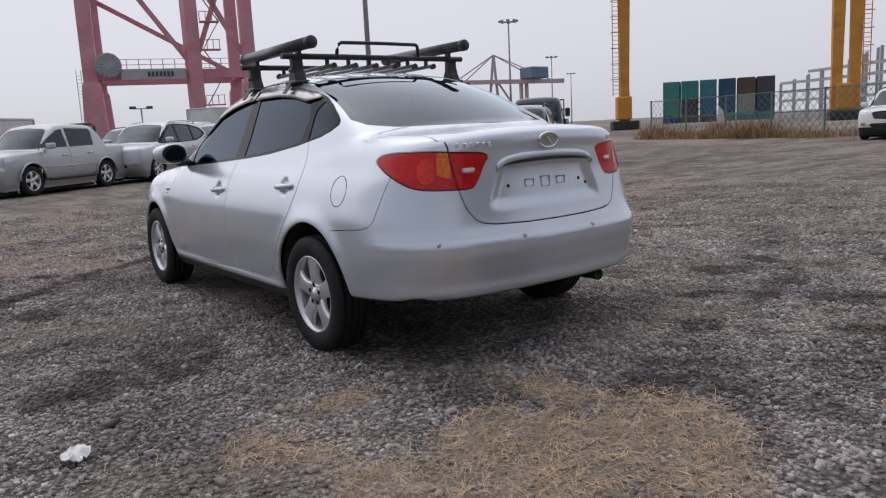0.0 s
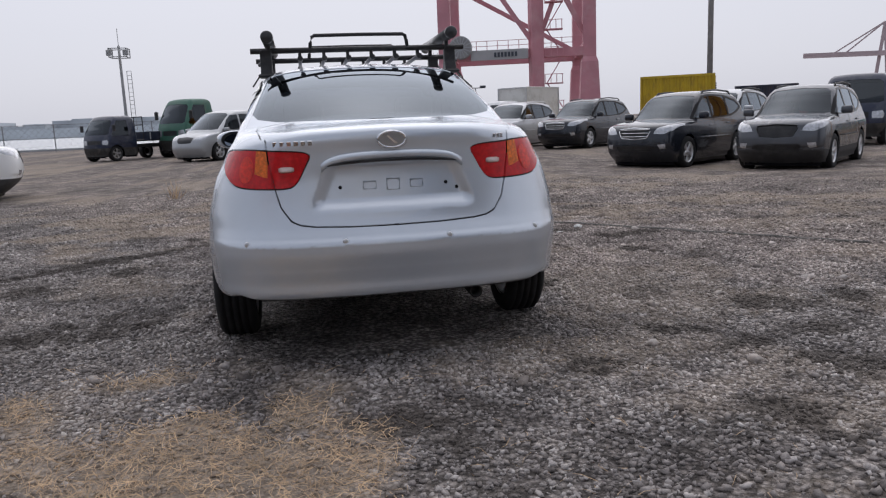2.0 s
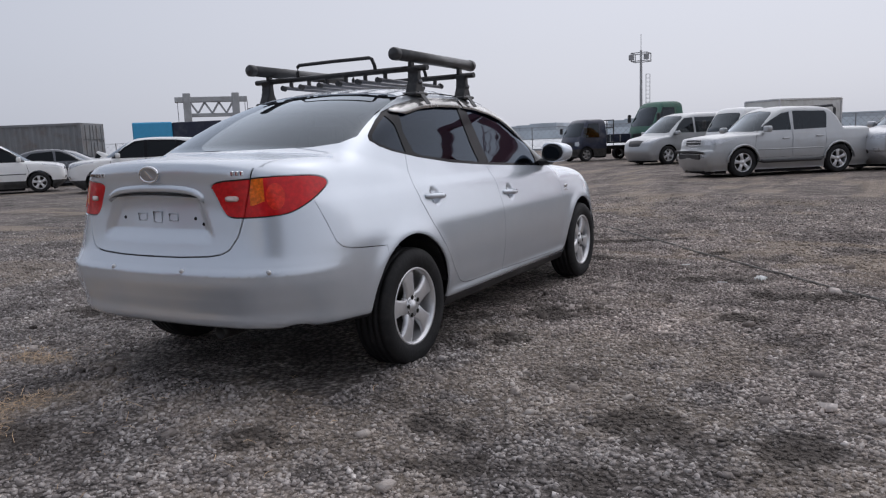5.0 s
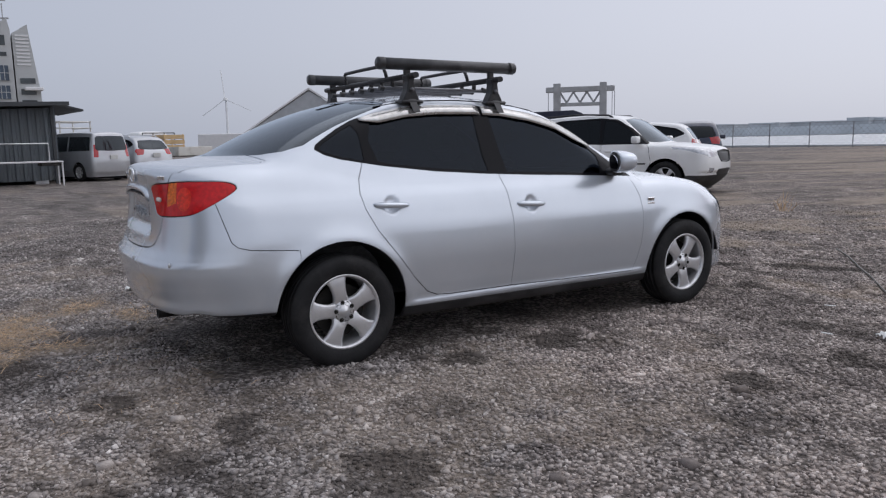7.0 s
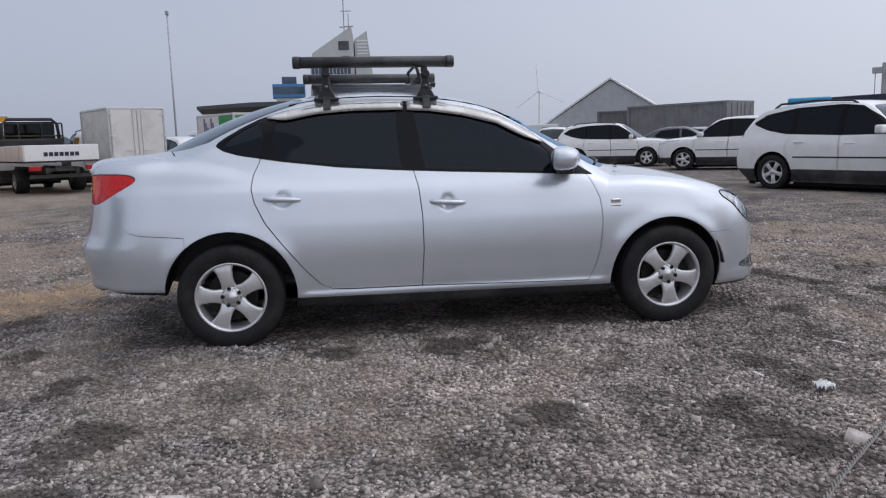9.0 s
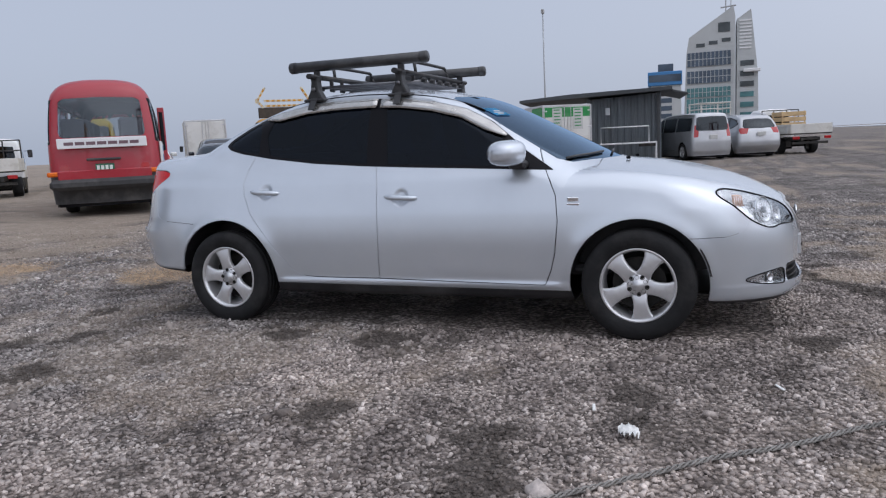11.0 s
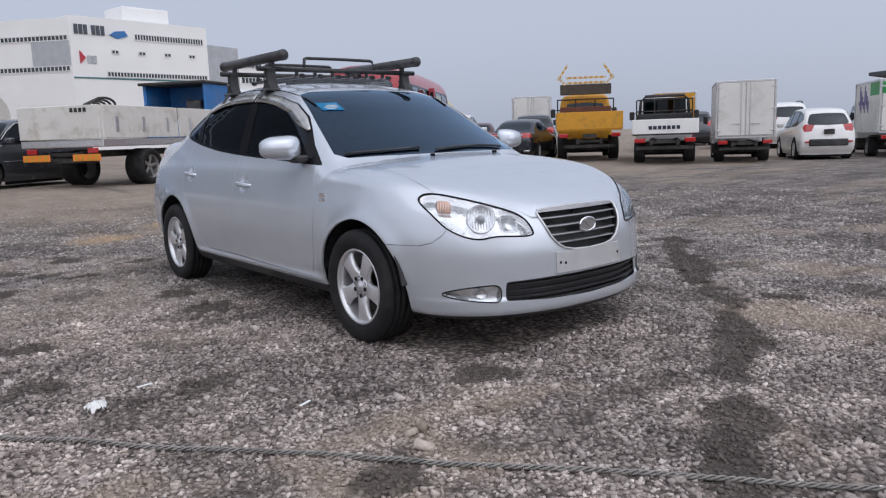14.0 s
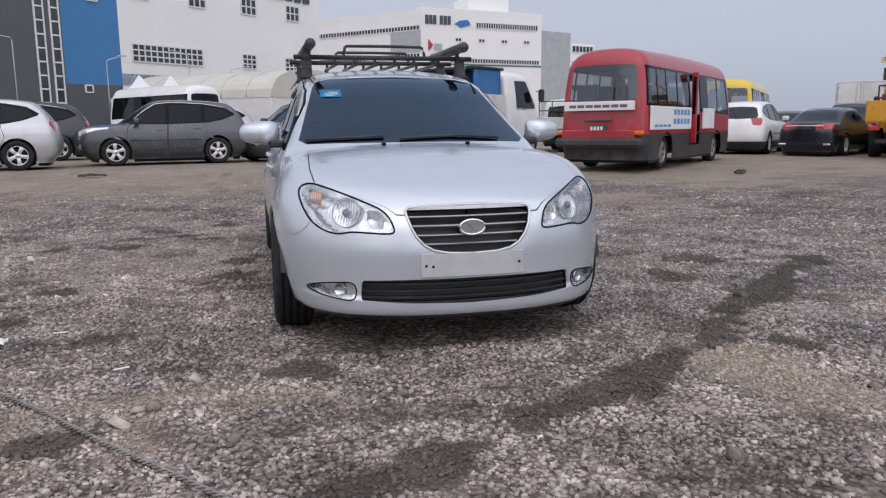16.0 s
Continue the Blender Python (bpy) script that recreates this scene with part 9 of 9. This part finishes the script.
def damp(x, y):
    """How damp and dark the gravel lies: a ragged wheel track across the yard and a few old spots."""
    d = np.full(np.shape(x), 9.0)
    for (ax, ay), (bx, by) in zip(DAMP_STRIP, DAMP_STRIP[1:]):
        k = np.clip(((x - ax) * (bx - ax) + (y - ay) * (by - ay)) / ((bx - ax) ** 2 + (by - ay) ** 2), 0, 1)
        d = np.minimum(d, np.hypot(x - ax - k * (bx - ax), y - ay - k * (by - ay)))
    n = cloudy(x, y, .38, 2)
    f = .92 * (1 - step(d + (n - .5) * .40 + (cloudy(x, y, .10, 5) - .5) * .16, .04, .18))
    for sx, sy, r in DAMP_SPOTS:
        f = np.maximum(f, .78 * (1 - step(np.hypot((x - sx) * .8, (y - sy)) + (cloudy(x, y, .20, 8) - .5) * 2.6 * r + (cloudy(x, y, .085, 9) - .5) * 1.6 * r, r * .35, r * 1.25)))
    f = np.maximum(f, .5 * step(cloudy(x * .7 + y * .2, y * 1.25, .45, 7), .60, .76))
    return np.clip(f, 0, 1)


def straw(x, y):
    """Where dry grass lies on the stones."""
    n = cloudy(x, y, .34, 11)
    f = np.zeros(np.shape(x))
    for sx, sy, r in STRAW_SPOTS:
        f = np.maximum(f, 1 - step(np.hypot(x - sx, y - sy) + (n - .5) * .55, r * .45, r * 1.25))
    return f


def sand(x, y):
    """Where pale brown dust lies between the stones."""
    n = cloudy(x, y, 1.3, 21)
    f = .8 * step(n, .42, .66) * step(-y, 2.2, 4.5) * step(-x, -2.5, .5) * (1 - step(np.hypot(x, y), 14, 24))
    f = np.maximum(f, (.42 + .3 * step(y, .5, 2.5)) * step(cloudy(x, y, .8, 31), .46 , .70))
    f = np.maximum(f, .9 * step(-y + (n - .5) * 3, 3.5, 8.5) * (.62 + .38 * step(cloudy(x, y, .9, 33), .3, .7)))
    return np.clip(np.maximum(f, .75 * straw(x, y)), 0, 1)


def fresh(x, y):
    """Where the paler, pinkish gravel lies: ahead of the saloon and beside it."""
    n = cloudy(x, y, 1.6, 51)
    f = step(y + .35 * x + (n - .5) * 3.0, -1.2, 1.6) * step(x + .6 * y + (n - .5) * 2.5, -1.5, 1.2)
    return np.clip(f, 0, 1)


def swell(x, y):
    """Small dips and rises of the stones."""
    return (cloudy(x, y, .55, 41) - .5) * .035 * (1 - step(np.hypot(x, y), 6, 9))


def stony(name, pieces):
    """Grey crushed stone; pieces: on single stones, else over a whole sheet."""
    m = bpy.data.materials.new(name)
    m.use_nodes = True
    n, l = m.node_tree.nodes, m.node_tree.links
    b = n["Principled BSDF"]
    b.inputs["Roughness"].default_value, b.inputs["Specular IOR Level"].default_value = .88, .3
    co = n.new("ShaderNodeTexCoord")

    def ramp(source, stops):
        r = n.new("ShaderNodeValToRGB")
        while len(r.color_ramp.elements) < len(stops):
            r.color_ramp.elements.new(.5)
        for e, (p, c) in zip(r.color_ramp.elements, stops):
            e.position, e.color = p, (*c, 1)
        l.new(source, r.inputs["Fac"])
        return r.outputs["Color"]

    def noise(scale, detail=4):
        t = n.new("ShaderNodeTexNoise")
        t.inputs["Scale"].default_value, t.inputs["Detail"].default_value = scale, detail
        l.new(co.outputs["Object"], t.inputs["Vector"])
        return t.outputs["Fac"]

    def mix(fac, a, c, mode='MIX'):
        x = n.new("ShaderNodeMix")
        x.data_type, x.blend_type = 'RGBA', mode
        if isinstance(fac, float):
            x.inputs["Factor"].default_value = fac
        else:
            l.new(fac, x.inputs["Factor"])
        l.new(a, x.inputs["A"])
        if isinstance(c, tuple):
            x.inputs["B"].default_value = (*c, 1)
        else:
            l.new(c, x.inputs["B"])
        return x.outputs["Result"]

    def field(word, lo, hi):
        a, s, r = n.new("ShaderNodeAttribute"), n.new("ShaderNodeMath"), n.new("ShaderNodeMapRange")
        a.attribute_name = word
        s.operation = 'MULTIPLY_ADD'
        s.inputs[1].default_value = .85
        l.new(noise(23, 5), s.inputs[0])
        l.new(a.outputs["Fac"], s.inputs[2])
        r.inputs["From Min"].default_value, r.inputs["From Max"].default_value = .56, 1.16
        r.inputs["To Min"].default_value, r.inputs["To Max"].default_value = lo, hi
        l.new(s.outputs[0], r.inputs["Value"])
        return r.outputs["Result"]

    stops = [(0, (.17, .155, .145)), (.2, (.27, .249, .233)), (.6, (.40, .373, .350)), (.9, (.51, .478, .451)), (1, (.66, .63, .60))]
    if pieces:
        g = n.new("ShaderNodeNewGeometry")
        c = ramp(g.outputs["Random Per Island"], stops)
        c = mix(.45, c, ramp(noise(55, 6), [(.3, (.50, .50, .50)), (.7, (1.35, 1.35, 1.35))]), 'MULTIPLY')
        h = noise(160, 4)
    else:
        cells = []
        for scale in (38, 88):
            v = n.new("ShaderNodeTexVoronoi")
            v.inputs["Scale"].default_value = scale
            l.new(co.outputs["Object"], v.inputs["Vector"])
            cells.append(v)
        s1, s2 = n.new("ShaderNodeSeparateColor"), n.new("ShaderNodeSeparateColor")
        l.new(cells[0].outputs["Color"], s1.inputs["Color"])
        l.new(cells[1].outputs["Color"], s2.inputs["Color"])
        c = mix(.45, ramp(s1.outputs["Red"], stops), ramp(s2.outputs["Green"], stops))
        # gaps between stones darkened in the colour, where shade would fall
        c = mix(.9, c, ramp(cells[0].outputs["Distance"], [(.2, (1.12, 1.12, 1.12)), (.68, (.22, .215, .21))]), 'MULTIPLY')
        a = n.new("ShaderNodeMath")
        a.operation = 'MULTIPLY_ADD'
        a.inputs[1].default_value = .6
        l.new(cells[1].outputs["Distance"], a.inputs[0])
        l.new(cells[0].outputs["Distance"], a.inputs[2])
        k = n.new("ShaderNodeMath")
        k.operation = 'SUBTRACT'
        k.inputs[0].default_value = 1.5
        l.new(a.outputs[0], k.inputs[1])
        h = k.outputs[0]
    c = mix(.75, c, ramp(noise(.9, 8), [(.32, (.52, .50, .50)), (.5, (1, .985, .975)), (.68, (1.28, 1.24, 1.21))]), 'MULTIPLY')
    c = mix(.7, c, ramp(noise(4.5, 8), [(.32, (.50, .48, .48)), (.68, (1.3, 1.29, 1.28))]), 'MULTIPLY')
    if not pieces:
        c = mix(.7, c, ramp(noise(15, 6), [(.36, (.60, .58, .57)), (.64, (1.32, 1.31, 1.29))]), 'MULTIPLY')
        c = mix(.6, c, ramp(noise(1.9, 10), [(.38, (.55, .53, .52)), (.62, (1.3, 1.28, 1.25))]), 'MULTIPLY')
    c = mix(field("fresh", 0, .85), mix(.9, c, ramp(noise(2.4, 6), [(.3, (.80, .80, .82)), (.7, (1.14, 1.13, 1.14))]), 'MULTIPLY'), mix(1.0, c, ramp(noise(3.1, 6), [(.35, (1.03, .975, .955)), (.65, (1.27, 1.205, 1.175))]), 'MULTIPLY'))
    c = mix(field("sand", 0, .62), c, (.40, .325, .25))
    c = mix(field("damp", 0, .84), c, (.072, .060, .052))
    l.new(c, b.inputs["Base Color"])
    u = n.new("ShaderNodeBump")
    u.inputs["Strength"].default_value, u.inputs["Distance"].default_value = (.5, .004) if pieces else (1.0, .016)
    l.new(h, u.inputs["Height"])
    l.new(u.outputs["Normal"], b.inputs["Normal"])
    return m


def stained(me, x, y):
    for word, fn in (("damp", damp), ("sand", sand), ("fresh", fresh)):
        me.attributes.new(word, 'FLOAT', 'POINT').data.foreach_set("value", np.asarray(fn(x, y), np.float32))
    return me


near = np.arange(-4.6, 4.601, .075)
far = 4.6 + np.cumsum(.09 * 1.17 ** np.arange(57))
line = np.concatenate([-far[::-1], near, far])
gx, gy = np.meshgrid(line, line)
gx, gy = gx.ravel(), gy.ravel()
w = len(line)
gi = (np.arange(w - 1)[:, None] * w + np.arange(w - 1)[None]).ravel()
sheet = soup(np.stack([gx, gy, lie(gx, gy) + swell(gx, gy)], 1), np.stack([gi, gi + 1, gi + w + 1, gi + w], 1))
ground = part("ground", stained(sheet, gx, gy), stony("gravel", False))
tagged(ground, "grey crushed gravel yard with dark damp patches", "ground", kind="structure")

# ---- loose stones ----
rng = np.random.default_rng(12)


def stones(x, y, size, sink):
    """Angular chips, each a box with its corners pulled about."""
    k = len(x)
    unit = np.array([(-1, -1, -1), (1, -1, -1), (1, 1, -1), (-1, 1, -1), (-1, -1, 1), (1, -1, 1), (1, 1, 1), (-1, 1, 1)], float) * .5
    v = unit[None] * (1 + rng.uniform(-.42, .28, (k, 8, 3)))
    v = v * (size[:, None] * np.stack([rng.uniform(.8, 1.35, k), rng.uniform(.6, 1.0, k), rng.uniform(.38, .75, k)], 1))[:, None, :]
    a, b, c = rng.uniform(0, 2 * np.pi, k), rng.normal(0, .38, k), rng.normal(0, .38, k)
    for ang, i, j in ((b, 1, 2), (c, 0, 2), (a, 0, 1)):
        s, q = np.sin(ang)[:, None], np.cos(ang)[:, None]
        v[:, :, i], v[:, :, j] = v[:, :, i] * q - v[:, :, j] * s, v[:, :, i] * s + v[:, :, j] * q
    v[:, :, 0] += x[:, None]
    v[:, :, 1] += y[:, None]
    v[:, :, 2] += (lie(x, y) + swell(x, y) + size * sink)[:, None]
    tri = np.array([(0, 2, 1), (0, 3, 2), (4, 5, 6), (4, 6, 7), (0, 1, 5), (0, 5, 4), (1, 2, 6), (1, 6, 5), (2, 3, 7), (2, 7, 6), (3, 0, 4), (3, 4, 7)])
    t = (np.arange(k)[:, None, None] * 8 + tri[None]).reshape(-1, 3)
    v = v.reshape(-1, 3)
    return stained(soup(v, t, False), np.repeat(x, 8), np.repeat(y, 8))


def sown(count, r0, r1, lo, hi, power):
    r = np.sqrt(rng.uniform(r0 * r0, r1 * r1, count)) if r1 < 4 else r0 + (r1 - r0) * (1 - np.sqrt(1 - rng.uniform(0, .97, count)))
    a = rng.uniform(0, 2 * np.pi, count)
    x, y = r * np.cos(a), r * np.sin(a)
    ok = (np.abs(x) > .8) | (np.abs(y) > 2.0)
    size = lo + (hi - lo) * rng.uniform(0, 1, count) ** power
    return x[ok], y[ok], size[ok]


STONE = stony("crushed_stone", True)
beds = [sown(104000, .8, 3.7, .008, .022, 1.8), sown(58000, 3.6, 11.0, .012, .031, 1.8), sown(420, .9, 7.5, .032, .062, 2.0)]
bx, by, bs = (np.concatenate([q[i] for q in beds]) for i in range(3))
keep = rng.uniform(0, 1, len(bx)) > .6 * straw(bx, by) + .15 * damp(bx, by)
gravel = part("gravel", stones(bx[keep], by[keep], bs[keep], .12), STONE)
tagged(gravel, "loose angular grey gravel stones spread over the yard", "gravel", kind="stuff")

# ---- dry grass lying on the stones ----
STRAW = material("dry_grass", (.60, .43, .27), .9, vary=.35, scale=9, dirt=(.30, .21, .14), dirt_amount=.7, dirt_scale=14, spec=.2)


def blades(x, y, long, up, wide):
    """Thin bent blades, two faces each."""
    k = len(x)
    a = rng.uniform(0, 2 * np.pi, k)
    d = np.stack([np.cos(a), np.sin(a), up], 1) * long[:, None]
    s = np.stack([-np.sin(a), np.cos(a), rng.uniform(-.6, .6, k)], 1) * wide[:, None]
    p = np.stack([x, y, lie(x, y) + swell(x, y) + .008 + .02 * rng.uniform(0, 1, k)], 1)
    bend = np.stack([rng.normal(0, .16, k), rng.normal(0, .16, k), np.abs(rng.normal(0, .10, k))], 1) * long[:, None]
    mid = p + d * .5 + bend
    v = np.stack([p - s, p + s, mid + s, mid - s, p + d], 1)
    i = np.arange(k)[:, None] * 5
    return soup(v.reshape(-1, 3), np.concatenate([i + np.array([(0, 1, 2)]), i + np.array([(0, 2, 3)]), i + np.array([(3, 2, 4)])]), False)


hx, hy = rng.uniform(-2.4, 1.1, 190000), rng.uniform(-5.9, -1.75, 190000)
ok = rng.uniform(0, 1, 190000) < straw(hx, hy) ** 1.5 * cloudy(hx, hy, .16, 61) * .62 + .004
hx, hy = hx[ok], hy[ok]
k = len(hx)
dry = part("dry_grass", blades(hx, hy, rng.uniform(.02, .085, k), rng.normal(.10, .20, k), rng.uniform(.0006, .0013, k)), STRAW)
tagged(dry, "flattened dry yellow grass lying on the gravel", "dry grass", kind="stuff")

# ---- dry weeds along the green fence ----
wk = rng.uniform(0, 1, 15000) ** .9
wx, wy = 30.3 - 6 * wk + rng.normal(-.5, .45, 15000), 20.5 - 23.5 * wk + rng.normal(0, .3, 15000)
ok = rng.uniform(0, 1, 15000) < step(cloudy(wx, wy, 1.8, 71), .40, .62) + .06
wx, wy = wx[ok], wy[ok]
k = len(wx)
tall = rng.uniform(.06, .22, k) * (1 + 1.2 * step(cloudy(wx, wy, 2.3, 75), .5, .7))
weeds = part("dry_weeds", blades(wx, wy, tall, np.abs(rng.normal(1.6, .7, k)), rng.uniform(.006, .014, k)), material("dry_weed", (.36, .235, .13), .9, vary=.4, scale=4, dirt=(.17, .12, .08), dirt_amount=.8, dirt_scale=3))
tagged(weeds, "dry brown weeds growing along the wire fence", "weeds", kind="stuff")

# ---- rope and litter ----
ROPE = material("grey_rope", (.30, .285, .265), .85, vary=.25, scale=40, dirt=(.15, .14, .13), dirt_amount=.6, dirt_scale=6, bump=.6, bump_scale=300)
PAPER = material("white_paper", (.82, .82, .80), .75, vary=.05, scale=30, bump=.3, bump_scale=60)
LAY = [(4.0, -.35), (3.55, .25), (3.12, .82), (2.88, 1.11), (2.62, 1.42), (2.42, 1.65), (2.12, 2.03), (1.93, 2.25), (1.64, 2.6), (1.39, 2.92), (1.16, 3.21), (.87, 3.57), (.5, 4.05), (.1, 4.5)]
rope = thing("rope", "grey twisted rope stretched over the gravel", "rope")
lx, ly = np.array(LAY).T
ld = np.concatenate([[0], np.cumsum(np.hypot(np.diff(lx), np.diff(ly)))])
s = np.arange(0, ld[-1], .009)
rx, ry = np.interp(s, ld, lx), np.interp(s, ld, ly)
for i in range(3):
    a = s * 2 * np.pi / .085 + i * 2 * np.pi / 3
    ux, uy = .64, .77
    pts = np.stack([rx + ux * np.cos(a) * .0062, ry + uy * np.cos(a) * .0062, lie(rx, ry) + swell(rx, ry) + .013 + .0062 * np.sin(a)], 1)
    part("strand", tube(pts, .0041, 5), ROPE, rope)


def crumpled(name, label, at, size, seed):
    """A scrap of crumpled sheet."""
    r = np.random.default_rng(seed)
    n = 9
    u = np.linspace(-1, 1, n)
    X, Y = np.meshgrid(u, u)
    Z = r.uniform(0, .55, X.shape) + .35 * np.exp(-(X ** 2 + Y ** 2) * 1.5)
    X, Y = X * (1 - .25 * Y ** 2) + r.uniform(-.10, .10, X.shape), Y * (1 - .3 * X ** 2) + r.uniform(-.10, .10, X.shape)
    top = np.stack([X.ravel() * size[0] / 2, Y.ravel() * size[1] / 2, Z.ravel() * size[2]], 1)
    v = np.concatenate([top, top - (0, 0, .004)])
    i = (np.arange(n - 1)[:, None] * n + np.arange(n - 1)[None]).ravel()
    f = np.concatenate([np.stack([i, i + 1, i + n + 1, i + n], 1), np.stack([i + n, i + n + 1, i + 1, i], 1) + n * n])
    ob = part(name, soup(v, f, False), PAPER)
    ob.matrix_basis = pose(at[0], at[1], .012 + float(lie(at[0], at[1])) + float(swell(np.array(at[0]), np.array(at[1]))), 0, 0, at[2])
    return tagged(ob, label, "litter")


crumpled("paper_scrap", "white crumpled paper scrap lying on the gravel", (2.226, 1.426, 30), (.095, .07, .05), 4)
crumpled("paper_scrap", "white flattened paper cup lying near the dry grass", (-2.146, -1.912, 70), (.13, .10, .05), 9)
for x, y, turn in ((1.57, 1.97, 25), (1.98, 1.26, 10)):
    ob = part("paper_stick", boxes(((-.035, -.006, 0), (.035, .006, .006)), bevel=.002), PAPER)
    ob.matrix_basis = pose(x, y, .018 + float(swell(np.array(x), np.array(y))), 0, 0, turn)
    tagged(ob, "small white paper stick lying on the gravel", "litter", "white sticks on the gravel")

SCRAP = material("dark_rubber_scrap", (0.035, 0.03, 0.028), 0.7, vary=0.3, scale=20, dirt=(0.16, 0.14, 0.12), dirt_amount=0.4)
for x, y, turn, size in ((4.11, -10.64, 10, (.50, .14, .09)), (-8.9, -8.25, 35, (.50, .18, .12))):
    ob = crumpled("rubber_scrap", "dark scrap of rubber lying on the gravel", (x, y, turn), size, int(turn))
    ob.data.materials[0] = SCRAP
tx, ty = -2.54 + rng.normal(0, .05, 26), 7.48 + rng.normal(0, .05, 26)
tuft = part("dry_tuft", blades(tx, ty, rng.uniform(.06, .16, 26), rng.uniform(1.0, 3.0, 26), rng.uniform(.003, .006, 26)), STRAW)
tagged(tuft, "small dry grass tuft standing in the gravel", "grass tuft", kind="stuff")
